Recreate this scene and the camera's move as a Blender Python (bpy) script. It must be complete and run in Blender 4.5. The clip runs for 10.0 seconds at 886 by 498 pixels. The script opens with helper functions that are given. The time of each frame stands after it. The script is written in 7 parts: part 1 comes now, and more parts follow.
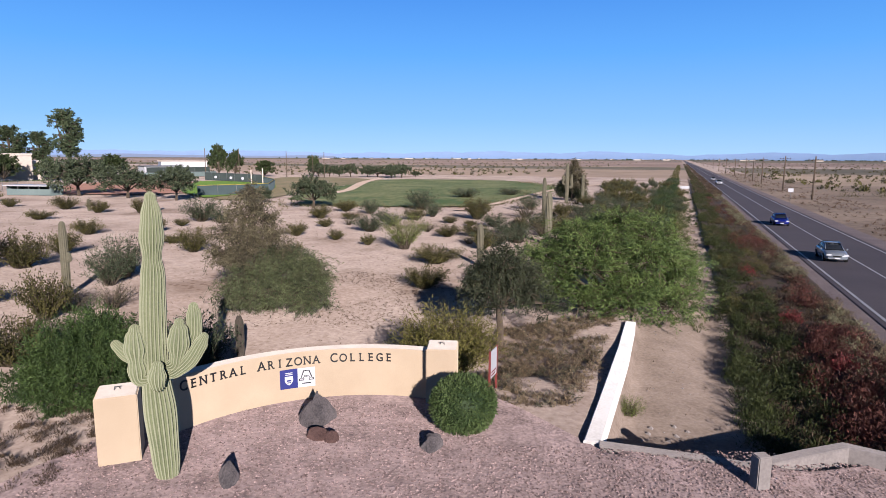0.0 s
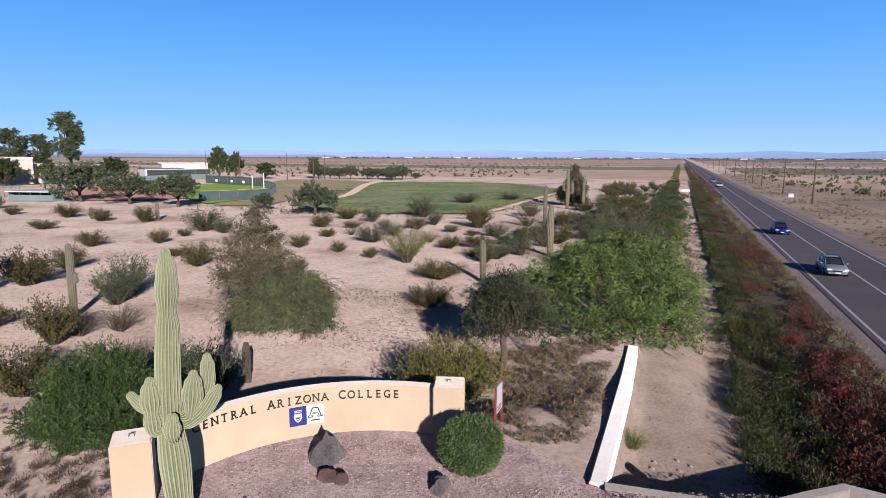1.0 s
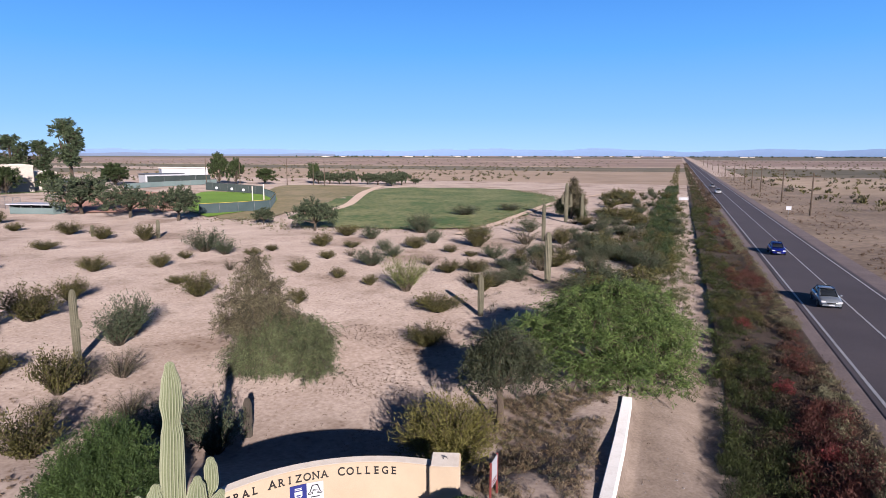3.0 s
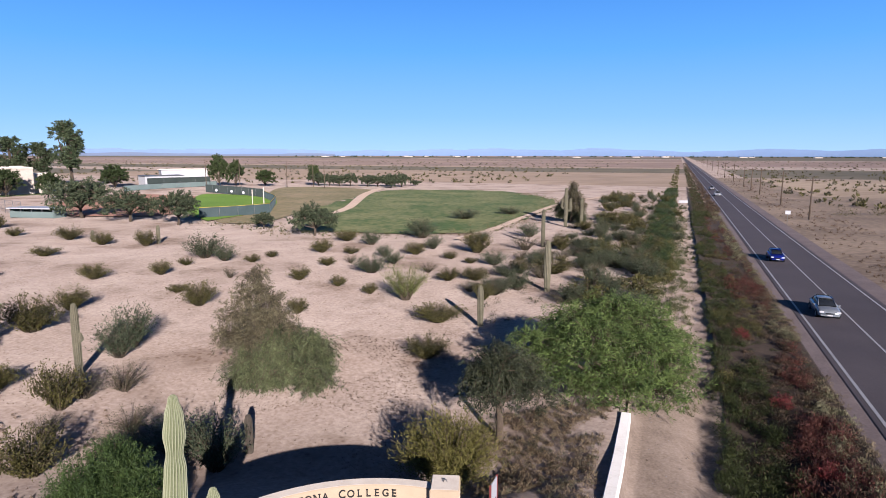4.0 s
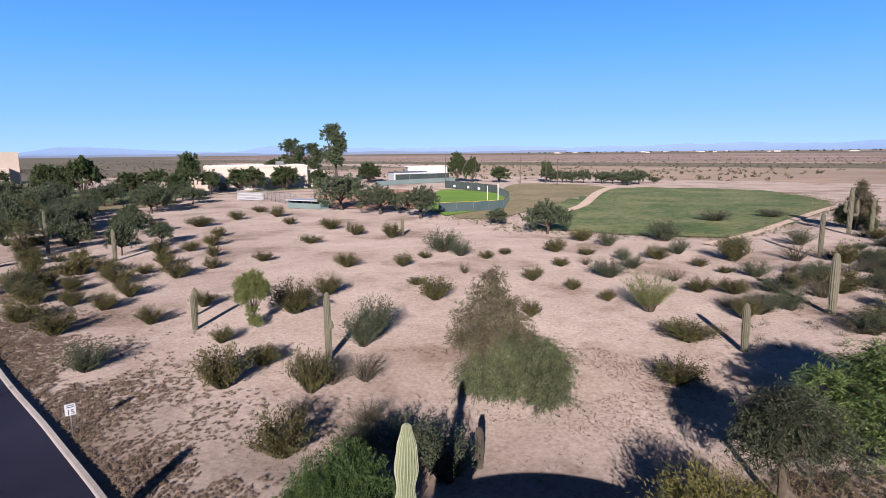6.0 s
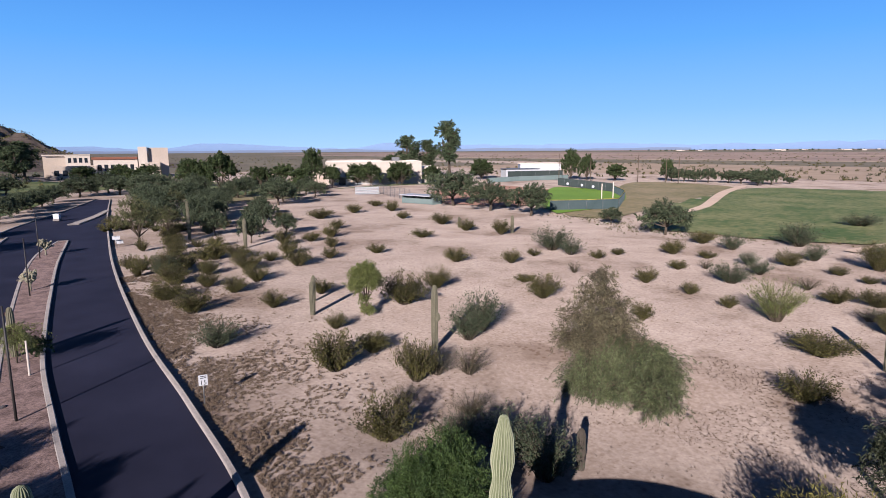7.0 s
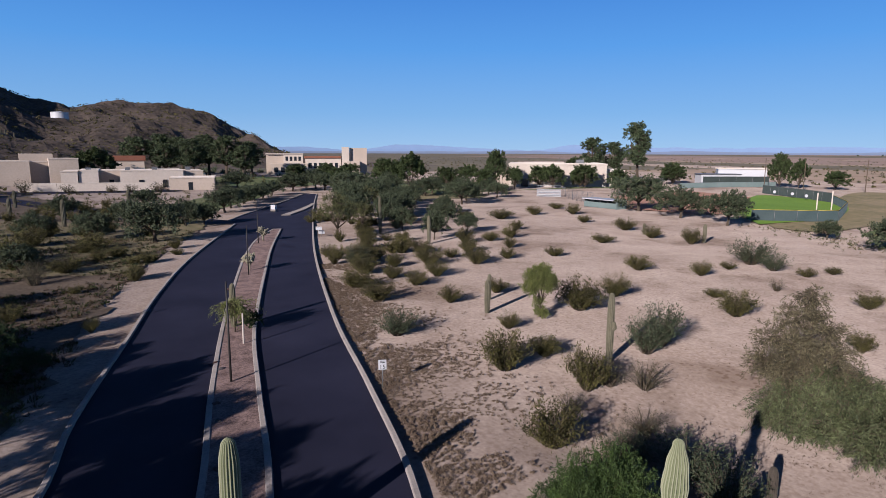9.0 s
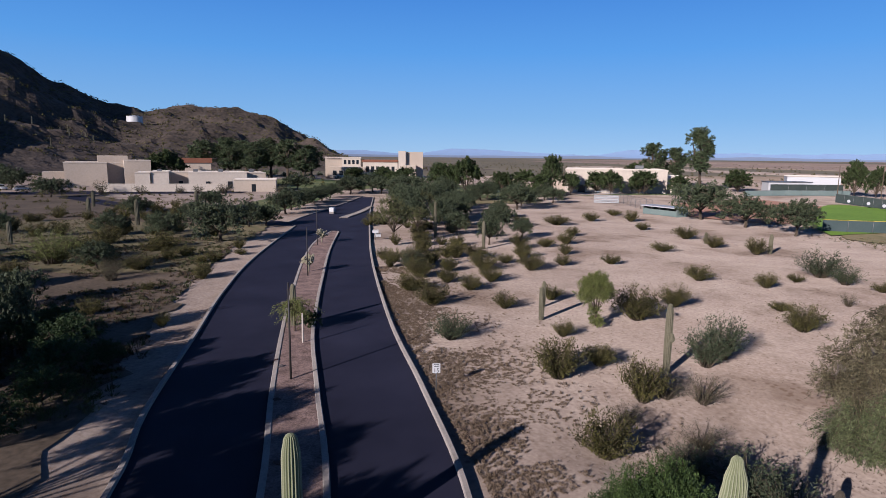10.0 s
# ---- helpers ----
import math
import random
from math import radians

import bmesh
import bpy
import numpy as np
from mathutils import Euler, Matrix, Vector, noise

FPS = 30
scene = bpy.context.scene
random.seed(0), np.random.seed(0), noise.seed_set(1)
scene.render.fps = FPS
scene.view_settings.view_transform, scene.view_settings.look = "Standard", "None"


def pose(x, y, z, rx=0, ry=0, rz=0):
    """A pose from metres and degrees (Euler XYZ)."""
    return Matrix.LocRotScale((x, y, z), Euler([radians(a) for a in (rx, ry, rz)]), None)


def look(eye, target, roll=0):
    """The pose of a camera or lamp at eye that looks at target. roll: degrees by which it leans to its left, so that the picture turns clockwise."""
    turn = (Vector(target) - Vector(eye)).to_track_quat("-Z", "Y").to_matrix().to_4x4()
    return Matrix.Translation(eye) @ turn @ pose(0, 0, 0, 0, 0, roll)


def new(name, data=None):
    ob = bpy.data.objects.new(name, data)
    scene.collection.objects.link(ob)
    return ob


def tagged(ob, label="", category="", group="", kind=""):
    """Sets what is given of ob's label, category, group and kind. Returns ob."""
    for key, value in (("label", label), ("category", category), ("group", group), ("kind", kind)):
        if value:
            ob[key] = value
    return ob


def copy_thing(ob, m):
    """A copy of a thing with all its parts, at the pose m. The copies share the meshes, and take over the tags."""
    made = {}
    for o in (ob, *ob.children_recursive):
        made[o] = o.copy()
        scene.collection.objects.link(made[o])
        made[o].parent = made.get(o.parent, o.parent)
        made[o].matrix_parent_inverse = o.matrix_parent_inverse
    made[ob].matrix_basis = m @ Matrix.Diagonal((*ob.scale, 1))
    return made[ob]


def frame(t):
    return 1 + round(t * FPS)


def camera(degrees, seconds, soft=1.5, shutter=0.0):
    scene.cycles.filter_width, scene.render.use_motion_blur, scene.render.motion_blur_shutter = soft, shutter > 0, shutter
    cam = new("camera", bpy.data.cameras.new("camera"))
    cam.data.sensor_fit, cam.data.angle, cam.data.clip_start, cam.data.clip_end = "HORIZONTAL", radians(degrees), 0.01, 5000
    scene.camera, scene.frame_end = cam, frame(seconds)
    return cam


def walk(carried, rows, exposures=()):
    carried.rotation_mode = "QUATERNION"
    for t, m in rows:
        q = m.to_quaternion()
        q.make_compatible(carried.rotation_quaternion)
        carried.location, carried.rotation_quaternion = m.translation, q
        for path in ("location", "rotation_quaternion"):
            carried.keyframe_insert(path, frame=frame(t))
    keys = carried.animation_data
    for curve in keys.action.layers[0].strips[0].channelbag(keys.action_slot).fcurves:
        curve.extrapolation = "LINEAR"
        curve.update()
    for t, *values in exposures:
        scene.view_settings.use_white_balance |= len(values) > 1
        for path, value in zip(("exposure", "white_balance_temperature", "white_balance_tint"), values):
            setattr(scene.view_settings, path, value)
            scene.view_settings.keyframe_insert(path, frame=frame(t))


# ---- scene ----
cam = camera(72.7, 10.0, soft=0.8)
PATH = [
    (0, (0.217, 1.097, 6.855), (0.149, 3.073, 6.555), 0.3),
    (0.5, (0.117, 1.07, 7.345), (0.047, 3.046, 7.045), 0.2),
    (1, (0.035, 1.019, 7.983), (-0.033, 2.995, 7.679), 0.2),
    (1.5, (0.009, 0.99, 8.62), (-0.059, 2.966, 8.315), 0.2),
    (2, (0.061, 1.008, 9.241), (-0.007, 2.984, 8.935), 0.2),
    (2.5, (0.147, 0.974, 9.864), (0.078, 2.949, 9.555), 0.1),
    (4, (0.138, 0.909, 11.115), (0.071, 2.883, 10.805), 0.1),
    (4.5, (-0.153, 1.312, 11.288), (-0.254, 3.284, 10.972), 0.4),
    (5, (-0.561, 2.402, 11.086), (-0.863, 4.353, 10.768), 0.3),
    (5.5, (-0.898, 2.839, 11.142), (-1.451, 4.735, 10.825), -0.2),
    (6, (-1.111, 3.434, 11.037), (-1.902, 5.243, 10.719), -0.6),
    (7.5, (-0.79, 3.137, 10.996), (-2.013, 4.685, 10.667), 0.2),
    (8, (-0.723, 2.683, 11.09), (-2.054, 4.138, 10.76), 0.8),
    (8.5, (-0.749, 3.069, 11.042), (-2.189, 4.417, 10.717), 0.6),
    (9, (-0.937, 3.497, 10.955), (-2.478, 4.732, 10.637), 0.2),
    (9.5, (-0.835, 3.279, 11.036), (-2.445, 4.424, 10.724), 0.4),
    (10, (-0.76, 3.23, 11.096), (-2.407, 4.322, 10.79), 0.6),
]
walk(cam, [(t, look(eye, target, roll)) for t, eye, target, roll in PATH],
     [(0.0, 0.74, 5900, 18), (4.5, 0.82, 5900, 18), (6.0, 0.82, 5900, 18), (7.5, 0.58, 5850, 18), (8.2, 0.38, 5850, 18), (10.0, 0.41, 5850, 18)])

# ---- world, sun, exposure ----
SUN_AZ = radians(18.5)       # the sun stands behind and to the right of the first view
SUN_EL = radians(19.0)
world = bpy.data.worlds.new("sky")
scene.world = world
world.use_nodes = True
wn = world.node_tree.nodes
sky = wn.new("ShaderNodeTexSky")
sky.sky_type = "NISHITA"
sky.sun_disc = False
sky.sun_elevation = SUN_EL
sky.sun_rotation = math.pi - SUN_AZ
sky.air_density, sky.dust_density, sky.ozone_density = 0.8, 0.0, 3.0
sky.altitude = 1500
wn["Background"].inputs["Strength"].default_value = 0.0585
tint = wn.new("ShaderNodeMix")      # the clear desert sky is a deeper blue
tint.data_type, tint.blend_type = "RGBA", "MULTIPLY"
tint.inputs["Factor"].default_value = 1.0
tint.inputs["B"].default_value = (0.60, 0.87, 1.20, 1)
world.node_tree.links.new(sky.outputs["Color"], tint.inputs["A"])
# the sky pales towards the horizon alike on all sides
way, height_of, fade, air = wn.new("ShaderNodeTexCoord"), wn.new("ShaderNodeSeparateXYZ"), wn.new("ShaderNodeValToRGB"), wn.new("ShaderNodeMix")
world.node_tree.links.new(way.outputs["Generated"], height_of.inputs[0])
world.node_tree.links.new(height_of.outputs["Z"], fade.inputs["Fac"])
for at, c in ((0.06, (0.31, 0.60, 0.90)), (0.16, (0.155, 0.47, 0.93)), (0.34, (0.036, 0.21, 0.73)), (0.5, (0.033, 0.065, 0.15))):
    fade.color_ramp.elements.new(at).color = (*c, 1)
fade.color_ramp.elements[0].color = (0.48, 0.72, 0.93, 1)
fade.color_ramp.elements[-1].color = (0.025, 0.038, 0.075, 1)
lift = wn.new("ShaderNodeVectorMath")
lift.operation = "SCALE"
lift.inputs["Scale"].default_value = 10.0
world.node_tree.links.new(fade.outputs["Color"], lift.inputs[0])
air.data_type = "RGBA"
air.inputs["Factor"].default_value = 0.88
world.node_tree.links.new(tint.outputs["Result"], air.inputs["A"])
world.node_tree.links.new(lift.outputs["Vector"], air.inputs["B"])
world.node_tree.links.new(air.outputs["Result"], wn["Background"].inputs["Color"])
sun_data = bpy.data.lights.new("sun", "SUN")
sun_data.energy, sun_data.angle, sun_data.color = 5.0, radians(0.5), (1.0, 0.895, 0.77)
sun = new("sun", sun_data)
sun.matrix_world = look((0, 0, 60), (-math.sin(SUN_AZ) * math.cos(SUN_EL), math.cos(SUN_AZ) * math.cos(SUN_EL), 60 - math.sin(SUN_EL)))

# ---- materials ----
def node(nt, kind, **values):
    n = nt.nodes.new(kind)
    for k, v in values.items():
        n.inputs[k].default_value = v
    return n


def surface(name, dark, light, scale=3.0, fine=40.0, rough=0.9, bump=0.3, vary=0.0, metal=0.0, dist=0.02, spread=(0.35, 0.65), through_leaf=0.0, coords="Object"):
    """Two-scale noise between two colours, with fine relief; vary: change from object to object."""
    m = bpy.data.materials.new(name)
    m.use_nodes = True
    nt = m.node_tree
    bsdf = nt.nodes["Principled BSDF"]
    at = nt.nodes.new("ShaderNodeTexCoord")
    big = node(nt, "ShaderNodeTexNoise", Scale=scale, Detail=5.0, Roughness=0.6)
    small = node(nt, "ShaderNodeTexNoise", Scale=fine, Detail=3.0)
    for t in (big, small):
        nt.links.new(at.outputs[coords], t.inputs["Vector"])
    mix = nt.nodes.new("ShaderNodeMath")
    mix.operation = "MULTIPLY_ADD"
    mix.inputs[1].default_value = 0.45
    nt.links.new(small.outputs["Fac"], mix.inputs[0])
    half = nt.nodes.new("ShaderNodeMath")
    half.operation = "MULTIPLY"
    half.inputs[1].default_value = 0.55
    nt.links.new(big.outputs["Fac"], half.inputs[0])
    nt.links.new(half.outputs[0], mix.inputs[2])
    ramp = nt.nodes.new("ShaderNodeValToRGB")
    ramp.color_ramp.elements[0].position, ramp.color_ramp.elements[1].position = spread
    ramp.color_ramp.elements[0].color, ramp.color_ramp.elements[1].color = (*dark, 1), (*light, 1)
    nt.links.new(mix.outputs[0], ramp.inputs["Fac"])
    colour = ramp.outputs["Color"]
    if vary:
        info = nt.nodes.new("ShaderNodeObjectInfo")
        span = nt.nodes.new("ShaderNodeMapRange")
        span.inputs["To Min"].default_value, span.inputs["To Max"].default_value = 1 - vary, 1 + vary
        nt.links.new(info.outputs["Random"], span.inputs["Value"])
        hsv = nt.nodes.new("ShaderNodeHueSaturation")
        nt.links.new(span.outputs["Result"], hsv.inputs["Value"])
        nt.links.new(colour, hsv.inputs["Color"])
        colour = hsv.outputs["Color"]
    nt.links.new(colour, bsdf.inputs["Base Color"])
    bsdf.inputs["Roughness"].default_value = rough
    bsdf.inputs["Diffuse Roughness"].default_value = 1.0 if rough >= 0.8 else 0.0
    bsdf.inputs["Metallic"].default_value = metal
    bsdf.inputs["Specular IOR Level"].default_value = 0.25 if rough > 0.6 else 0.5
    if bump:
        b = node(nt, "ShaderNodeBump", Strength=bump, Distance=dist)
        nt.links.new(mix.outputs[0], b.inputs["Height"])
        nt.links.new(b.outputs["Normal"], bsdf.inputs["Normal"])
    if through_leaf:
        tr = nt.nodes.new("ShaderNodeBsdfTranslucent")
        nt.links.new(colour, tr.inputs["Color"])
        blend = node(nt, "ShaderNodeMixShader", Fac=through_leaf)
        nt.links.new(bsdf.outputs[0], blend.inputs[1])
        nt.links.new(tr.outputs[0], blend.inputs[2])
        nt.links.new(blend.outputs[0], nt.nodes["Material Output"].inputs["Surface"])
    return m


def leaf(name, dark, light, vary=0.18):
    """Leaves: darker and lighter clumps, and every leaf a little apart from the next."""
    m = surface(name, dark, light, scale=1.6, fine=14.0, rough=0.65, bump=0, vary=vary, through_leaf=0.12, spread=(0.40, 0.60))
    nt = m.node_tree
    bsdf, tr = nt.nodes["Principled BSDF"], nt.nodes["Translucent BSDF"]
    colour = bsdf.inputs["Base Color"].links[0].from_socket
    geo, span, hsv = nt.nodes.new("ShaderNodeNewGeometry"), nt.nodes.new("ShaderNodeMapRange"), nt.nodes.new("ShaderNodeHueSaturation")
    span.inputs["To Min"].default_value, span.inputs["To Max"].default_value = 0.58, 1.42
    nt.links.new(geo.outputs["Random Per Island"], span.inputs["Value"])
    nt.links.new(span.outputs["Result"], hsv.inputs["Value"])
    nt.links.new(colour, hsv.inputs["Color"])
    nt.links.new(hsv.outputs["Color"], bsdf.inputs["Base Color"])
    nt.links.new(hsv.outputs["Color"], tr.inputs["Color"])
    return m


def ground_material():
    """Pale desert sand with darker crust, fine litter and stones."""
    m = surface("desert_sand", (0.186, 0.14, 0.112), (0.325, 0.266, 0.224), scale=0.22, fine=5.0, rough=0.95, bump=0.5, dist=0.05, coords="Object")
    nt = m.node_tree
    bsdf = nt.nodes["Principled BSDF"]
    colour = bsdf.inputs["Base Color"].links[0].from_socket
    at = nt.nodes.new("ShaderNodeTexCoord")
    specks = node(nt, "ShaderNodeTexVoronoi", Scale=2.6)
    nt.links.new(at.outputs["Object"], specks.inputs["Vector"])
    wide = node(nt, "ShaderNodeTexNoise", Scale=0.11, Detail=6.0, Roughness=0.65)
    nt.links.new(at.outputs["Object"], wide.inputs["Vector"])
    gate = nt.nodes.new("ShaderNodeMapRange")
    gate.inputs["From Min"].default_value, gate.inputs["From Max"].default_value = 0.495, 0.625
    nt.links.new(wide.outputs["Fac"], gate.inputs["Value"])
    close = nt.nodes.new("ShaderNodeMapRange")
    close.inputs["From Min"].default_value, close.inputs["From Max"].default_value = 0.42, 0.1
    nt.links.new(specks.outputs["Distance"], close.inputs["Value"])
    both = nt.nodes.new("ShaderNodeMath")
    both.operation = "MULTIPLY"
    nt.links.new(gate.outputs["Result"], both.inputs[0])
    nt.links.new(close.outputs["Result"], both.inputs[1])
    damp = nt.nodes.new("ShaderNodeMath")
    damp.operation = "MULTIPLY_ADD"
    damp.inputs[1].default_value = 0.72
    nt.links.new(gate.outputs["Result"], damp.inputs[0])
    weak = nt.nodes.new("ShaderNodeMath")
    weak.operation = "MULTIPLY"
    weak.inputs[1].default_value = 0.5
    nt.links.new(both.outputs[0], weak.inputs[0])
    nt.links.new(weak.outputs[0], damp.inputs[2])
    mix = nt.nodes.new("ShaderNodeMix")
    mix.data_type = "RGBA"
    mix.inputs["B"].default_value = (0.10, 0.068, 0.048, 1)
    nt.links.new(damp.outputs[0], mix.inputs["Factor"])
    nt.links.new(colour, mix.inputs["A"])
    # small dark grit and twigs strewn over everything
    grit = node(nt, "ShaderNodeTexNoise", Scale=3.4, Detail=7.0, Roughness=0.75)
    nt.links.new(at.outputs["Object"], grit.inputs["Vector"])
    strewn = nt.nodes.new("ShaderNodeMapRange")
    strewn.inputs["From Min"].default_value, strewn.inputs["From Max"].default_value = 0.55, 0.70
    strewn.inputs["To Max"].default_value = 0.75
    nt.links.new(grit.outputs["Fac"], strewn.inputs["Value"])
    over = nt.nodes.new("ShaderNodeMix")
    over.data_type = "RGBA"
    over.inputs["B"].default_value = (0.115, 0.078, 0.056, 1)
    nt.links.new(strewn.outputs["Result"], over.inputs["Factor"])
    nt.links.new(mix.outputs["Result"], over.inputs["A"])
    nt.links.new(over.outputs["Result"], bsdf.inputs["Base Color"])
    return m


SAND = ground_material()
GRAVEL = surface("pink_gravel", (0.108, 0.08, 0.074), (0.335, 0.252, 0.232), scale=1.6, fine=13.0, rough=0.95, bump=1.0, dist=0.06, spread=(0.33, 0.64))
ASPHALT = surface("drive_asphalt", (0.0084, 0.0084, 0.0162), (0.0185, 0.0185, 0.0325), scale=0.25, fine=30.0, rough=0.8, bump=0.2)
SHOULDER = surface("shoulder_asphalt", (0.062, 0.049, 0.049), (0.11, 0.088, 0.085), scale=0.35, fine=7.0, rough=0.9, bump=0.2)
ASPHALT.node_tree.nodes["Principled BSDF"].inputs["Specular IOR Level"].default_value = 0.12
HIGHWAY = surface("highway_asphalt", (0.030, 0.0255, 0.0285), (0.047, 0.040, 0.0435), scale=0.15, fine=12.0, rough=0.85, bump=0.1)
LINE = surface("road_paint", (0.246, 0.246, 0.251), (0.363, 0.363, 0.363), scale=0.7, fine=9.0, rough=0.7, bump=0)
CONCRETE = surface("kerb_concrete", (0.181, 0.159, 0.145), (0.275, 0.243, 0.222), scale=0.7, fine=14.0, rough=0.9, bump=0.2)
WHITEWASH = surface("white_painted_concrete", (0.445, 0.421, 0.386), (0.538, 0.52, 0.491), scale=1.1, fine=14.0, rough=0.85, bump=0.3, spread=(0.3, 0.5))
STUCCO = surface("peach_stucco", (0.395, 0.31, 0.215), (0.455, 0.365, 0.258), scale=0.9, fine=60.0, rough=0.9, bump=0.25, dist=0.01)
CAP = surface("pale_cap", (0.386, 0.339, 0.286), (0.468, 0.421, 0.363), scale=3.0, rough=0.9)
LETTERING = surface("black_letter_metal", (0.00702, 0.00702, 0.00819), (0.0175, 0.0175, 0.0175), rough=0.5, bump=0)
BLUE = surface("blue_panel", (0.0129, 0.0175, 0.123), (0.0175, 0.0234, 0.158), rough=0.5, bump=0)
WHITE = surface("white_panel", (0.433, 0.433, 0.445), (0.48, 0.48, 0.485), rough=0.5, bump=0)
RED = surface("dark_red_paint", (0.146, 0.0263, 0.0234), (0.193, 0.038, 0.0322), rough=0.6, bump=0)
ROCK = surface("dark_granite", (0.0409, 0.0363, 0.038), (0.111, 0.0963, 0.0937), scale=3.0, fine=22.0, rough=0.95, bump=0.6)
REDROCK = surface("rust_lava_rock", (0.0409, 0.0234, 0.0205), (0.0998, 0.0585, 0.0497), scale=4.0, fine=26.0, rough=0.95, bump=0.9)
CACTUS = surface("saguaro_skin", (0.095, 0.112, 0.056), (0.178, 0.192, 0.105), scale=1.6, fine=30.0, rough=0.75, bump=0.15, spread=(0.3, 0.66))
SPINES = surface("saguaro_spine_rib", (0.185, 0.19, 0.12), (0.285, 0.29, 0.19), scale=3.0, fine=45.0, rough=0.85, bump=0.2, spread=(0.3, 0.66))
OLDCACTUS = surface("far_saguaro_skin", (0.0963, 0.0903, 0.0585), (0.163, 0.146, 0.0998), scale=1.5, fine=18.0, rough=0.85, bump=0.2, vary=0.15)
BARK = surface("desert_bark", (0.0526, 0.038, 0.0263), (0.111, 0.0848, 0.0614), scale=3.0, fine=24.0, rough=0.95, bump=0.5)
POLEWOOD = surface("pole_wood", (0.076, 0.0556, 0.0409), (0.14, 0.105, 0.076), scale=1.0, fine=20.0, rough=0.95, bump=0.3)
STEEL = surface("galvanised_steel", (0.129, 0.129, 0.129), (0.211, 0.211, 0.211), rough=0.5, metal=0.6, bump=0)
DARKSTEEL = surface("dark_steel", (0.0205, 0.0175, 0.0163), (0.0409, 0.0351, 0.0322), rough=0.6, metal=0.3, bump=0)
LEAF_CREOSOTE = leaf("creosote_leaf", (0.026, 0.026, 0.0075), (0.112, 0.1, 0.03))
LEAF_GREY = leaf("bursage_leaf", (0.0439, 0.0417, 0.0219), (0.105, 0.0969, 0.0556))
LEAF_PALO = leaf("palo_verde_leaf", (0.034, 0.06, 0.014), (0.132, 0.178, 0.048), vary=0.1)
LEAF_LIGHT = leaf("light_palo_leaf", (0.085, 0.10, 0.028), (0.175, 0.19, 0.06), vary=0.1)
LEAF_MESQUITE = leaf("mesquite_leaf", (0.031, 0.042, 0.021), (0.08, 0.097, 0.052), vary=0.12)
LEAF_IRON = leaf("dense_dark_leaf", (0.015, 0.029, 0.00936), (0.0373, 0.0621, 0.0199), vary=0.12)
LEAF_SHRUB = leaf("clipped_shrub_leaf", (0.0409, 0.0673, 0.0187), (0.0903, 0.126, 0.0409), vary=0.05)
LEAF_EUCALYPT = leaf("eucalypt_leaf", (0.036, 0.052, 0.024), (0.098, 0.124, 0.06), vary=0.12)
DRY_GRASS = leaf("dry_grass", (0.129, 0.0903, 0.0497), (0.234, 0.181, 0.111), vary=0.0)
BROWN_WEED = leaf("brown_weed", (0.0702, 0.0439, 0.028), (0.146, 0.0963, 0.0614), vary=0.0)
GREEN_WEED = leaf("green_weed", (0.0439, 0.0526, 0.0175), (0.0998, 0.105, 0.038), vary=0.0)
LEAF_SHADE = leaf("shade_tree_leaf", (0.0225, 0.0348, 0.0118), (0.0646, 0.0867, 0.0298), vary=0.15)
BANK_BROWN = leaf("bank_brown_weed", (0.0264, 0.0174, 0.0102), (0.106, 0.0706, 0.0425), vary=0.0)
BANK_RED = leaf("bank_red_weed", (0.036, 0.012, 0.009), (0.118, 0.043, 0.03), vary=0.0)
BANK_GREEN = leaf("bank_green_weed", (0.013, 0.019, 0.005), (0.05, 0.06, 0.016), vary=0.0)
BANK_STRAW = leaf("bank_straw", (0.085, 0.064, 0.036), (0.19, 0.15, 0.092), vary=0.0)
MEDIANGRAVEL = surface("median_gravel", (0.0585, 0.0386, 0.0334), (0.211, 0.146, 0.129), scale=1.2, fine=11.0, rough=0.95, bump=0.8, dist=0.06, spread=(0.36, 0.62))
LAWN = surface("dry_lawn", (0.030, 0.052, 0.014), (0.105, 0.104, 0.047), scale=0.09, fine=0.9, rough=0.95, bump=0.2, spread=(0.41, 0.60))
DRYLAWN = surface("thin_dry_lawn", (0.0702, 0.0673, 0.0292), (0.158, 0.123, 0.076), scale=0.08, fine=0.7, rough=0.95, bump=0.2)
TURF = surface("watered_turf", (0.0556, 0.102, 0.0129), (0.0877, 0.146, 0.0205), scale=0.08, fine=1.5, rough=0.95, bump=0)
CLAY = surface("infield_clay", (0.158, 0.0819, 0.0585), (0.211, 0.117, 0.0819), scale=0.2, rough=0.95, bump=0)
PATHDIRT = surface("dirt_track", (0.257, 0.193, 0.146), (0.328, 0.251, 0.199), scale=0.3, fine=4.0, rough=0.95, bump=0.2)
FIELD_TAN = surface("tan_field", (0.134, 0.0998, 0.0702), (0.217, 0.163, 0.12), scale=0.012, fine=0.08, rough=0.95, bump=0)
FIELD_STRAW = surface("straw_flat", (0.169, 0.126, 0.0877), (0.251, 0.196, 0.14), scale=0.02, fine=0.2, rough=0.95, bump=0)
FIELD_BROWN = surface("ploughed_field", (0.108, 0.077, 0.062), (0.185, 0.135, 0.11), scale=0.008, fine=0.05, rough=0.95, bump=0)
FIELD_OLIVE = surface("scrub_flat", (0.0497, 0.0456, 0.0292), (0.111, 0.0903, 0.0614), scale=0.01, fine=0.07, rough=0.95, bump=0)
BEIGE = surface("beige_stucco", (0.44, 0.365, 0.295), (0.53, 0.445, 0.365), scale=0.1, fine=2.0, rough=0.95, bump=0)
PALEWALL = surface("pale_stucco", (0.50, 0.435, 0.37), (0.60, 0.53, 0.455), scale=0.1, fine=2.0, rough=0.95, bump=0)
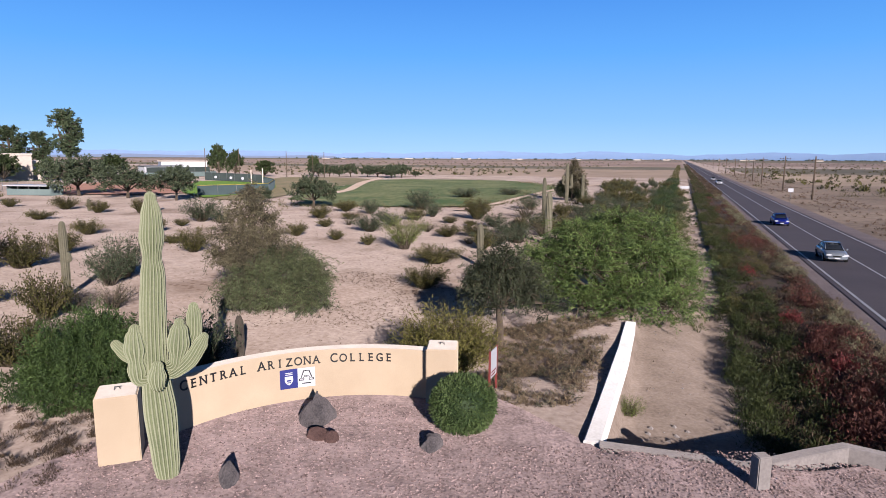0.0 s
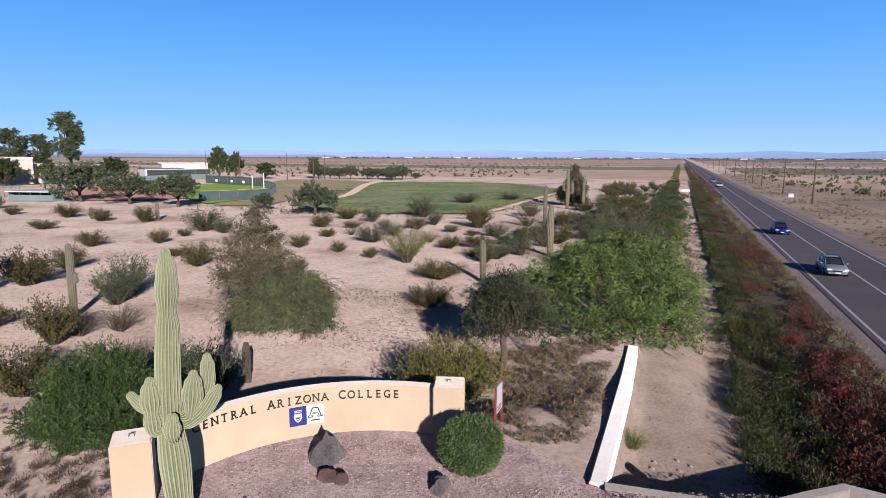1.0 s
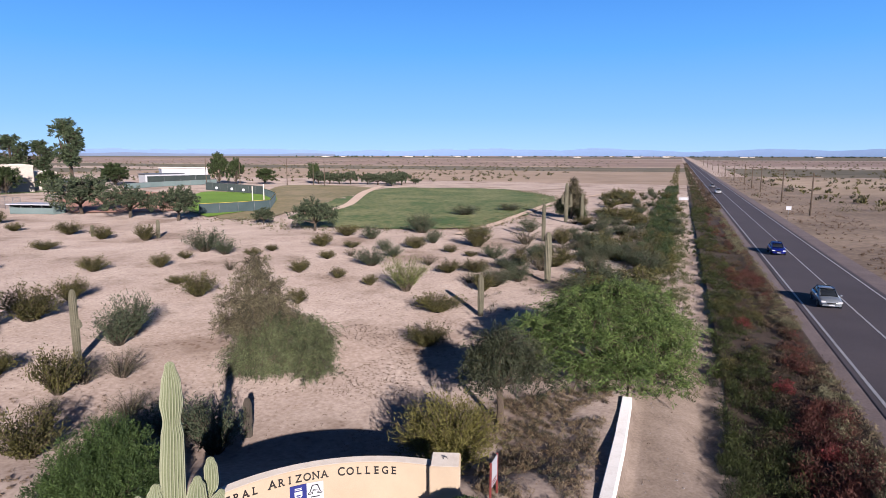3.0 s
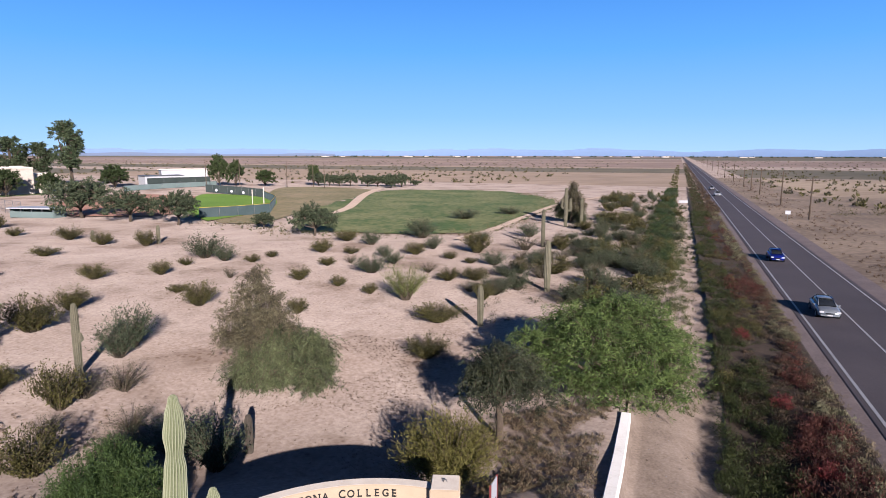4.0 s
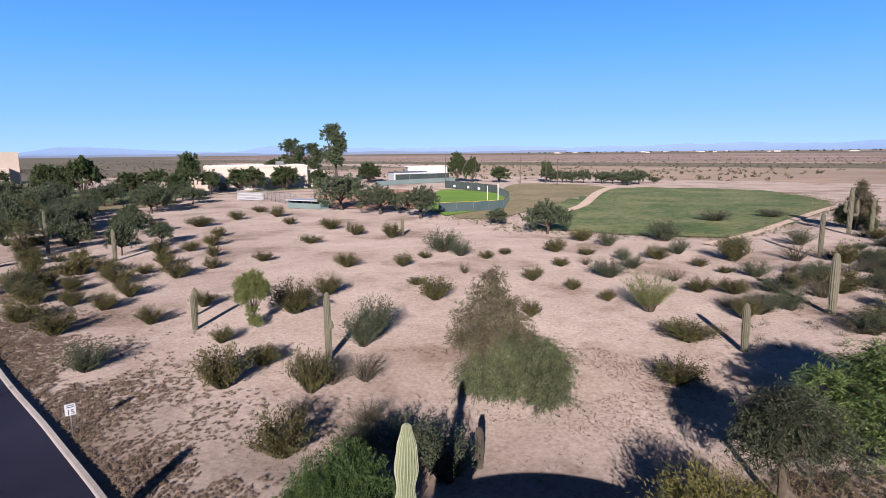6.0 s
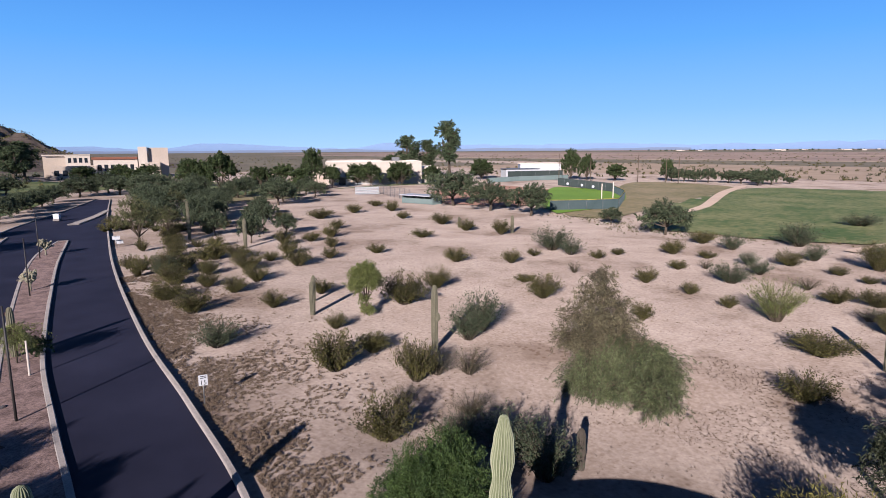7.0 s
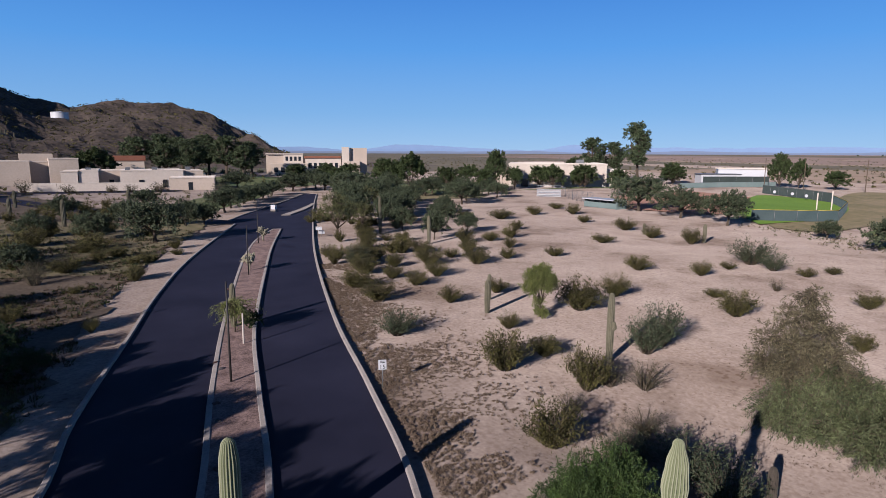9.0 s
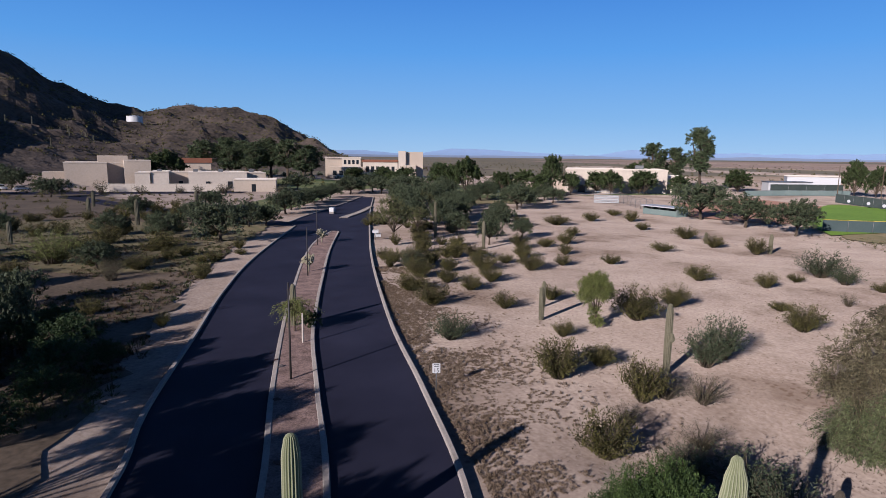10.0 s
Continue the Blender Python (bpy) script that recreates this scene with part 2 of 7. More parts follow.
TERRACOTTA = surface("terracotta_roof", (0.211, 0.0819, 0.0497), (0.269, 0.117, 0.076), scale=0.3, fine=3.0, rough=0.9, bump=0)
GLASS = surface("dark_window_glass", (0.0117, 0.0146, 0.0175), (0.0205, 0.0234, 0.0292), rough=0.15, bump=0)
TEAL = surface("teal_windscreen", (0.123, 0.163, 0.155), (0.163, 0.205, 0.193), scale=0.3, rough=0.8, bump=0)
DARKSCREEN = surface("dark_fence_screen", (0.0292, 0.0409, 0.038), (0.0526, 0.0643, 0.0585), scale=0.4, rough=0.8, bump=0)
HILLSIDE = surface("rocky_hillside", (0.0234, 0.0199, 0.0175), (0.0937, 0.0714, 0.0573), scale=0.035, fine=0.45, rough=0.95, bump=1.0, dist=1.2, spread=(0.36, 0.62))
RUBBER = surface("tyre_rubber", (0.00877, 0.00877, 0.00877), (0.0175, 0.0175, 0.0175), rough=0.85, bump=0)


# ---- mesh helpers ----
def mesh_of(name, verts, faces, material, smooth=False):
    me = bpy.data.meshes.new(name)
    me.from_pydata(verts, [], faces)
    if smooth:
        me.shade_smooth()
    me.materials.append(material)
    return me


def from_bm(name, bm, material):
    me = bpy.data.meshes.new(name)
    bm.to_mesh(me)
    bm.free()
    me.materials.append(material)
    return me


def part(name, me, parent, label="", m=None):
    ob = new(name, me)
    ob.parent = parent
    if m is not None:
        ob.matrix_basis = m
    if label:
        ob["label"] = label
    return ob


def empty(name, m, label, category, group="", kind=""):
    ob = new(name)
    ob.empty_display_size = 0.2
    ob.matrix_basis = m
    return tagged(ob, label, category, group, kind)


def box_mesh(name, lo, hi, material, bevel=0.0):
    bm = bmesh.new()
    bmesh.ops.create_cube(bm, size=1)
    for v in bm.verts:
        v.co = Vector([lo[i] + (v.co[i] + 0.5) * (hi[i] - lo[i]) for i in range(3)])
    if bevel:
        bmesh.ops.bevel(bm, geom=bm.edges[:], offset=bevel, segments=2, affect="EDGES")
    return from_bm(name, bm, material)


def tubes(name, lines, material, sides=6, smooth=True):
    """Tapered tubes along lines of (point, radius)."""
    verts, faces = [], []
    for line in lines:
        start = len(verts)
        n = len(line)
        for i, (p, r) in enumerate(line):
            p = Vector(p)
            d = (Vector(line[min(i + 1, n - 1)][0]) - Vector(line[max(i - 1, 0)][0])).normalized()
            a = d.orthogonal().normalized()
            b = d.cross(a)
            for k in range(sides):
                w = 2 * math.pi * k / sides
                verts.append(p + (a * math.cos(w) + b * math.sin(w)) * r)
        for i in range(n - 1):
            for k in range(sides):
                k2 = (k + 1) % sides
                o = start + i * sides
                faces.append((o + k, o + k2, o + sides + k2, o + sides + k))
        faces.append(tuple(start + k for k in range(sides))[::-1])
        faces.append(tuple(start + (n - 1) * sides + k for k in range(sides)))
    return mesh_of(name, verts, faces, material, smooth)


def blades(name, P, D, length, width, material, rng):
    """Small pointed leaves at points P along directions D."""
    n = len(P)
    D = D / np.maximum(np.linalg.norm(D, axis=1, keepdims=True), 1e-6)
    L = (length * rng.uniform(0.6, 1.3, n))[:, None]
    W = (width * rng.uniform(0.7, 1.3, n))[:, None]
    S = np.cross(D, rng.normal(size=(n, 3)))
    S /= np.maximum(np.linalg.norm(S, axis=1, keepdims=True), 1e-6)
    V = np.stack([P, P + D * L * 0.45 + S * W / 2, P + D * L, P + D * L * 0.45 - S * W / 2], axis=1).reshape(-1, 3)
    me = bpy.data.meshes.new(name)
    me.vertices.add(4 * n)
    me.vertices.foreach_set("co", V.astype(np.float32).ravel())
    me.loops.add(4 * n)
    me.loops.foreach_set("vertex_index", np.arange(4 * n, dtype=np.int32))
    me.polygons.add(n)
    me.polygons.foreach_set("loop_start", np.arange(0, 4 * n, 4, dtype=np.int32))
    me.update(calc_edges=True)
    me.materials.append(material)
    return me


def unit(rng, n):
    u = rng.normal(size=(n, 3))
    return u / np.linalg.norm(u, axis=1, keepdims=True)


def smooth_line(points, step):
    """A smooth curve through a few points, sampled about every step."""
    P = [Vector((*p, 0)) for p in points]
    P = [P[0] * 2 - P[1]] + P + [P[-1] * 2 - P[-2]]
    out = []
    for a, b, c, d in zip(P, P[1:], P[2:], P[3:]):
        n = max(2, int((c - b).length / step))
        for i in range(n):
            t = i / n
            out.append(0.5 * ((2 * b) + (c - a) * t + (2 * a - 5 * b + 4 * c - d) * t * t + (3 * b - a - 3 * c + d) * t ** 3))
    out.append(P[-2])
    return [(p.x, p.y) for p in out]


def along(line, k):
    """The point at share k of a line's length."""
    d = [0]
    for (a, b), (c, e) in zip(line, line[1:]):
        d.append(d[-1] + math.hypot(c - a, e - b))
    x = np.interp(k * d[-1], d, [p[0] for p in line])
    y = np.interp(k * d[-1], d, [p[1] for p in line])
    return float(x), float(y)


# ---- the ground ----
ROAD_U = Vector((0.331, 0.9436))     # the highway's direction
ROAD_N = Vector((0.9436, -0.331))    # across it, away from the sign


def road_xy(s, n):
    p = ROAD_U * s + ROAD_N * n
    return p.x, p.y


def ease(k):
    k = max(0.0, min(1.0, k))
    return k * k * (3 - 2 * k)


def height(x, y):
    """The land: a mound under the sign, a walled channel beside it and a roadside ditch."""
    ax, ay, bx, by = -3.0, 6.0, 1.0, 18.0
    k = max(0, min(1, ((x - ax) * (bx - ax) + (y - ay) * (by - ay)) / ((bx - ax) ** 2 + (by - ay) ** 2)))
    d = math.hypot(x - ax - k * (bx - ax), y - ay - k * (by - ay))
    z = 0.25 * ease((13.0 - d) / 7.0)
    low = 0.85 * ease((y - 17.8) / 4.5) * ease((37 - y) / 11) * ease((x + 20) / 9) * ease((7 - x) / 7)     # the hollow behind the sign
    if low > 0:
        z = z * (1 - low / 0.85) - low
    if 2 < x < 18 and 9 < y < 40:
        side = (x - 3.36) * 0.945 - (y - 14.46) * 0.326     # beyond the white wall
        front = (y - 14.25) if x < 9.9 else (y - 14.25) + 0.6 * (x - 9.9)
        low = ease(side / 0.3 + 0.2) * ease(front / 0.3 + 0.3)
        low *= ease((12.5 - x + 0.25 * (y - 14)) / 3.5) * ease((38 - y) / 14)
        z += (-0.72 - z) * low
    s, n = x * ROAD_U.x + y * ROAD_U.y, x * ROAD_N.x + y * ROAD_N.y
    if 20 < s < 400:
        z -= 0.35 * math.exp(-((n - 1.5) / 0.7) ** 2) * ease((s - 20) / 8)
    if s > -60 and 2 < n < 7.6:
        z -= 0.16 * ease((n - 2) / 1.0) * ease((7.6 - n) / 1.8)
    return z


def graded(fine_lo, fine_hi, fine, mid_lo, mid_hi, mid, far):
    a = list(np.arange(fine_lo, fine_hi + 1e-6, fine))
    a += list(np.arange(fine_hi + mid, mid_hi + 1e-6, mid))
    a = list(np.arange(mid_lo, fine_lo - 1e-6, mid)) + a
    step = mid
    while a[-1] < far:
        step *= 1.3
        a.append(min(far, a[-1] + step))
    step = mid
    while a[0] > -far:
        step *= 1.3
        a.insert(0, max(-far, a[0] - step))
    return a


def build_ground():
    xs = graded(-12, 15, 0.25, -120, 80, 1.5, 4800)
    ys = graded(8, 30, 0.25, -40, 120, 1.5, 4800)
    bump = noise.noise
    verts = []
    for y in ys:
        for x in xs:
            z = height(x, y)
            if -120 < x < 80 and -40 < y < 120:
                z += 0.05 * (bump((x * 0.22, y * 0.22, 0)) - 1) + 0.02 * (bump((x * 0.9, y * 0.9, 3)) - 1)
            verts.append((x, y, z))
    w = len(xs)
    faces = [(j * w + i, j * w + i + 1, j * w + w + i + 1, j * w + w + i) for j in range(len(ys) - 1) for i in range(w - 1)]
    ob = new("ground", mesh_of("ground", verts, faces, SAND, True))
    return tagged(ob, "pale sandy desert ground with darker crust and litter", "ground", kind="structure")


build_ground()


def drape(name, left, right, material, lift, label, category, rows=8, kind="structure", parent=None):
    """A sheet between two lines, laid on the land."""
    n = max(len(left), len(right))
    verts, faces = [], []
    for i in range(n):
        a, b = along(left, i / (n - 1)), along(right, i / (n - 1))
        for k in range(rows + 1):
            x, y = a[0] + (b[0] - a[0]) * k / rows, a[1] + (b[1] - a[1]) * k / rows
            verts.append((x, y, height(x, y) + lift))
    w = rows + 1
    for i in range(n - 1):
        for k in range(rows):
            faces.append((i * w + k, i * w + k + 1, i * w + w + k + 1, i * w + w + k))
    me = mesh_of(name, verts, faces, material, True)
    if parent:
        return part(name, me, parent, label)
    return tagged(new(name, me), label, category, kind=kind)


def kerb_strip(name, line, width, tall, material, label, lift=0.0):
    """A kerb with a rounded top along a line, standing on the land."""
    verts, faces = [], []
    n = len(line)
    prof = ((-0.5, -0.9), (-0.5, 0.8), (-0.36, 1.0), (0.36, 1.0), (0.5, 0.8), (0.5, -0.9))
    for i, (x, y) in enumerate(line):
        x0, y0 = line[max(0, i - 1)]
        x1, y1 = line[min(n - 1, i + 1)]
        l = math.hypot(x1 - x0, y1 - y0) or 1
        nx, ny = -(y1 - y0) / l, (x1 - x0) / l
        z = height(x, y) + lift
        for a, h in prof:
            verts.append((x + nx * a * width, y + ny * a * width, z + h * tall))
    for i in range(n - 1):
        for k in range(len(prof) - 1):
            o = i * len(prof) + k
            faces.append((o, o + 1, o + 1 + len(prof), o + len(prof)))
    faces.append(tuple(range(len(prof))))
    faces.append(tuple((n - 1) * len(prof) + k for k in range(len(prof)))[::-1])
    return tagged(new(name, mesh_of(name, verts, faces, material)), label, "kerb", kind="structure")


# far fields, strips across the plain
def field(name, s0, s1, n0, n1, material, lift, label):
    left = [road_xy(s0 + (s1 - s0) * k / 6, n0) for k in range(7)]
    right = [road_xy(s0 + (s1 - s0) * k / 6, n1) for k in range(7)]
    verts = [(x, y, lift) for x, y in left] + [(x, y, lift) for x, y in right]
    faces = [(k, k + 7, k + 8, k + 1) for k in range(6)]
    return tagged(new(name, mesh_of(name, verts, faces, material)), label, "field", kind="structure")


field("field", 228, 392, -330, 3, FIELD_TAN, 0.03, "pale tan flat beyond the sports lawn")
field("field", 525, 556, -900, 3, FIELD_STRAW, 0.05, "pale strip between the farm fields")
field("field", 905, 955, -1500, 3, FIELD_STRAW, 0.06, "pale strip between the farm fields")
field("field", 395, 520, -700, 3, FIELD_OLIVE, 0.05, "flat strip of dark scrub beyond the playing field")
field("field", 560, 900, -1500, 3, FIELD_BROWN, 0.08, "ploughed brown farm field on the plain")
field("field", 960, 1500, -2600, 3, FIELD_BROWN, 0.1, "wide reddish brown farm field")
field("field", 1620, 2600, -4000, 3, FIELD_OLIVE, 0.12, "distant olive brown farmland")
field("field", 2700, 4700, -4500, 3, FIELD_BROWN, 0.14, "farthest brown farmland under the horizon")
field("field", 331, 4600, -4500, -702, FIELD_OLIVE, 0.03, "dark scrub plain behind the campus")
field("field", 190, 322, 34, 260, FIELD_STRAW, 0.02, "pale straw-coloured flat across the highway")
field("field", 330, 520, 30, 900, FIELD_OLIVE, 0.05, "dark scrub strip across the highway")
field("field", 640, 1200, 30, 2000, FIELD_BROWN, 0.08, "brown flat across the highway")
field("field", 1300, 4700, 30, 4000, FIELD_OLIVE, 0.1, "distant scrub flat across the highway")
field("field", -900, 330, -4500, -330, FIELD_OLIVE, 0.04, "dark creosote flat behind the campus")

# ---- highway ----
road_s = [-140, -60, 0, 20, 40, 60, 80, 110, 150, 200, 260, 340, 450, 600, 850, 1200, 1700, 2400, 3300, 4600]


def road_strip(name, n0, n1, material, lift, label, parent=None, s_list=road_s):
    verts = [(*road_xy(s, n), lift) for s in s_list for n in (n0, n1)]
    faces = [(2 * i, 2 * i + 1, 2 * i + 3, 2 * i + 2) for i in range(len(s_list) - 1)]
    me = mesh_of(name, verts, faces, material)
    if parent:
        return part(name, me, parent, label)
    return tagged(new(name, me), label, "road", kind="structure")


shoulder = road_strip("road_shoulder", 7.2, 16.4, SHOULDER, 0.03, "worn purplish paved shoulder beside the highway")
highway = road_strip("road", 8.05, 14.75, HIGHWAY, 0.06, "grey two-lane asphalt highway running straight to the horizon")
road_strip("edge_line", 8.33, 8.48, LINE, 0.07, "worn white edge line", highway)
road_strip("edge_line", 14.22, 14.37, LINE, 0.07, "worn white edge line", highway)
road_strip("centre_line", 11.29, 11.42, LINE, 0.07, "faded centre line", highway)

# bank soil, its colour darkened to give the shaded gaps between the weeds
BANK = surface("shaded_bank_soil", (0.0205, 0.0152, 0.0111), (0.0497, 0.0363, 0.0269), scale=0.5, fine=6.0, rough=0.95, bump=0.4)
bank_s = list(np.arange(4, 60, 0.6)) + list(np.arange(60, 130, 2.0)) + [140, 160, 200, 260, 340, 450, 600, 900]
drape("road_bank", [road_xy(s, 2.4) for s in bank_s], [road_xy(s, 7.25) for s in bank_s], BANK, 0.05, "weedy soil bank between ditch and highway, darkened as shade among weeds", "bank", rows=10)

FARSOIL = surface("verge_soil", (0.076, 0.0556, 0.0397), (0.181, 0.138, 0.101), scale=0.06, fine=1.2, rough=0.95, bump=0.2, spread=(0.36, 0.64))
east_s = [20, 60, 110, 180, 260, 325]
drape("verge_ground", [road_xy(s, 16.2) for s in east_s], [road_xy(s, 420) for s in east_s], FARSOIL, 0.012, "brown scrubby flat across the highway", "ground", rows=6)

# ---- campus drive ----
right_kerb = smooth_line([(12, -2.5), (0, 4), (-8, 9.4), (-15.3, 14), (-24.2, 17.7), (-35.6, 22.1), (-55.3, 30.8), (-74.8, 40.2), (-108.7, 57.3), (-144.5, 76.2)], 1.2)
left_kerb = smooth_line([(7, -12), (-10, -1.2), (-21.9, 4.2), (-28.4, 6.2), (-39.1, 10.4), (-50.1, 14.7), (-64.8, 21.4), (-91.2, 35.5)], 1.2)
far_kerb = smooth_line([(-96.4, 36.4), (-104.5, 42), (-124.1, 57.3), (-146.3, 73.6)], 1.5)
med_right = smooth_line([(0, 0.5), (-9, 6), (-18, 10.2), (-26.3, 13.2), (-34.8, 16.3), (-42.6, 19.7), (-52.4, 24.2), (-66, 30.6), (-81.4, 38.5)], 1.2)
med_left = smooth_line([(-0.8, -1), (-9.8, 4.2), (-19.2, 8.4), (-27.4, 11.4), (-38.1, 15.6), (-49.2, 20.3), (-62, 26), (-73.4, 31.8), (-81.9, 37.6)], 1.2)
drape("drive", left_kerb + far_kerb, right_kerb, ASPHALT, 0.035, "dark fresh asphalt campus drive curving away", "road", rows=14)
kerb_strip("kerb", right_kerb, 0.24, 0.17, CONCRETE, "pale concrete kerb along the drive")
kerb_strip("kerb", left_kerb, 0.24, 0.17, CONCRETE, "pale concrete kerb along the drive")
kerb_strip("kerb", far_kerb, 0.24, 0.17, CONCRETE, "pale concrete kerb beyond the side road")
kerb_strip("kerb", med_left + med_right[::-1] + med_left[:1], 0.26, 0.17, CONCRETE, "pale concrete kerb round the planted median")
drape("median", med_left, med_right, MEDIANGRAVEL, 0.14, "pink gravel median between the lanes", "median", rows=4)

# brown scrub soil, with the trees' shade worked into its colour as well
SHADED_SCRUBSOIL = surface("shaded_scrub_soil", (0.05, 0.038, 0.026), (0.118, 0.088, 0.062), scale=0.12, fine=3.0, rough=0.95, bump=0.4, dist=0.05, spread=(0.38, 0.62))
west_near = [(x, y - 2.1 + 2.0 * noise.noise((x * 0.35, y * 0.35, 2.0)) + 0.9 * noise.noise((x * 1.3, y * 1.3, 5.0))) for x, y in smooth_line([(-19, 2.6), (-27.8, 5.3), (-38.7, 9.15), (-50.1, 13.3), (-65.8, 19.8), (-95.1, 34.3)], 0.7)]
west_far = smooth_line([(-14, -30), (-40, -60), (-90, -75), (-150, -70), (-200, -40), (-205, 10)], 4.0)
drape("scrub_ground", west_near, west_far, SHADED_SCRUBSOIL, 0.015, "brown litter-strewn scrub soil across the drive, darkened for tree shade", "ground", rows=30)

# ---- playing fields ----
def patch(name, points, material, lift, label, category, ragged=0.0):
    if ragged:
        points = [(x + ragged * noise.noise((x * 0.3, y * 0.3, 1)), y + ragged * noise.noise((x * 0.3, y * 0.3, 7))) for x, y in points]
    if math.dist(points[0], points[-1]) < 0.01:
        points = points[:-1]
    verts = [(x, y, lift) for x, y in points]
    return tagged(new(name, mesh_of(name, verts, [tuple(range(len(verts)))], material)), label, category, kind="structure")


patch("lawn", smooth_line([(-23.3, 87), (-7.4, 85.7), (4.5, 91.5), (22.1, 142.9), (16.6, 174.1), (9, 188.1), (-8.4, 191.8), (-23.2, 187.5), (-28.6, 150.8), (-30.1, 111.4), (-23.3, 87)], 2.0), LAWN, 0.1, "broad mown sports lawn turning dry in patches", "lawn", 2.2)
patch("lawn", smooth_line([(-32.3, 96.5), (-29.7, 141), (-28.1, 190), (-60.3, 203.1), (-46, 132.4), (-41.4, 100), (-32.3, 96.5)], 2), DRYLAWN, 0.08, "thin dry grass beside the ball field", "lawn")
patch("path", smooth_line([(-24, 113), (-22.9, 125.8), (-25.9, 165.4), (-26.1, 194.6), (-28.1, 195.8), (-28.4, 165.6), (-24.9, 125.9), (-26, 113.1)], 5), PATHDIRT, 0.13, "pale dirt path crossing the lawn", "path")
patch("clay_infield", [(-52.5, 112.7), (-57.0, 106.5), (-69.0, 105.8), (-80.0, 113.0), (-92.0, 132.0), (-95.5, 169.5), (-61.1, 153.5)], CLAY, 0.12, "orange clay infield of the ball field", "infield")
patch("outfield", smooth_line([(-42.4, 99.1), (-39.1, 119.9), (-48.8, 152.5), (-71.3, 167.4), (-65.5, 143.8), (-55.5, 118), (-42.4, 99.1)], 5), TURF, 0.16, "bright green watered outfield turf", "lawn")

# ---- gravel bed round the sign ----
gravel_left = smooth_line([(-9.4, 9.6), (-9.0, 12.8), (-7.2, 14.8), (-6.5, 15.8), (-4.6, 17.3), (-2.6, 17.8), (-0.6, 17.9), (1.2, 17.0), (3.0, 14.7)], 0.3)
gravel_right = smooth_line([(-9.4, 7.5), (-6, 6.6), (-3, 6.0), (0, 5.4), (3.0, 5.2)], 0.3)
CHANNELSAND = surface("washed_channel_sand", (0.14, 0.107, 0.0819), (0.24, 0.19, 0.153), scale=0.7, fine=9.0, rough=0.95, bump=0.6, dist=0.05)
drape("channel_bed", smooth_line([(3.45, 14.8), (4.78, 18.6), (7.2, 25.6), (8.6, 30.0)], 0.4), smooth_line([(9.7, 15.3), (10.5, 18.6), (12.3, 25), (13.4, 30.0)], 0.4), CHANNELSAND, 0.02, "washed brown sand in the channel bed", "ground", rows=14)
drape("gravel_bed", gravel_left, gravel_right, GRAVEL, 0.03, "raked pink gravel bed in front of the sign", "gravel", rows=40)
gravel_left = smooth_line([(3.0, 14.45), (6.4, 13.5), (9.6, 14.2)], 0.3)
gravel_right = smooth_line([(3.0, 5.2), (7, 6.0), (11.5, 8.0)], 0.3)
drape("gravel_bed", gravel_left, gravel_right, GRAVEL, 0.028, "pink gravel beside the channel's concrete walls", "gravel", rows=30)

# ---- plants ----
def stem_bush(rng, width, tall, stems, leaves_per, length, w, leaf_mat, base=0.25, spread=1.0, bark=BARK, lift=0.25):
    """Meshes of a many-stemmed desert shrub: stems that fan out, and leaves along their outer parts."""
    lines, P, D = [], [], []
    for i in range(stems):
        a = rng.uniform(0, 2 * math.pi)
        out = rng.uniform(0.15, 1.0) ** 0.7 * spread
        r = width / 2 * out
        h = tall * (1.0 - 0.36 * out * out) * rng.uniform(0.55, 1.04)
        d = np.array((math.cos(a), math.sin(a), 0.0))
        side = np.array((-math.sin(a), math.cos(a), 0.0)) * rng.normal() * 0.12 * width
        p0 = d * width * 0.06
        p1 = d * r * 0.45 + side * 0.5 + (0, 0, h * 0.55)
        p2 = d * r + side + (0, 0, h)
        lines.append([(p0 - (0, 0, 0.1), 0.016 + 0.006 * width), (p1, 0.011), (p2, 0.004)])
        for k in range(leaves_per):
            t = rng.uniform(base, 1.0)
            q = p0 * (1 - t) ** 2 + 2 * p1 * t * (1 - t) + p2 * t * t
            q = q + rng.normal(size=3) * width * 0.029 * (0.4 + t)
            q[2] = max(q[2], 0.03)
            P.append(q)
            D.append(d * 0.6 + rng.normal(size=3) * 0.65 + (0, 0, lift + 0.4))
    return tubes("stem", lines, bark, 4), blades("foliage", np.array(P), np.array(D), length, w, leaf_mat, rng)


def thing_of(name, label, category, group, meshes, names, m=None):
    root = empty(name, m or Matrix(), label, category, group)
    for n, me in zip(names, meshes):
        part(n, me, root)
    return root


def stand(x, y, turn=0.0, s=(1, 1, 1), lift=-0.07):
    return Matrix.LocRotScale((x, y, height(x, y) + lift), Euler((0, 0, turn)), s)


STORE = pose(0, 0, 0)


def scatter(sources, places, rng, base_w, base_h):
    """Copies of the source shrubs at (x, y, width, height)."""
    for i, (x, y, w, h) in enumerate(places):
        src = sources[i % len(sources)]
        if src.get("used"):
            ob = copy_thing(src, STORE)
        else:
            ob = src
            src["used"] = 1
        ob.matrix_basis = stand(x, y, rng.uniform(0, 6.28), (w / base_w, w / base_w, h / base_h))
    for src in sources:
        if not src.get("used"):
            for c in list(src.children):
                bpy.data.objects.remove(c)
            bpy.data.objects.remove(src)


def clear_marks():
    for ob in scene.objects:
        if "used" in ob:
            del ob["used"]


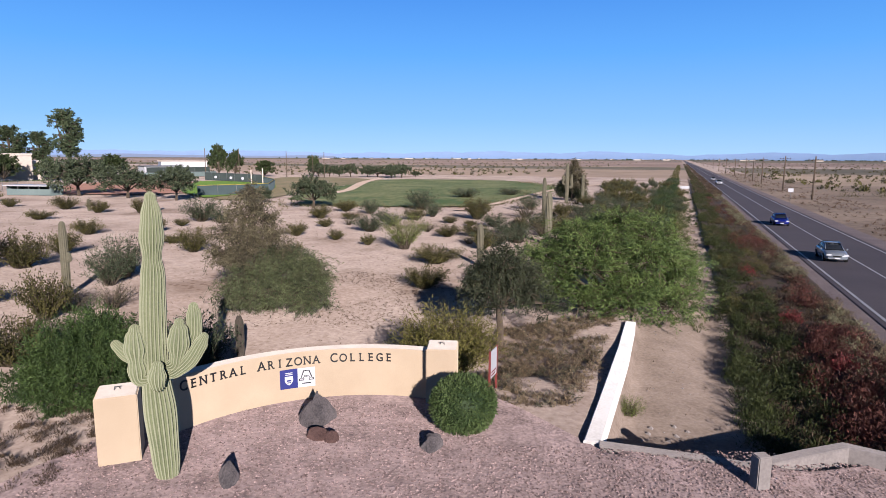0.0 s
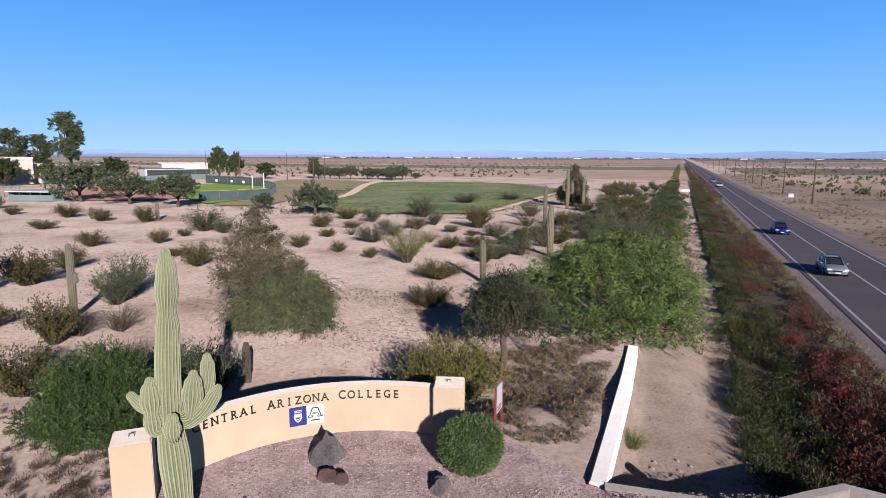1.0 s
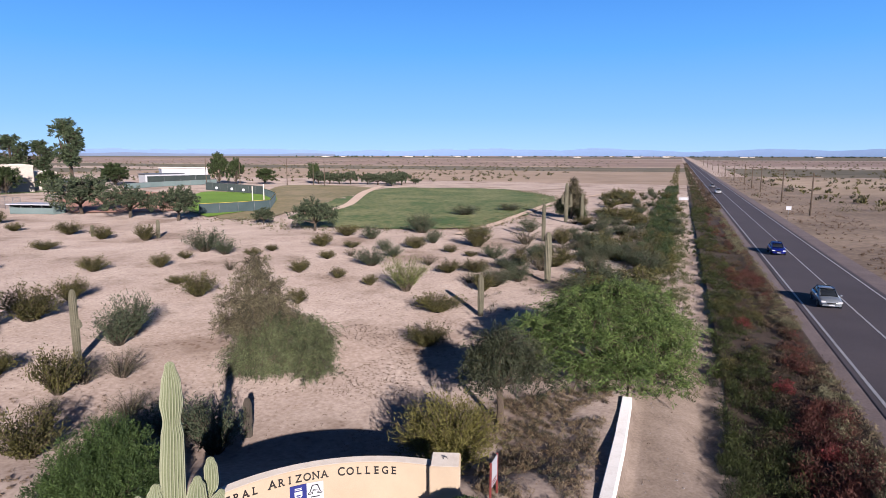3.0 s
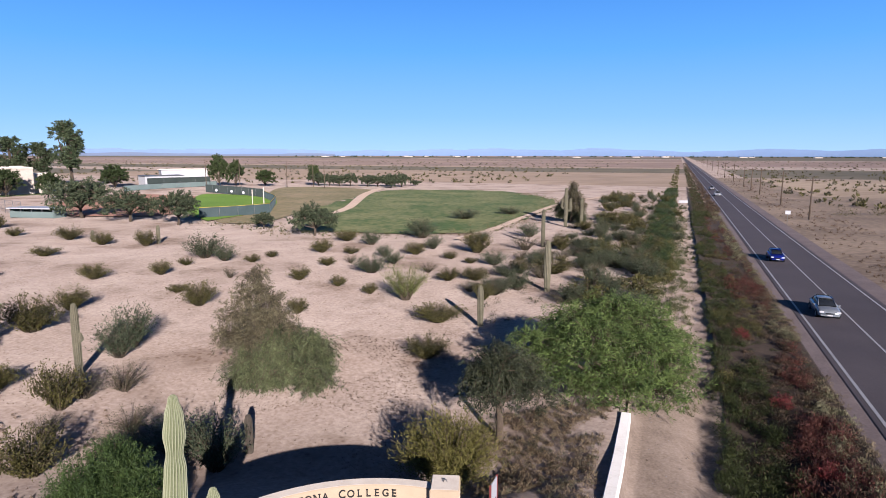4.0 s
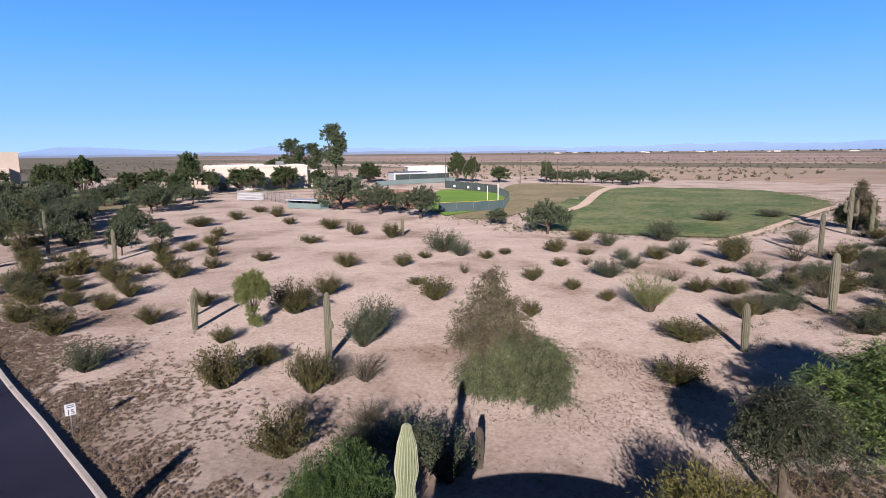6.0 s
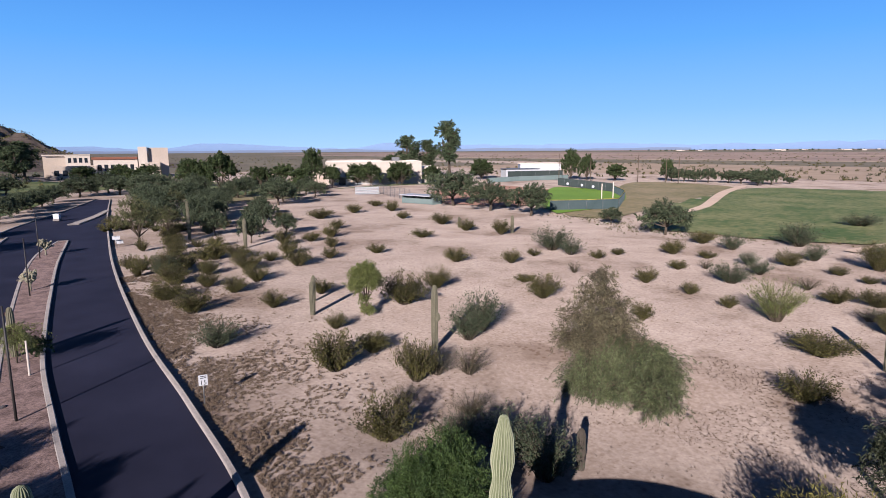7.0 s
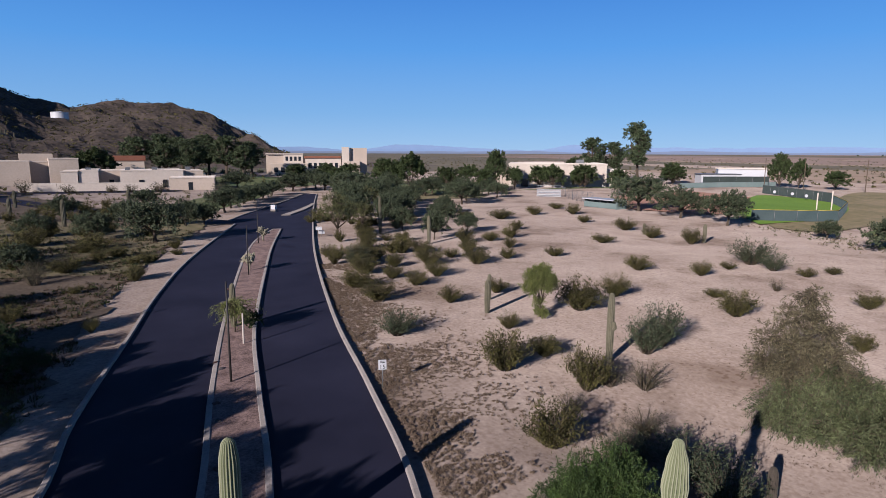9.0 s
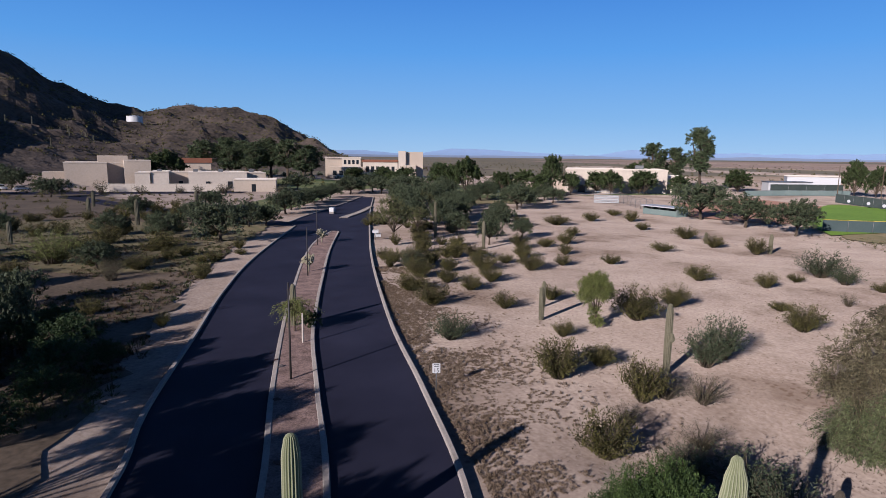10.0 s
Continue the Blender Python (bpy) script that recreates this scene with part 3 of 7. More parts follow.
rng = np.random.default_rng(7)
creosote = [thing_of("creosote_bush", "olive green creosote bush on bare sand", "bush", "creosote bushes",
                     stem_bush(rng, 2.4, 1.7, 84, 62, 0.11, 0.044, LEAF_CREOSOTE, base=0.1, spread=1.08), ("stem", "foliage")) for _ in range(5)]
CREOSOTE_NEAR = [(-27.3, 37.1, 3.6, 2.5), (-28.2, 42.4, 2.5, 1.8), (-17.9, 25.9, 2.3, 2.2), (-15.4, 20.6, 2.7, 1.8), (-22, 24.5, 2.9, 2.1),
                 (-22.2, 27.7, 2, 1.3), (-27.1, 29.8, 1.5, 1.1), (-33.2, 53.2, 2.8, 1.5), (-28.2, 55.5, 2.1, 1.4), (-19.6, 44.2, 2.9, 1.8),
                 (-23.2, 48.3, 1.9, 0.8), (-14.6, 53.6, 2.1, 1.3), (-10.6, 51.2, 1.5, 1), (-11.6, 42.2, 1.7, 1.2), (-7.4, 48.5, 1.4, 0.9),
                 (-1.6, 40.4, 3.4, 1.4), (-1.9, 33.6, 2.7, 1.4), (1.3, 54.1, 2.8, 1.3), (1.7, 46.7, 1.8, 1.4), (-34.6, 31.2, 1.9, 1.3)]
CREOSOTE_MID = [(-46.2, 65.1, 3.1, 1.2), (-51.8, 77.9, 3.5, 1.9), (-44.9, 73.7, 2.8, 1.7), (-38.9, 72.9, 2.9, 2.1), (-21.9, 62.3, 1.8, 0.9),
                (-20.9, 65.6, 1.6, 0.8), (-28.1, 60.4, 1.7, 0.8), (-16.1, 69, 2.6, 1.7), (-13.7, 60.9, 2, 0.9), (-15.1, 78.5, 3.4, 1.5),
                (-12.6, 68.2, 2, 0.9), (-5.2, 68.1, 2.9, 1.5), (-1.2, 54, 2.3, 1.2), (1.7, 69.5, 3.6, 2.6), (5.5, 57.6, 2.4, 1.4),
                (0.9, 62.7, 1.5, 0.7), (-1.2, 65.5, 1.9, 0.8), (8.7, 57.6, 4.3, 1.7), (11.8, 72, 2.7, 1.9), (18.4, 92, 3, 1.4)]
CREOSOTE_WEST = [(-34.8, 36.1, 1.9, 1.3), (-42.7, 36.3, 2.4, 1.6), (-45, 43.1, 2.9, 2), (-43.1, 28.2, 2.9, 1.6), (-38.2, 27.1, 2.8, 1.7),
                 (-44.4, 32.6, 2, 1.4), (-48.7, 35.7, 1.8, 1.5), (-53.6, 42.5, 2.8, 1.6), (-49.5, 43.5, 2.1, 1), (-56.4, 51.4, 2.5, 2),
                 (-55.8, 55.1, 2.5, 1.3), (-68.9, 44.8, 2.7, 1.5), (-62.2, 46.1, 2.2, 1.5), (-50.4, 53.1, 1.7, 1.4), (-43.3, 52.8, 2.4, 1.1),
                 (-73.2, 73.8, 4.7, 1.9), (-74.6, 83.4, 3, 1.8), (-79.9, 95.5, 3.3, 1.3), (-70.8, 89.5, 3, 2), (-61.6, 81, 2.6, 1.2)]
CREOSOTE_DRIVE = [(-55, 41, 2.9, 2.3), (-47.5, 39.1, 3.2, 2), (-56.4, 59.3, 2.5, 1.7), (-51.1, 47.3, 2.5, 1.6), (-59.8, 39.5, 2.5, 1.8), (-64.8, 42.4, 2.7, 1.9), (-47.6, 31.7, 2.8, 1.9), (-40.9, 32.6, 2.2, 1.4),
                  (-66.8, 54.9, 2.5, 1.7), (-76.8, 57.6, 2.5, 1.5), (-53.2, 36.6, 2.2, 1.6), (-72.6, 46.5, 2.3, 1.5), (-77.9, 50.5, 2.7, 1.8), (-45.4, 47.8, 2, 1.2), (-61.9, 65.9, 2.3, 1.4), (-85.3, 72.9, 2.6, 1.5)]
CREOSOTE_LEFT = [(-79.5, 71.2, 2.9, 1.2), (-64, 10.3, 3.2, 1.7), (-47.9, 5.2, 1.7, 1.3), (-42.4, 9, 1.2, 1), (-56.8, 14.5, 1.6, 1.3), (-65.2, 17.4, 1.5, 1.2), (-54.3, 9.7, 1.4, 0.8), (-78.1, 14.5, 2.7, 2), (-73.3, 22.2, 1.9, 1.2), (-69.2, 13.8, 1.9, 1.4), (-75.7, 13.4, 2.9, 1.4), (-70.3, 15.6, 2.3, 1.5), (-65.7, 18, 1.3, 0.9), (-57.8, 14.8, 1.7, 1.3)]
CREOSOTE_FLAT = [(-68.6, 21.1, 1.6, 0.8), (-98.1, 9, 2.4, 1.8), (-92.4, 11.7, 3.1, 2.2), (-90, 15.5, 3.4, 1.9), (-92.4, 18.8, 2.4, 1.8), (-117.5, 20, 3, 1.8), (-133.9, 16.3, 3.9, 1.5), (-135.8, 25.8, 2.1, 1.6), (-115.8, 23.1, 3, 1.5), (-66.6, 0.1, 3, 1.6), (-84.1, 9.3, 3.9, 2.6), (-73.7, 6.8, 3.4, 2.5), (-51.2, 33.8, 3.6, 2.6)]
for places in (CREOSOTE_NEAR, CREOSOTE_MID, CREOSOTE_WEST, CREOSOTE_DRIVE, CREOSOTE_LEFT, CREOSOTE_FLAT):
    scatter(creosote, places, rng, 2.4, 1.6)

# scrub that runs on towards the campus and along the ditch
more = []
while len(more) < 105:       # beyond the drive
    x, y = rng.uniform(-135, -48), rng.uniform(-30, 40)
    edge = np.interp(x, [-95, -66, -50, -38, -21], [34, 19.8, 13.3, 9.2, 3.3])
    if y < edge - 3 and not (x > -60 and y > -2):
        more.append((x, y, rng.uniform(1.6, 4.0), rng.uniform(1.0, 2.4)))
mixed = []
while len(mixed) < 96:      # north-east scrub between lawn and highway
    s, n = rng.uniform(46, 175), rng.uniform(-17, 0.2)
    if n > -7 - (s - 46) * 0.1:
        x, y = road_xy(s, n)
        mixed.append((x, y, rng.uniform(1.6, 4.0), rng.uniform(0.9, 2.2)))
more += mixed[:52]
while len(more) < 192:      # thin scrub by the drive
    x, y = rng.uniform(-105, -42), rng.uniform(22, 90)
    edge = np.interp(-x, [14.9, 23.8, 35.4, 56, 77, 116], [13.4, 16.7, 21, 29.5, 39.2, 57.7])
    if edge + 2 < y < edge + 22 and (y - edge) < 8 + (-x - 42) * 0.3:
        more.append((x, y, rng.uniform(1.4, 2.8), rng.uniform(0.8, 1.7)))
far_bush = [thing_of("creosote_bush", "olive green creosote bush in the scrub", "bush", "far creosote bushes",
                     stem_bush(rng, 2.4, 1.7, 40, 36, 0.17, 0.075, LEAF_CREOSOTE, base=0.1, spread=1.08), ("stem", "foliage")) for _ in range(4)]
scatter(far_bush, more, rng, 2.4, 1.6)

airy = [thing_of("desert_shrub", "loose grey-green desert shrub with fine twigs", "bush", "airy shrubs",
                 stem_bush(rng, 3.2, 2.4, 66, 56, 0.16, 0.042, LEAF_MESQUITE, base=0.2), ("stem", "foliage")) for _ in range(2)]
AIRY_A = [(-19.3, 34.5, 3.2, 2.6), (-28, 64.7, 4.7, 3), (-5.4, 81.6, 5.4, 2.9), (-11.4, 23.4, 3.4, 1.8), (-13.2, 22.6, 2.2, 1.2), (-9.3, 22.2, 2.6, 2.5), (-19.0, 32.6, 3.0, 2.2), (-8.6, 57.1, 3.8, 2), (-11.3, 75.1, 3.2, 2), (14, 60.8, 3.4, 2.3), (0.4, 105.6, 6.4, 2), (8.9, 114.1, 5.3, 1.8), (-50.6, 32.7, 3.1, 2.3), (-30.3, 23.5, 3.1, 1.8)]
AIRY_B = [(-25.1, 63, 3.2, 1.9), (-7.1, 62.3, 2.6, 1.5), (4.7, 50.4, 2.9, 1.8), (8.6, 45.8, 2.9, 2), (11.5, 51.7, 3.3, 2), (3.3, 61.9, 3.1, 1.7), (-3.5, 72.1, 2.9, 1.8), (14.6, 69.4, 3.5, 2.1), (9.3, 83.4, 3.9, 2.1), (2.4, 77.8, 3.3, 1.8), (-8.5, 66.4, 2.4, 1.4), (12, 42.7, 3.1, 2.1), (16.9, 54.5, 3.3, 2.1)]
thick = [(*road_xy(s, n), w, h) for s, n, w, h in zip(rng.uniform(44, 96, 64), rng.uniform(-15, -2.5, 64), rng.uniform(2.2, 4.2, 64), rng.uniform(0.9, 1.7, 64))]
thick = [p for p in thick if 1.0 + (p[1] - 45) * 0.1 < p[0]]
scatter(airy, AIRY_A + AIRY_B + mixed[52:] + thick[::4], rng, 3.2, 2.4)
grey = [thing_of("bursage_shrub", "dry grey-brown bursage shrub", "bush", "grey shrubs",
                 stem_bush(rng, 3.0, 1.8, 46, 34, 0.10, 0.03, LEAF_GREY, base=0.15), ("stem", "foliage"))]
scatter(grey, [(7.5, 71.9, 4.4, 2.3), (-59.7, 7.6, 2.9, 2.2), (-21.2, 54.4, 1.8, 1.2), (-17.6, 27.2, 2.4, 1.3), (-16.4, 28.4, 2.6, 1.5), (-14.2, 25.0, 2.4, 1.2), (-13.1, 22.5, 3.2, 1.4), (17.8, 61, 3.4, 2.3), (-16.9, 23.4, 2, 1), (-3.2, 57.7, 2.2, 1.2), (6.2, 64.8, 2.7, 1.5), (-11.6, 62.5, 1.8, 1), (12.5, 57.6, 2.9, 1.6), (-17, 72.7, 2.2, 1.2), (0.7, 49.6, 2, 1.1), (-62.1, 7.8, 2.4, 2.1)] + thick[1::3], rng, 3.0, 1.8)
light = [thing_of("young_palo_verde", "young yellow-green palo verde shrub", "bush", "light shrubs",
                  stem_bush(rng, 3.4, 3.0, 60, 70, 0.2, 0.03, LEAF_LIGHT, base=0.25, lift=0.5), ("stem", "foliage"))]
scatter(light, [(-4.3, 46.6, 3.9, 3), (-71.7, 3.5, 6.8, 3.9), (5.2, 18.3, 1, 0.7)], rng, 3.4, 3.0)
yellow = [thing_of("creosote_bush", "large yellow-green creosote bush behind the sign", "bush", "",
                   stem_bush(rng, 3.8, 2.3, 170, 120, 0.15, 0.028, leaf("yellow_creosote_leaf", (0.0702, 0.0655, 0.014), (0.146, 0.129, 0.0351))), ("stem", "foliage"))]
scatter(yellow, [(-0.3, 21.4, 4, 2.6)], rng, 3.8, 2.3)


def tree_meshes(rng, blobs, trunk, n, length, w, leaf_mat, up=0.35, droop=0.0, bark=BARK, limb=0.07, shell=0.5, rand=0.8):
    """A tree: forked trunk and limbs that reach clumps, and leaves round the clumps. blobs: (x, y, z, radius, flatness)."""
    lines = []
    fork = Vector((trunk[0], trunk[1], trunk[2]))
    lines.append([((0, 0, -0.2), limb * 2.2), (fork * 0.5 + Vector((0.05, 0.03, 0)), limb * 1.8), (fork, limb * 1.5)])
    vol = np.array([b[3] ** 2 for b in blobs])
    P, D = [], []
    for b, share in zip(blobs, vol / vol.sum()):
        c = np.array(b[:3])
        mid = (np.array(fork) * 0.5 + c * 0.5) + rng.normal(size=3) * 0.1 * b[3]
        lines.append([(tuple(fork), limb), (tuple(mid), limb * 0.65), (tuple(c), limb * 0.3)])
        for u in unit(rng, 5):
            tip = c + u * b[3] * (1, 1, b[4]) * 0.8
            lines.append([(tuple(c), limb * 0.3), (tuple(tip), limb * 0.08)])
        k = int(n * share)
        m = max(6, k // 26)          # twigs, each with leaves
        u = unit(rng, m)
        r = rng.uniform(shell, 1.0, m) ** 0.6 * b[3] * (0.75 + 0.35 * np.array([noise.noise(Vector(v) * 1.7 + Vector((b[0], b[1], b[2]))) for v in u]))
        q = c + u * r[:, None] * (1, 1, b[4])
        twig = u * 0.7 + rng.normal(size=(m, 3)) * 0.5 + (0, 0, up - droop)
        twig /= np.linalg.norm(twig, axis=1, keepdims=True)
        per = k // m
        t = rng.uniform(-0.4, 1.0, (m, per, 1)) * b[3] * 0.36
        pts = (q[:, None, :] + twig[:, None, :] * t + rng.normal(size=(m, per, 3)) * b[3] * 0.05).reshape(-1, 3)
        dirs = (np.repeat(twig, per, axis=0) + rng.normal(size=(m * per, 3)) * rand)
        P.append(pts)
        D.append(dirs)
    P, D = np.concatenate(P), np.concatenate(D)
    P[:, 2] = np.maximum(P[:, 2], 0.1)
    return tubes("trunk", lines, bark, 6), blades("crown", P, D, length, w, leaf_mat, rng)


def blob_set(rng, n, rx, ry, z0, z1, r, dome=2.0):
    """Clump centres over a rounded crown."""
    out = []
    for i in range(n):
        a, k = i * 2.4 + rng.uniform(-0.4, 0.4), math.sqrt((i + 0.5) / n)
        z = z0 + (z1 - z0) * (1 - k ** dome * 0.75) * rng.uniform(0.75, 1.05)
        out.append((rx * k * math.cos(a), ry * k * math.sin(a), z, r * rng.uniform(0.75, 1.2), 0.85))
    return out


def weeping(rng, strands, leaves_per, length, w, leaf_mat, bark=BARK):
    """Arching strands with leaves along them. strands: rows of x, y, z, reach, rise, drop, count."""
    lines, P, D = [], [], []
    for x, y, z, reach, rise, drop, count in strands:
        for _ in range(count):
            a, k = rng.uniform(0, 2 * math.pi), rng.uniform(0.35, 1.1)
            d = np.array((math.cos(a), math.sin(a), 0.0))
            p0 = np.array((x, y, z)) + rng.normal(size=3) * 0.12
            p1 = p0 + d * reach * k * 0.6 + (0, 0, rise * rng.uniform(0.4, 1.2))
            p2 = p0 + d * reach * k + rng.normal(size=3) * 0.1 + (0, 0, rise * 0.5 - drop * rng.uniform(0.3, 1.2))
            p2[2] = max(p2[2], 0.12)
            lines.append([(tuple(p0), 0.012), (tuple(p0 * 0.25 + p1 * 0.5 + p2 * 0.25), 0.007), (tuple(p2), 0.003)])
            t = rng.uniform(0.15, 1.0, (leaves_per, 1))
            q = p0 * (1 - t) ** 2 + 2 * p1 * t * (1 - t) + p2 * t * t + rng.normal(size=(leaves_per, 3)) * 0.05
            q[:, 2] = np.maximum(q[:, 2], 0.05)
            tangent = (p1 - p0) * (1 - t) + (p2 - p1) * t
            tangent = tangent / np.maximum(np.linalg.norm(tangent, axis=1, keepdims=True), 1e-6)
            P.append(q)
            D.append(tangent + rng.normal(size=(leaves_per, 3)) * 0.35)
    return tubes("twigs", lines, bark, 3), blades("strands", np.concatenate(P), np.concatenate(D), length, w, leaf_mat, rng)


# the big palo verde by the channel
b = blob_set(rng, 15, 2.5, 2.2, 1.4, 4.1, 1.15) + [(2.2, -0.6, 1.5, 1.2, 0.9), (-2.3, -0.5, 1.5, 1.2, 0.9), (0.4, -1.7, 1.5, 1.3, 0.9), (2.7, 0.6, 2.1, 1.1, 0.9), (-0.9, -1.6, 2.2, 1.2, 0.9), (1.3, -1.5, 2.4, 1.2, 0.9), (-1.4, -1.9, 0.9, 1.1, 0.9), (0.2, -2.3, 0.9, 1.1, 0.9), (1.8, -1.8, 0.9, 1.1, 0.9), (-2.6, 0.2, 1.0, 1.1, 0.9), (2.7, -0.6, 0.9, 1.0, 0.9), (-2.9, -0.2, 2.2, 1.0, 0.9)]
big = thing_of("palo_verde_tree", "large bushy green palo verde tree with fine twigs beside the channel", "tree", "",
               tree_meshes(rng, b, (0.1, 0.1, 0.7), 34000, 0.17, 0.03, LEAF_PALO, up=0.3, limb=0.09), ("trunk", "crown"))
plume = weeping(rng, [(c[0] * 0.85, c[1] * 0.85, c[2], 1.35, 0.95, 0.3, 40) for c in b], 46, 0.16, 0.024, LEAF_PALO)
part("stem", plume[0], big)
part("outer_crown", plume[1], big)
big.matrix_basis = stand(7.1, 29.2, 0, (1.28, 1.15, 1.16), -0.62)
# the shaggy tree: a thin brown upper crown with bare limbs over a green skirt
POD = leaf("pod_leaf", (0.055, 0.047, 0.026), (0.17, 0.148, 0.086))
SKIRT = leaf("ironwood_leaf", (0.04, 0.05, 0.021), (0.132, 0.148, 0.07))
crown = [(-0.35, 0.1, 5.35, 0.5, 1.1), (-0.4, 0.1, 4.7, 0.75, 1.1), (-0.95, 0.2, 4.2, 0.8, 0.9), (0.15, -0.1, 4.15, 0.8, 0.9), (-1.3, 0.0, 3.5, 0.85, 0.8), (0.45, 0.1, 3.4, 0.8, 0.8), (-0.4, -0.5, 3.4, 0.85, 0.8),
         (-0.4, 0.6, 3.1, 0.9, 0.8), (-1.6, -0.2, 2.6, 0.8, 0.8), (0.75, 0.4, 2.6, 0.8, 0.8), (-0.7, -0.7, 2.5, 0.75, 0.8), (-1.4, 0.6, 2.3, 0.7, 0.8)]
shag = thing_of("ironwood_tree", "shaggy drooping desert tree, brown-olive crown above a grey-green skirt", "tree", "",
                tree_meshes(rng, crown, (-0.3, 0.1, 1.9), 19000, 0.13, 0.028, POD, up=-0.25, limb=0.05, shell=0.2), ("trunk", "upper_crown"))
pods = weeping(rng, [(c[0], c[1], c[2], 0.65, 0.2, 0.9, 16) for c in crown], 34, 0.14, 0.028, POD)
part("upper_stem", pods[0], shag)
part("pod_veil", pods[1], shag, "thin brown-olive hanging pods")
mound = [(-0.9, -0.6, 1.1, 0.7, 0.8), (2.1, 0.1, 1.35, 0.75, 0.8), (1.9, 0.4, 1.9, 0.6, 0.8), (-0.5, -0.5, 1.75, 0.75, 0.8), (0.3, 0.1, 2.4, 0.7, 0.8), (0.6, -0.7, 0.9, 0.85, 0.8), (1.5, -0.5, 0.9, 0.85, 0.8), (2.2, -0.2, 0.85, 0.75, 0.8), (-0.3, -0.8, 0.75, 0.75, 0.8), (0.9, -0.1, 1.8, 0.85, 0.8), (1.7, 0.2, 1.75, 0.8, 0.8), (0.1, -0.4, 1.55, 0.75, 0.8), (1.3, 0.3, 2.25, 0.7, 0.8), (0.5, 0.1, 2.2, 0.6, 0.8),
         (1.1, 0.5, 1.0, 0.8, 0.7), (-1.1, -0.6, 0.5, 0.6, 0.7), (2.0, -0.8, 0.45, 0.6, 0.7)]
low_crown = tree_meshes(rng, mound, (0.5, -0.2, 0.5), 26000, 0.13, 0.026, SKIRT, up=-0.1, limb=0.035)
part("low_limbs", low_crown[0], shag)
part("skirt", low_crown[1], shag, "dense grey-green lower skirt")
fringe = weeping(rng, [(c[0], c[1], c[2] + 0.15, 1.0, 0.35, 0.8, 30) for c in mound], 40, 0.14, 0.026, SKIRT)
part("fringe_stem", fringe[0], shag)
part("fringe", fringe[1], shag)
shag.matrix_basis = stand(-9.65, 30.0, 0, (1.22, 1.2, 1.1))
copy_thing(shag, stand(17.9, 100.5, 1.9, (1.3, 1.2, 1.1)))
# dark mesquite leaning over a bare trunk
b = blob_set(rng, 9, 1.0, 1.0, 1.6, 3.4, 0.8) + [(-0.9, 0.2, 1.8, 0.8, 0.9), (0.8, 0.4, 2.3, 0.8, 0.9), (1.2, 1.4, 2.2, 1.0, 0.9), (0.2, 1.6, 1.9, 1.0, 0.9), (1.6, 0.8, 1.5, 0.9, 0.9)]
mesq = thing_of("mesquite_tree", "dusky mesquite tree with a bare dark trunk", "tree", "",
                tree_meshes(rng, b, (-0.05, 0.15, 1.5), 16000, 0.13, 0.032, leaf("dusky_mesquite_leaf", (0.0187, 0.0231, 0.011), (0.066, 0.0735, 0.0375)), up=-0.1, limb=0.07), ("trunk", "crown"))
veil = weeping(rng, [(-0.1, 0.2, 3.1, 1.2, 0.4, 1.3, 90), (0.6, 0.7, 2.7, 1.3, 0.4, 1.3, 80), (-0.6, 0.2, 2.5, 0.9, 0.3, 1.1, 50)], 60, 0.13, 0.03, bpy.data.materials["dusky_mesquite_leaf"])
part("stem", veil[0], mesq)
part("hanging_leaves", veil[1], mesq)
mesq.matrix_basis = stand(1.7, 24.6, 0, (1.12, 1.12, 1.12))
# small yellow-green palo verde on the open sand
b = blob_set(rng, 16, 1.0, 1.0, 1.5, 3.3, 0.6, 2.6) + [(0.1, 0.0, 0.45, 0.5, 0.8), (-0.4, 0.2, 0.4, 0.42, 0.8), (0.45, -0.1, 0.4, 0.4, 0.8), (0.0, -0.2, 1.1, 0.5, 1.0)]
small = thing_of("palo_verde_tree", "small fluffy yellow-green palo verde on open sand", "tree", "",
                 tree_meshes(rng, b, (0, 0, 0.9), 30000, 0.15, 0.022, LEAF_LIGHT, up=0.3, limb=0.03, shell=0.15), ("trunk", "crown"))
small.matrix_basis = stand(-27.7, 33.4)
# dense dark green shrub behind the saguaro
b = blob_set(rng, 10, 1.3, 1.1, 0.5, 1.8, 0.75) + [(1.5 * math.cos(i * 0.9), 1.3 * math.sin(i * 0.9), 0.35, 0.55, 0.8) for i in range(7)] + [(-1.9, 0.3, 0.5, 0.6, 0.9), (-2.1, -0.5, 0.4, 0.5, 0.8), (0.0, 0.0, 0.9, 1.0, 0.9), (0.2, -1.0, 0.7, 0.85, 0.9), (-0.9, -0.8, 0.7, 0.8, 0.9), (0.9, -0.7, 0.8, 0.8, 0.9)]
dense = thing_of("ironwood_shrub", "dense dark green shrub behind the giant cactus", "bush", "",
                 tree_meshes(rng, b, (0, 0, 0.25), 76000, 0.095, 0.023, leaf("deep_shrub_leaf", (0.022, 0.042, 0.011), (0.07, 0.108, 0.028)), up=0.5, limb=0.025), ("trunk", "crown"))
dense.matrix_basis = stand(-10.2, 17.1, 0, (0.98, 1.0, 1.2))

# round-crowned trees, nearer ones first
def tree_kind(label, group, mat, n, r, z0, z1, br, leaves, length, w, count, up=0.3, dome=2.0):
    made = []
    for _ in range(count):
        b = blob_set(rng, n, r, r, z0, z1, br, dome)
        made.append(thing_of("desert_tree", label, "tree", group, tree_meshes(rng, b, (0.1, 0.1, z0 * 0.6), leaves, length, w, mat, up=up, limb=0.09), ("trunk", "crown")))
    return made


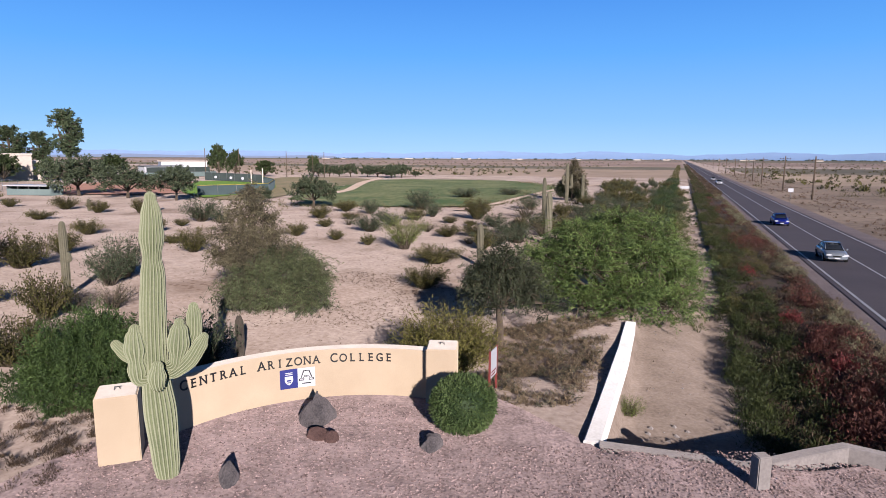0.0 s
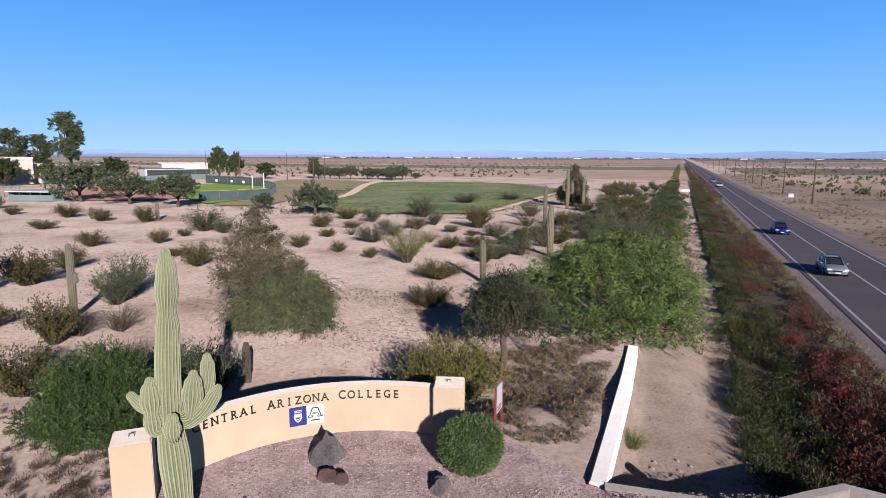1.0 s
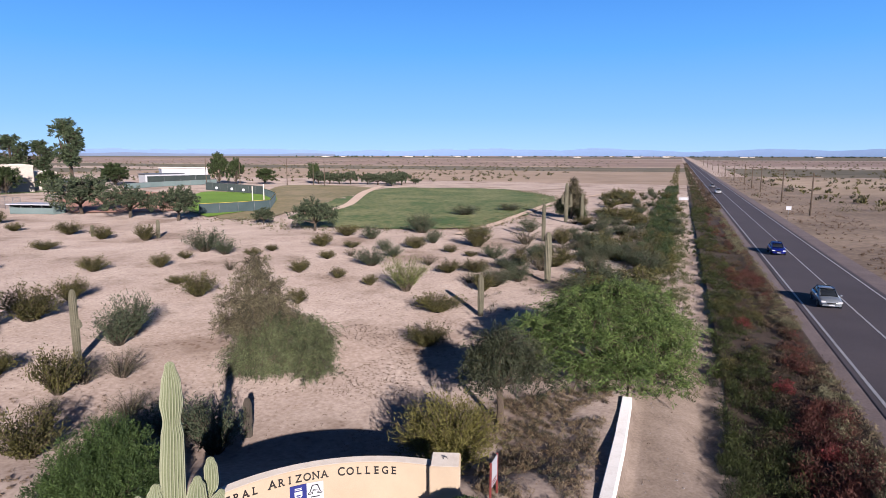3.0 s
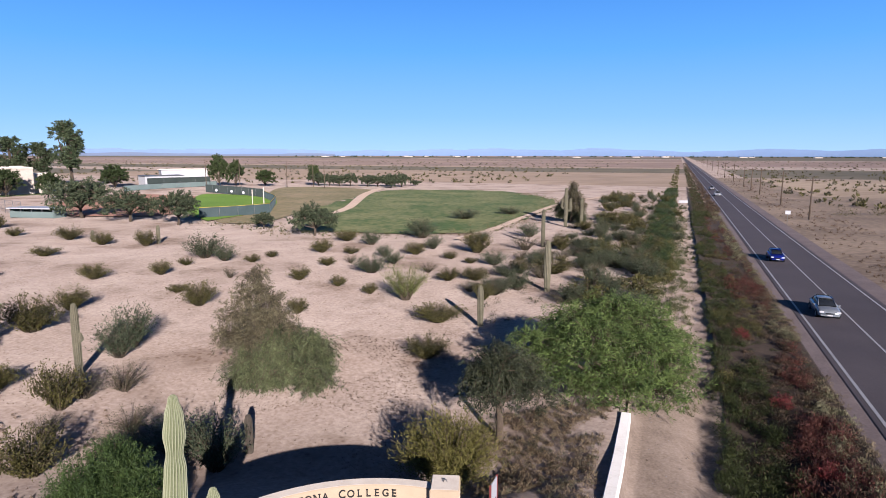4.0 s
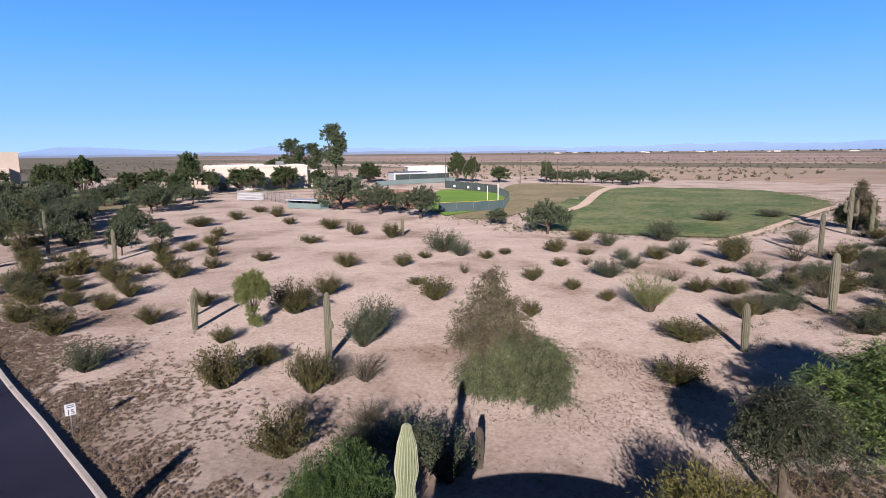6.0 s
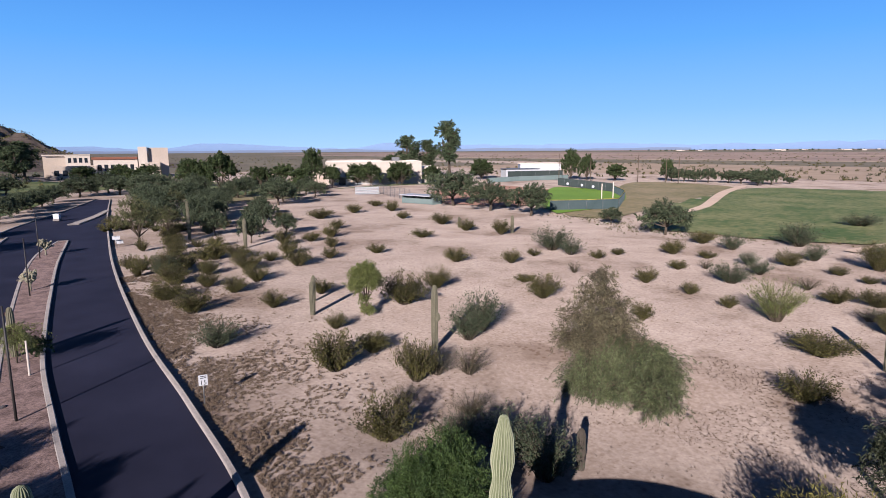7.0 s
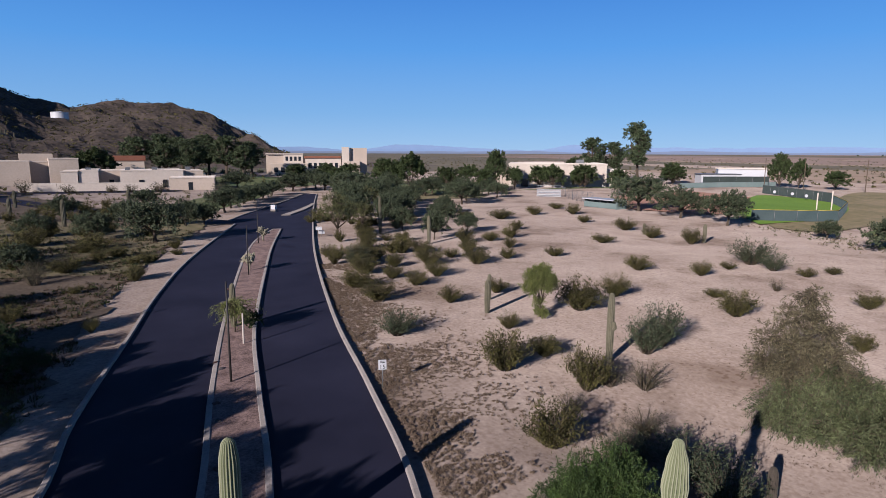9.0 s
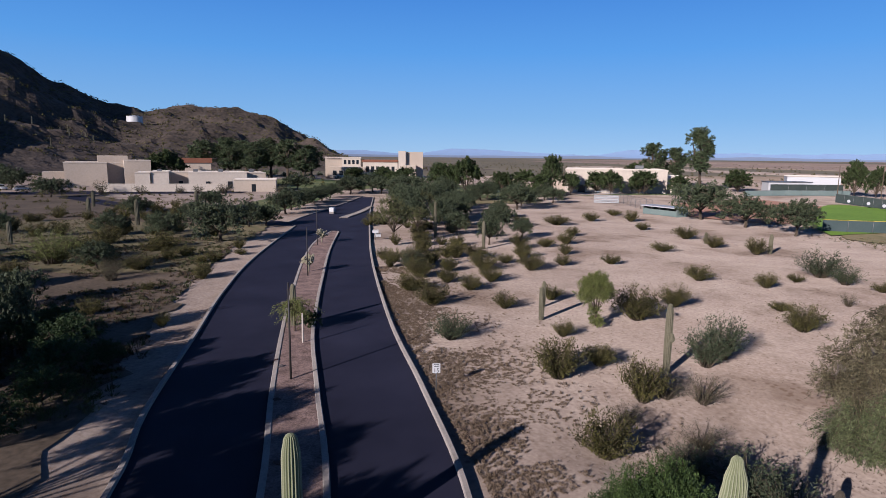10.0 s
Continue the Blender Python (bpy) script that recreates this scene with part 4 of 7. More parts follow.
round_tree = tree_kind("rounded dark mesquite tree with a short trunk", "round trees", LEAF_MESQUITE, 12, 2.2, 1.6, 3.2, 1.35, 7000, 0.28, 0.105, 3)
ROUND_A = [(-20.6, 83.6, 6.9, 4.5), (-30.1, 90.5, 3.9, 2.7), (-67, 104.5, 11.4, 7.6), (-55.6, 99.4, 9.8, 5.4), (-45.3, 94.8, 8.3, 5.8), (-79.3, 21.6, 8.1, 5.8),
           (-93.6, 29.1, 5.7, 4.2), (-96.1, 24.7, 4, 3.6), (-133.5, 53.6, 6.6, 4), (-114.8, 75, 7.6, 5.2), (-87.5, 60.7, 5.7, 4.4), (-121.3, 80.9, 7.3, 5.5),
           (-127.6, 87.8, 8.2, 5.8), (-92.6, 67.1, 5.6, 4.3), (-104.5, 74.2, 6.5, 4.6), (-135.6, 91.9, 8.1, 5.4), (-82.5, 50.4, 4.8, 4.2), (-140.9, 84.3, 10.6, 6.7),
           (-158.3, 75.8, 9.7, 5.3), (-167.4, 87.6, 10.4, 6.1), (-109.4, 81.3, 6.5, 4.2), (-40.8, 0.5, 4.2, 4.6), (-98.5, 72.5, 5.6, 4.1), (-52.3, 0.7, 4.9, 3.2)]
ROUND_B = [(-60, -2.5, 4.9, 3.3), (-66.5, 7, 4.5, 2.9), (-85.5, 16, 5.7, 4), (-92.3, 10.5, 5.2, 3.4), (-75.1, -5.4, 5.8, 3.9), (-106.6, 24, 5.6, 3.8),
           (-118.2, 16.6, 6.5, 3.7), (-100.4, -2.6, 5.7, 3.4), (-130.3, 31.7, 7.4, 4), (-46.5, -6, 5.5, 4.2), (-94, 31.8, 5.2, 3.5), (-111.1, 40.9, 7.3, 4.8),
           (-118.9, 44.6, 6.8, 4.6), (-126.1, 50, 6.4, 3.9), (-131.7, 54.6, 7.8, 4.1), (-138.9, 59.3, 7.2, 4), (-146.8, 65, 7.2, 4.1), (-137.6, 82.5, 11.7, 6.3),
           (-98.8, 87.1, 8.5, 5.6), (-185.6, 70.2, 10.3, 5.2), (-177, 4.5, 9.6, 5.3), (-221, -4.5, 11.7, 6.7), (-156.8, 84.9, 8.9, 5.3), (-165.1, 79.4, 7.9, 4.8)]
ROUND_C = [(-105.4, 94.1, 7.4, 4.6), (-113.7, 99.1, 7.3, 4.9), (-122.3, 95.1, 8.2, 5.1), (-128.6, 101.9, 8.1, 5.1), (-60.9, 50.1, 3.9, 4.1), (-70.6, 52, 3.9, 3.7),
           (-83.1, 57, 4.8, 4.4), (-63.9, 58.2, 3.9, 2.9), (-73.9, 62.8, 4.8, 3.6), (-89.1, 65.3, 4.7, 3.6), (-80.1, 65.5, 3.8, 2.9), (-108.4, 106.5, 6.4, 4.2),
           (-116.5, 111.4, 7.3, 4.4), (-96.0, 59.0, 7.2, 5.4), (-104.0, 63.5, 7.8, 6.0), (-112.5, 67.0, 7.2, 5.2), (-90.0, 55.5, 5.6, 4.4), (-119.0, 71.0, 7.5, 5.4), (-79.0, 56.0, 4.5, 3.6), (-86.0, 72.0, 4.6, 3.4)]
for places in (ROUND_A, ROUND_B, ROUND_C):
    scatter(round_tree, places, rng, 6.4, 4.3)
light_tree = tree_kind("airy olive-brown palo verde tree by the drive", "airy trees", leaf("drive_palo_leaf", (0.052, 0.058, 0.02), (0.128, 0.13, 0.055)), 12, 2.1, 2.2, 5.0, 1.1, 6000, 0.3, 0.05, 1)
scatter(light_tree, [(-68.6, 40.4, 6, 6.4), (-75.3, 48.1, 4.8, 4.2), (-101.4, 65.1, 6.1, 4.7)], rng, 6.2, 6.0)
dark_tree = tree_kind("dense dark green shade tree on the campus", "shade trees", LEAF_SHADE, 22, 2.9, 1.5, 7.3, 1.75, 7000, 0.55, 0.24, 3, dome=5.0)
SHADE_TREES_A = [(-85.3, 210, 8, 11), (-79.5, 210.2, 7, 9.5), (-115.4, 198.1, 10.2, 6.6), (-120.5, 205.9, 9.9, 7.5), (-143.8, 106, 10.5, 11.2), (-150.1, 102.2, 10.8, 9.6), (-150.4, 146.0, 9.0, 11.5), (-158.0, 140.0, 9.5, 7.0), (-172.0, 118.0, 11.0, 7.5),
                 (-132.1, 128.4, 6.7, 11.6), (-129.3, 133.9, 6.7, 7), (-139.9, 157.9, 8.8, 7.4), (-136.1, 170.1, 11.6, 9.3), (-128.1, 170.1, 9.3, 6.8), (-69.4, 210.4, 8.5, 6),
                 (-54.2, 218.9, 5.9, 7.5), (-240.6, 41, 16.6, 12.5), (-119.1, 154.4, 8.8, 7.8), (-113.9, 163.4, 7.7, 6.1), (-125.3, 146.4, 8.2, 7.6), (-219.4, 105.3, 10, 6.6),
                 (-215.6, 116.8, 10, 6.6), (-217.8, 128, 10.7, 6.6)]
SHADE_TREES_B = [(-208.7, 138.3, 10, 6.6), (-203.4, 111.2, 9.3, 5.9), (-146.2, 121.7, 7.1, 5.3), (-180.5, 102.6, 10.3, 6), (-194.2, -13.9, 10.6, 5.2), (-126.1, 118.6, 8.1, 6.7),
                 (-133, 149, 9.3, 6.8), (-121.8, 155.4, 8.2, 6.4), (-135.5, 112.9, 8, 7.2), (-239.3, -9.7, 11.7, 7.5)]
for places in (SHADE_TREES_A, SHADE_TREES_B):
    scatter(dark_tree, places, rng, 9.0, 8.9)
row_trees = [(-52 + 4.4 * i + rng.uniform(-1, 1), 218 - 1.5 * i + rng.uniform(-2, 2), rng.uniform(5.5, 9), rng.uniform(4.0, 5.6)) for i in range(8)] + [(-24.2, 202.1, 6.2, 4.0), (-17, 215, 4, 2.6)]
far_row = tree_kind("low grey-green tree in a row at the lawn's end", "row of trees", LEAF_MESQUITE, 9, 1.8, 1.2, 2.6, 1.0, 2500, 0.4, 0.15, 1)
scatter(far_row, row_trees, rng, 5.4, 3.6)
# tall eucalyptus
def eucalyptus(rng):
    """A tall ragged crown of separate clumps on upright limbs."""
    b = []
    for k in np.linspace(0, 1, 24):
        out = 3.2 * math.sin(math.pi * (0.2 + 0.7 * k)) * rng.uniform(0.35, 1.0)
        a = rng.uniform(0, 6.28)
        b.append((out * math.cos(a), out * math.sin(a), 6.6 + 11.0 * k, rng.uniform(1.2, 2.0), 0.95))
    return tree_meshes(rng, b, (0.2, 0.1, 5.4), 15000, 0.5, 0.2, LEAF_EUCALYPT, up=-0.2, limb=0.2)


euc = thing_of("eucalyptus_tree", "tall ragged eucalyptus tree with a pale trunk", "tree", "tall eucalyptus", eucalyptus(rng), ("trunk", "crown"))
euc.matrix_basis = stand(-127.9, 194.9, 2.0, (1.5, 1.5, 1.17))
for x, y, w, h in ((-155.0, 205.0, 1.0, 0.78), (-149.0, 211.0, 0.9, 0.7), (-262.0, 80.0, 1.1, 0.74), (-256.0, 92.0, 1.2, 0.8), (-240.0, 93.0, 0.9, 0.62), (-280.0, 92.0, 1.3, 0.84),
                   (-300.0, 66.0, 1.3, 0.8), (-300.0, 76.0, 1.3, 0.86), (-292.0, 84.0, 1.2, 0.8), (-258.0, 103.0, 1.0, 0.7), (-272.0, 72.0, 1.0, 0.66)):
    copy_thing(euc, stand(x, y, rng.uniform(0, 6), (w, w, h)))

# ---- cacti ----
def ribbed(name, path, material, ribs=15, deep=0.3, cap=6, per=4, spine=None):
    """A pleated cactus column along a path of (point, radius), with a domed tip."""
    pts = [(Vector(p), r) for p, r in path]
    fine = []
    for i in range(len(pts) - 1):
        (p0, r0), (p1, r1) = pts[i], pts[i + 1]
        a, d = pts[max(0, i - 1)][0], pts[min(len(pts) - 1, i + 2)][0]
        for k in range(6):
            t = k / 6
            q = 0.5 * ((2 * p0) + (p1 - a) * t + (2 * a - 5 * p0 + 4 * p1 - d) * t * t + (3 * p0 - a - 3 * p1 + d) * t ** 3)
            fine.append((q, r0 + (r1 - r0) * (t * t * (3 - 2 * t))))
    tip, r = pts[-1]
    d = (tip - fine[-1][0]).normalized()
    for k in range(cap + 1):
        w = math.pi / 2 * k / cap
        fine.append((tip + d * r * 1.1 * math.sin(w), max(0.004, r * math.cos(w))))
    ring = ribs * per
    verts, faces = [], []
    side = None
    for i, (p, r) in enumerate(fine):
        d = (fine[min(i + 1, len(fine) - 1)][0] - fine[max(i - 1, 0)][0]).normalized()
        if side is None:
            side = d.orthogonal().normalized()
        side = (side - d * side.dot(d)).normalized()
        b = d.cross(side)
        for k in range(ring):
            w = 2 * math.pi * k / ring
            lobe = 1 - deep * (0.5 - 0.5 * math.cos(2 * math.pi * (k % per) / per)) ** 0.8
            verts.append(p + (side * math.cos(w) + b * math.sin(w)) * r * lobe)
    for i in range(len(fine) - 1):
        for k in range(ring):
            k2 = (k + 1) % ring
            faces.append((i * ring + k, i * ring + k2, (i + 1) * ring + k2, (i + 1) * ring + k))
    faces.append(tuple(range(ring))[::-1])
    faces.append(tuple((len(fine) - 1) * ring + k for k in range(ring)))
    me = mesh_of(name, verts, faces, material, spine is not None)
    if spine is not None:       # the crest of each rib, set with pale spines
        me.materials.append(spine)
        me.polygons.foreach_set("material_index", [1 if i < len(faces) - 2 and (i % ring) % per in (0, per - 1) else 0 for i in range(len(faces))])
    return me


def giant_saguaro():
    z0 = height(-5.97, 12.6)
    root = empty("saguaro_cactus", Matrix.Translation((-5.93, 12.6, z0 - 0.06)) @ Matrix.Diagonal((0.98, 0.98, 1.075, 1)), "giant pleated green saguaro with short stubby arms", "cactus")
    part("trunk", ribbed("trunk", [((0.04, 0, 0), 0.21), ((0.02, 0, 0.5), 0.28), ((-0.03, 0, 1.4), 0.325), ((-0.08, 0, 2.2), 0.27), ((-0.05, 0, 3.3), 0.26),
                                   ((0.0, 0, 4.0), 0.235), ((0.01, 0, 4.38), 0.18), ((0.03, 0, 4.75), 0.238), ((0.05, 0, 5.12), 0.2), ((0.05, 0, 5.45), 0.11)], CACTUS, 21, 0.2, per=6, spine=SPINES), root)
    left_arms = (  # each a line of x, y, z, radius from the trunk to the tip
        ((-0.12, -0.15, 2.10, 0.10), (-0.27, -0.24, 2.14, 0.17), (-0.29, -0.26, 2.30, 0.205), (-0.31, -0.25, 2.47, 0.165), (-0.32, -0.24, 2.70, 0.235), (-0.33, -0.23, 2.92, 0.185), (-0.33, -0.22, 3.02, 0.12)),
        ((-0.20, -0.05, 2.36, 0.08), (-0.45, -0.08, 2.42, 0.105), (-0.64, -0.08, 2.54, 0.13), (-0.82, -0.08, 2.70, 0.10)),
        ((0.10, -0.18, 2.02, 0.09), (0.15, -0.36, 2.04, 0.14), (0.16, -0.40, 2.22, 0.185), (0.17, -0.38, 2.38, 0.12)),
        ((-0.08, 0.15, 2.4, 0.08), (-0.16, 0.38, 2.5, 0.13), (-0.16, 0.42, 2.9, 0.15), (-0.16, 0.42, 3.05, 0.1)))
    right_arms = (
        ((0.15, 0.0, 2.28, 0.08), (0.38, -0.06, 2.36, 0.14), (0.42, -0.05, 2.48, 0.15), (0.45, -0.02, 2.74, 0.225), (0.47, 0.0, 2.98, 0.18), (0.48, 0.0, 3.12, 0.10)),
        ((0.15, 0.15, 2.4, 0.08), (0.46, 0.32, 2.55, 0.12), (0.60, 0.38, 2.85, 0.16), (0.62, 0.38, 3.2, 0.15), (0.62, 0.38, 3.34, 0.10)),
        ((0.20, -0.02, 2.12, 0.08), (0.42, -0.06, 2.22, 0.12), (0.70, -0.04, 2.44, 0.15), (0.90, -0.02, 2.72, 0.145), (0.98, 0.0, 2.86, 0.09)))
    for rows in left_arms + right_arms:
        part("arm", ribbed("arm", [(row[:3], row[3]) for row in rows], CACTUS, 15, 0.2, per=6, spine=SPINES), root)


giant_saguaro()


def plain_saguaro(x, y, tall, r, label, arms=(), lean=0.0, mat=OLDCACTUS, ribs=12, spine=None):
    root = empty("saguaro_cactus", stand(x, y), label, "cactus", "saguaros")
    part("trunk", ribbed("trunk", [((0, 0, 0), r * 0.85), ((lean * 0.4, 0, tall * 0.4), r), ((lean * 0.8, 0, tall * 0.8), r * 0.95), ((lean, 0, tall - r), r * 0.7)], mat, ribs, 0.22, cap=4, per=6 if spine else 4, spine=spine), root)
    for h, side, up, ra in arms:
        part("arm", ribbed("arm", [((0, 0, h), ra * 0.7), ((side, 0, h + 0.12), ra * 0.9), ((side, 0, h + up * 0.5), ra), ((side, 0, h + up), ra * 0.7)], mat, 10, cap=4), root)


plain_saguaro(-8.5, 23.6, 1.7, 0.17, "short dark stump of a young saguaro on bare sand", mat=surface("dead_cactus_skin", (0.0351, 0.0292, 0.0234), (0.0819, 0.0673, 0.0526), scale=4, rough=0.95, bump=0.4))
plain_saguaro(-19.5, 29.8, 3.8, 0.20, "slim grey-green saguaro rising from a creosote bush", ((1.75, 0.2, 0.34, 0.17),))
plain_saguaro(-30.7, 31.3, 2.4, 0.20, "plain single-stem saguaro casting a long shadow")
plain_saguaro(1.3, 39.5, 2.8, 0.22, "single grey-green saguaro stem among bushes")
plain_saguaro(7.1, 50, 4.3, 0.29, "thick saguaro stem behind the palo verde")
plain_saguaro(9.9, 74.3, 4.7, 0.25, "tall slim saguaro near the dirt path")
plain_saguaro(16.2, 95.8, 6.2, 0.31, "tall saguaro with a side arm by the lawn", ((2.5, 0.7, 1.8, 0.22), (2.9, -0.6, 1.3, 0.2)))
plain_saguaro(19, 97.5, 4.5, 0.27, "straight saguaro by the lawn")
plain_saguaro(-38.4, 75.1, 2.4, 0.24, "short saguaro stem on open sand")
plain_saguaro(-47.4, 75.9, 1.6, 0.22, "stubby saguaro beside low shrubs")
plain_saguaro(-58.6, 47.5, 3.5, 0.23, "slim saguaro near the drive")
plain_saguaro(-69.8, 47.7, 3.7, 0.23, "slim saguaro near the drive")
plain_saguaro(-81.8, 55.4, 4, 0.25, "slim saguaro near the drive")
plain_saguaro(-103.3, 14.9, 4.2, 0.34, "stout saguaro on the scrub flat")
plain_saguaro(-123.5, 9.6, 3.3, 0.34, "stout saguaro on the scrub flat")
plain_saguaro(-143.7, 11.6, 3.5, 0.33, "stout saguaro on the scrub flat")
plain_saguaro(-127.1, 28.3, 4, 0.33, "stout saguaro on the scrub flat")
plain_saguaro(-89.5, -0.6, 2.9, 0.29, "stout saguaro on the scrub flat")
plain_saguaro(-33.5, 34.1, 2, 0.16, "thin saguaro beside a creosote bush")

# ---- clipped shrub ----
def clipped_shrub():
    root = empty("clipped_shrub", stand(0.25, 15.15), "neatly clipped round green shrub beside the sign pillar", "shrub")
    u = unit(rng, 11000)
    P = u * rng.uniform(0.86, 1.02, (11000, 1)) * (0.8, 0.8, 0.72) + (0, 0, 0.7)
    part("foliage", blades("foliage", P, u + rng.normal(size=u.shape) * 0.5, 0.075, 0.028, LEAF_SHRUB, rng), root)
    bm = bmesh.new()
    bmesh.ops.create_icosphere(bm, subdivisions=3, radius=0.72)
    for v in bm.verts:
        v.co = Vector((v.co.x, v.co.y, v.co.z * 0.9 + 0.7)) * (1 + 0.04 * noise.noise(v.co * 5))
    part("inner_foliage", from_bm("inner_foliage", bm, LEAF_IRON), root)


clipped_shrub()

# ---- the sign ----
def sign():
    base = 0.22
    # circle through three points of the wall's face
    (ax, ay), (bx, by), (cx, cy) = (-6.47, 14.77), (-3.85, 16.78), (-0.75, 16.9)
    d = 2 * (ax * (by - cy) + bx * (cy - ay) + cx * (ay - by))
    ux = ((ax * ax + ay * ay) * (by - cy) + (bx * bx + by * by) * (cy - ay) + (cx * cx + cy * cy) * (ay - by)) / d
    uy = ((ax * ax + ay * ay) * (cx - bx) + (bx * bx + by * by) * (ax - cx) + (cx * cx + cy * cy) * (bx - ax)) / d
    R = math.hypot(ax - ux, ay - uy)
    w0, w1 = math.atan2(14.15 - uy, -6.74 - ux), math.atan2(16.92 - uy, -0.66 - ux)
    if w0 < 0:
        w0 += 2 * math.pi
    root = empty("entrance_sign", pose(ux, uy, base), "curved peach stucco entrance sign wall with black letters and two pillars", "sign")
    n, thick, tall = 48, 0.34, 1.41
    verts, faces = [], []
    prof = ((0, -0.3), (0, tall - 0.03), (0.03, tall), (thick - 0.03, tall), (thick, tall - 0.03), (thick, -0.3))
    for i in range(n + 1):
        w = w0 + (w1 - w0) * i / n
        for o, z in prof:
            verts.append(((R + o) * math.cos(w), (R + o) * math.sin(w), z))
    k = len(prof)
    for i in range(n):
        for j in range(k - 1):
            o = i * k + j
            faces.append((o, o + k, o + k + 1, o + 1))
    faces += [tuple(range(k)), tuple(n * k + j for j in range(k))[::-1]]
    part("wall", mesh_of("wall", verts, faces, STUCCO), root)
    verts, faces = [], []
    for i in range(n + 1):
        w = w0 + (w1 - w0) * i / n
        for o, z in ((0.012, tall), (0.012, tall + 0.014), (thick - 0.012, tall + 0.014), (thick - 0.012, tall)):
            verts.append(((R + o) * math.cos(w), (R + o) * math.sin(w), z))
    for i in range(n):
        for j in range(3):
            o = i * 4 + j
            faces.append((o, o + 4, o + 5, o + 1))
    faces += [(0, 1, 2, 3), (n * 4 + 3, n * 4 + 2, n * 4 + 1, n * 4)]
    part("coping", mesh_of("coping", verts, faces, CAP), root, "pale strip along the sign wall's top")

    def on_wall(w, z, off=0.004):
        """Axes on the wall's face: x along the writing, y up, z out of the wall."""
        p = Vector(((R - off) * math.cos(w), (R - off) * math.sin(w), z))
        out = Vector((-math.cos(w), -math.sin(w), 0))
        right = Vector((0, 0, 1)).cross(out)
        m = Matrix.Identity(4)
        for r in range(3):
            m[r][0], m[r][1], m[r][2], m[r][3] = right[r], (0, 0, 1)[r], out[r], p[r]
        return m

    def angle_at(x):
        lo, hi = w1, w0
        for _ in range(40):
            mid = (lo + hi) / 2
            if ux + R * math.cos(mid) > x:
                lo = mid
            else:
                hi = mid
        return (lo + hi) / 2

    feet = {"C": "", "O": "", "G": "", "E": "tl bl", "L": "tl bl", "T": "bm", "I": "tm bm", "N": "tl bl tr", "R": "tl bl br", "A": "bl br", "Z": ""}

    def letter(ch, size, material, m, extrude=0.012):
        """One raised letter with short serifs at the ends of its stems."""
        cu = bpy.data.curves.new("letter", "FONT")
        cu.body, cu.size, cu.extrude, cu.offset = ch, size, extrude, 0.003
        cu.align_x = "CENTER"
        tmp = new("letter", cu)
        me = bpy.data.meshes.new_from_object(tmp)
        bpy.data.objects.remove(tmp)
        bpy.data.curves.remove(cu)
        bm = bmesh.new()
        bm.from_mesh(me)
        bpy.data.meshes.remove(me)
        x0, x1 = min(v.co.x for v in bm.verts), max(v.co.x for v in bm.verts)
        top = max(v.co.y for v in bm.verts)
        stem = 0.06 * size
        for foot in feet[ch].split():
            x = {"l": x0 + stem, "r": x1 - stem, "m": (x0 + x1) / 2}[foot[1]]
            y = top - 0.035 * size if foot[0] == "t" else 0.035 * size
            made = bmesh.ops.create_cube(bm, size=1)["verts"]
            for v in made:
                v.co = Vector((x + v.co.x * 0.24 * size, y + v.co.y * 0.07 * size, v.co.z * 1.9 * extrude))
        for v in bm.verts:
            v.co.x *= 0.86
        part("letter", from_bm("letter", bm, material), root, "black raised metal letter", m)

    for word, x0, x1 in (("CENTRAL", -6.50, -5.47), ("ARIZONA", -5.08, -3.78), ("COLLEGE", -3.32, -1.82)):
        wa, wb = angle_at(x0), angle_at(x1)
        for i, ch in enumerate(word):
            w = wa + (wb - wa) * i / 6
            letter(ch, 0.36 if i == 0 else 0.325, LETTERING, on_wall(w, 1.05, 0.012))
    # two square panels with plain emblems
    for x, mat, name, label in ((-4.47, BLUE, "blue_panel", "blue square panel with a white shield"), (-4.04, WHITE, "white_panel", "white square panel with a dark emblem")):
        m = on_wall(angle_at(x), 0.69, 0.01)
        p = part(name, box_mesh(name, (-0.235, -0.27, -0.008), (0.235, 0.27, 0.008), mat), root, label, m)
        if mat == BLUE:
            bm = bmesh.new()
            outline = [(-0.11, 0.08), (0.11, 0.08), (0.11, -0.06), (0.06, -0.13), (0, -0.17), (-0.06, -0.13), (-0.11, -0.06)]
            f = bm.faces.new([bm.verts.new((a, c, 0.012)) for a, c in outline])
            r = bmesh.ops.extrude_face_region(bm, geom=[f])
            for v in r["geom"]:
                if isinstance(v, bmesh.types.BMVert):
                    v.co.z += 0.004
            part("shield", from_bm("shield", bm, WHITE), p, "white shield shape")
            part("shield_bar", box_mesh("shield_bar", (-0.06, -0.06, 0.016), (0.06, -0.02, 0.02), BLUE), p)
            part("shield_bar", box_mesh("shield_bar", (-0.05, -0.11, 0.016), (0.05, -0.085, 0.02), BLUE), p)
            for z in (0.17, 0.125):
                part("text_bar", box_mesh("text_bar", (-0.1, z - 0.012, 0.008), (0.1, z + 0.012, 0.012), WHITE), p, "unreadable white text bar")
        else:
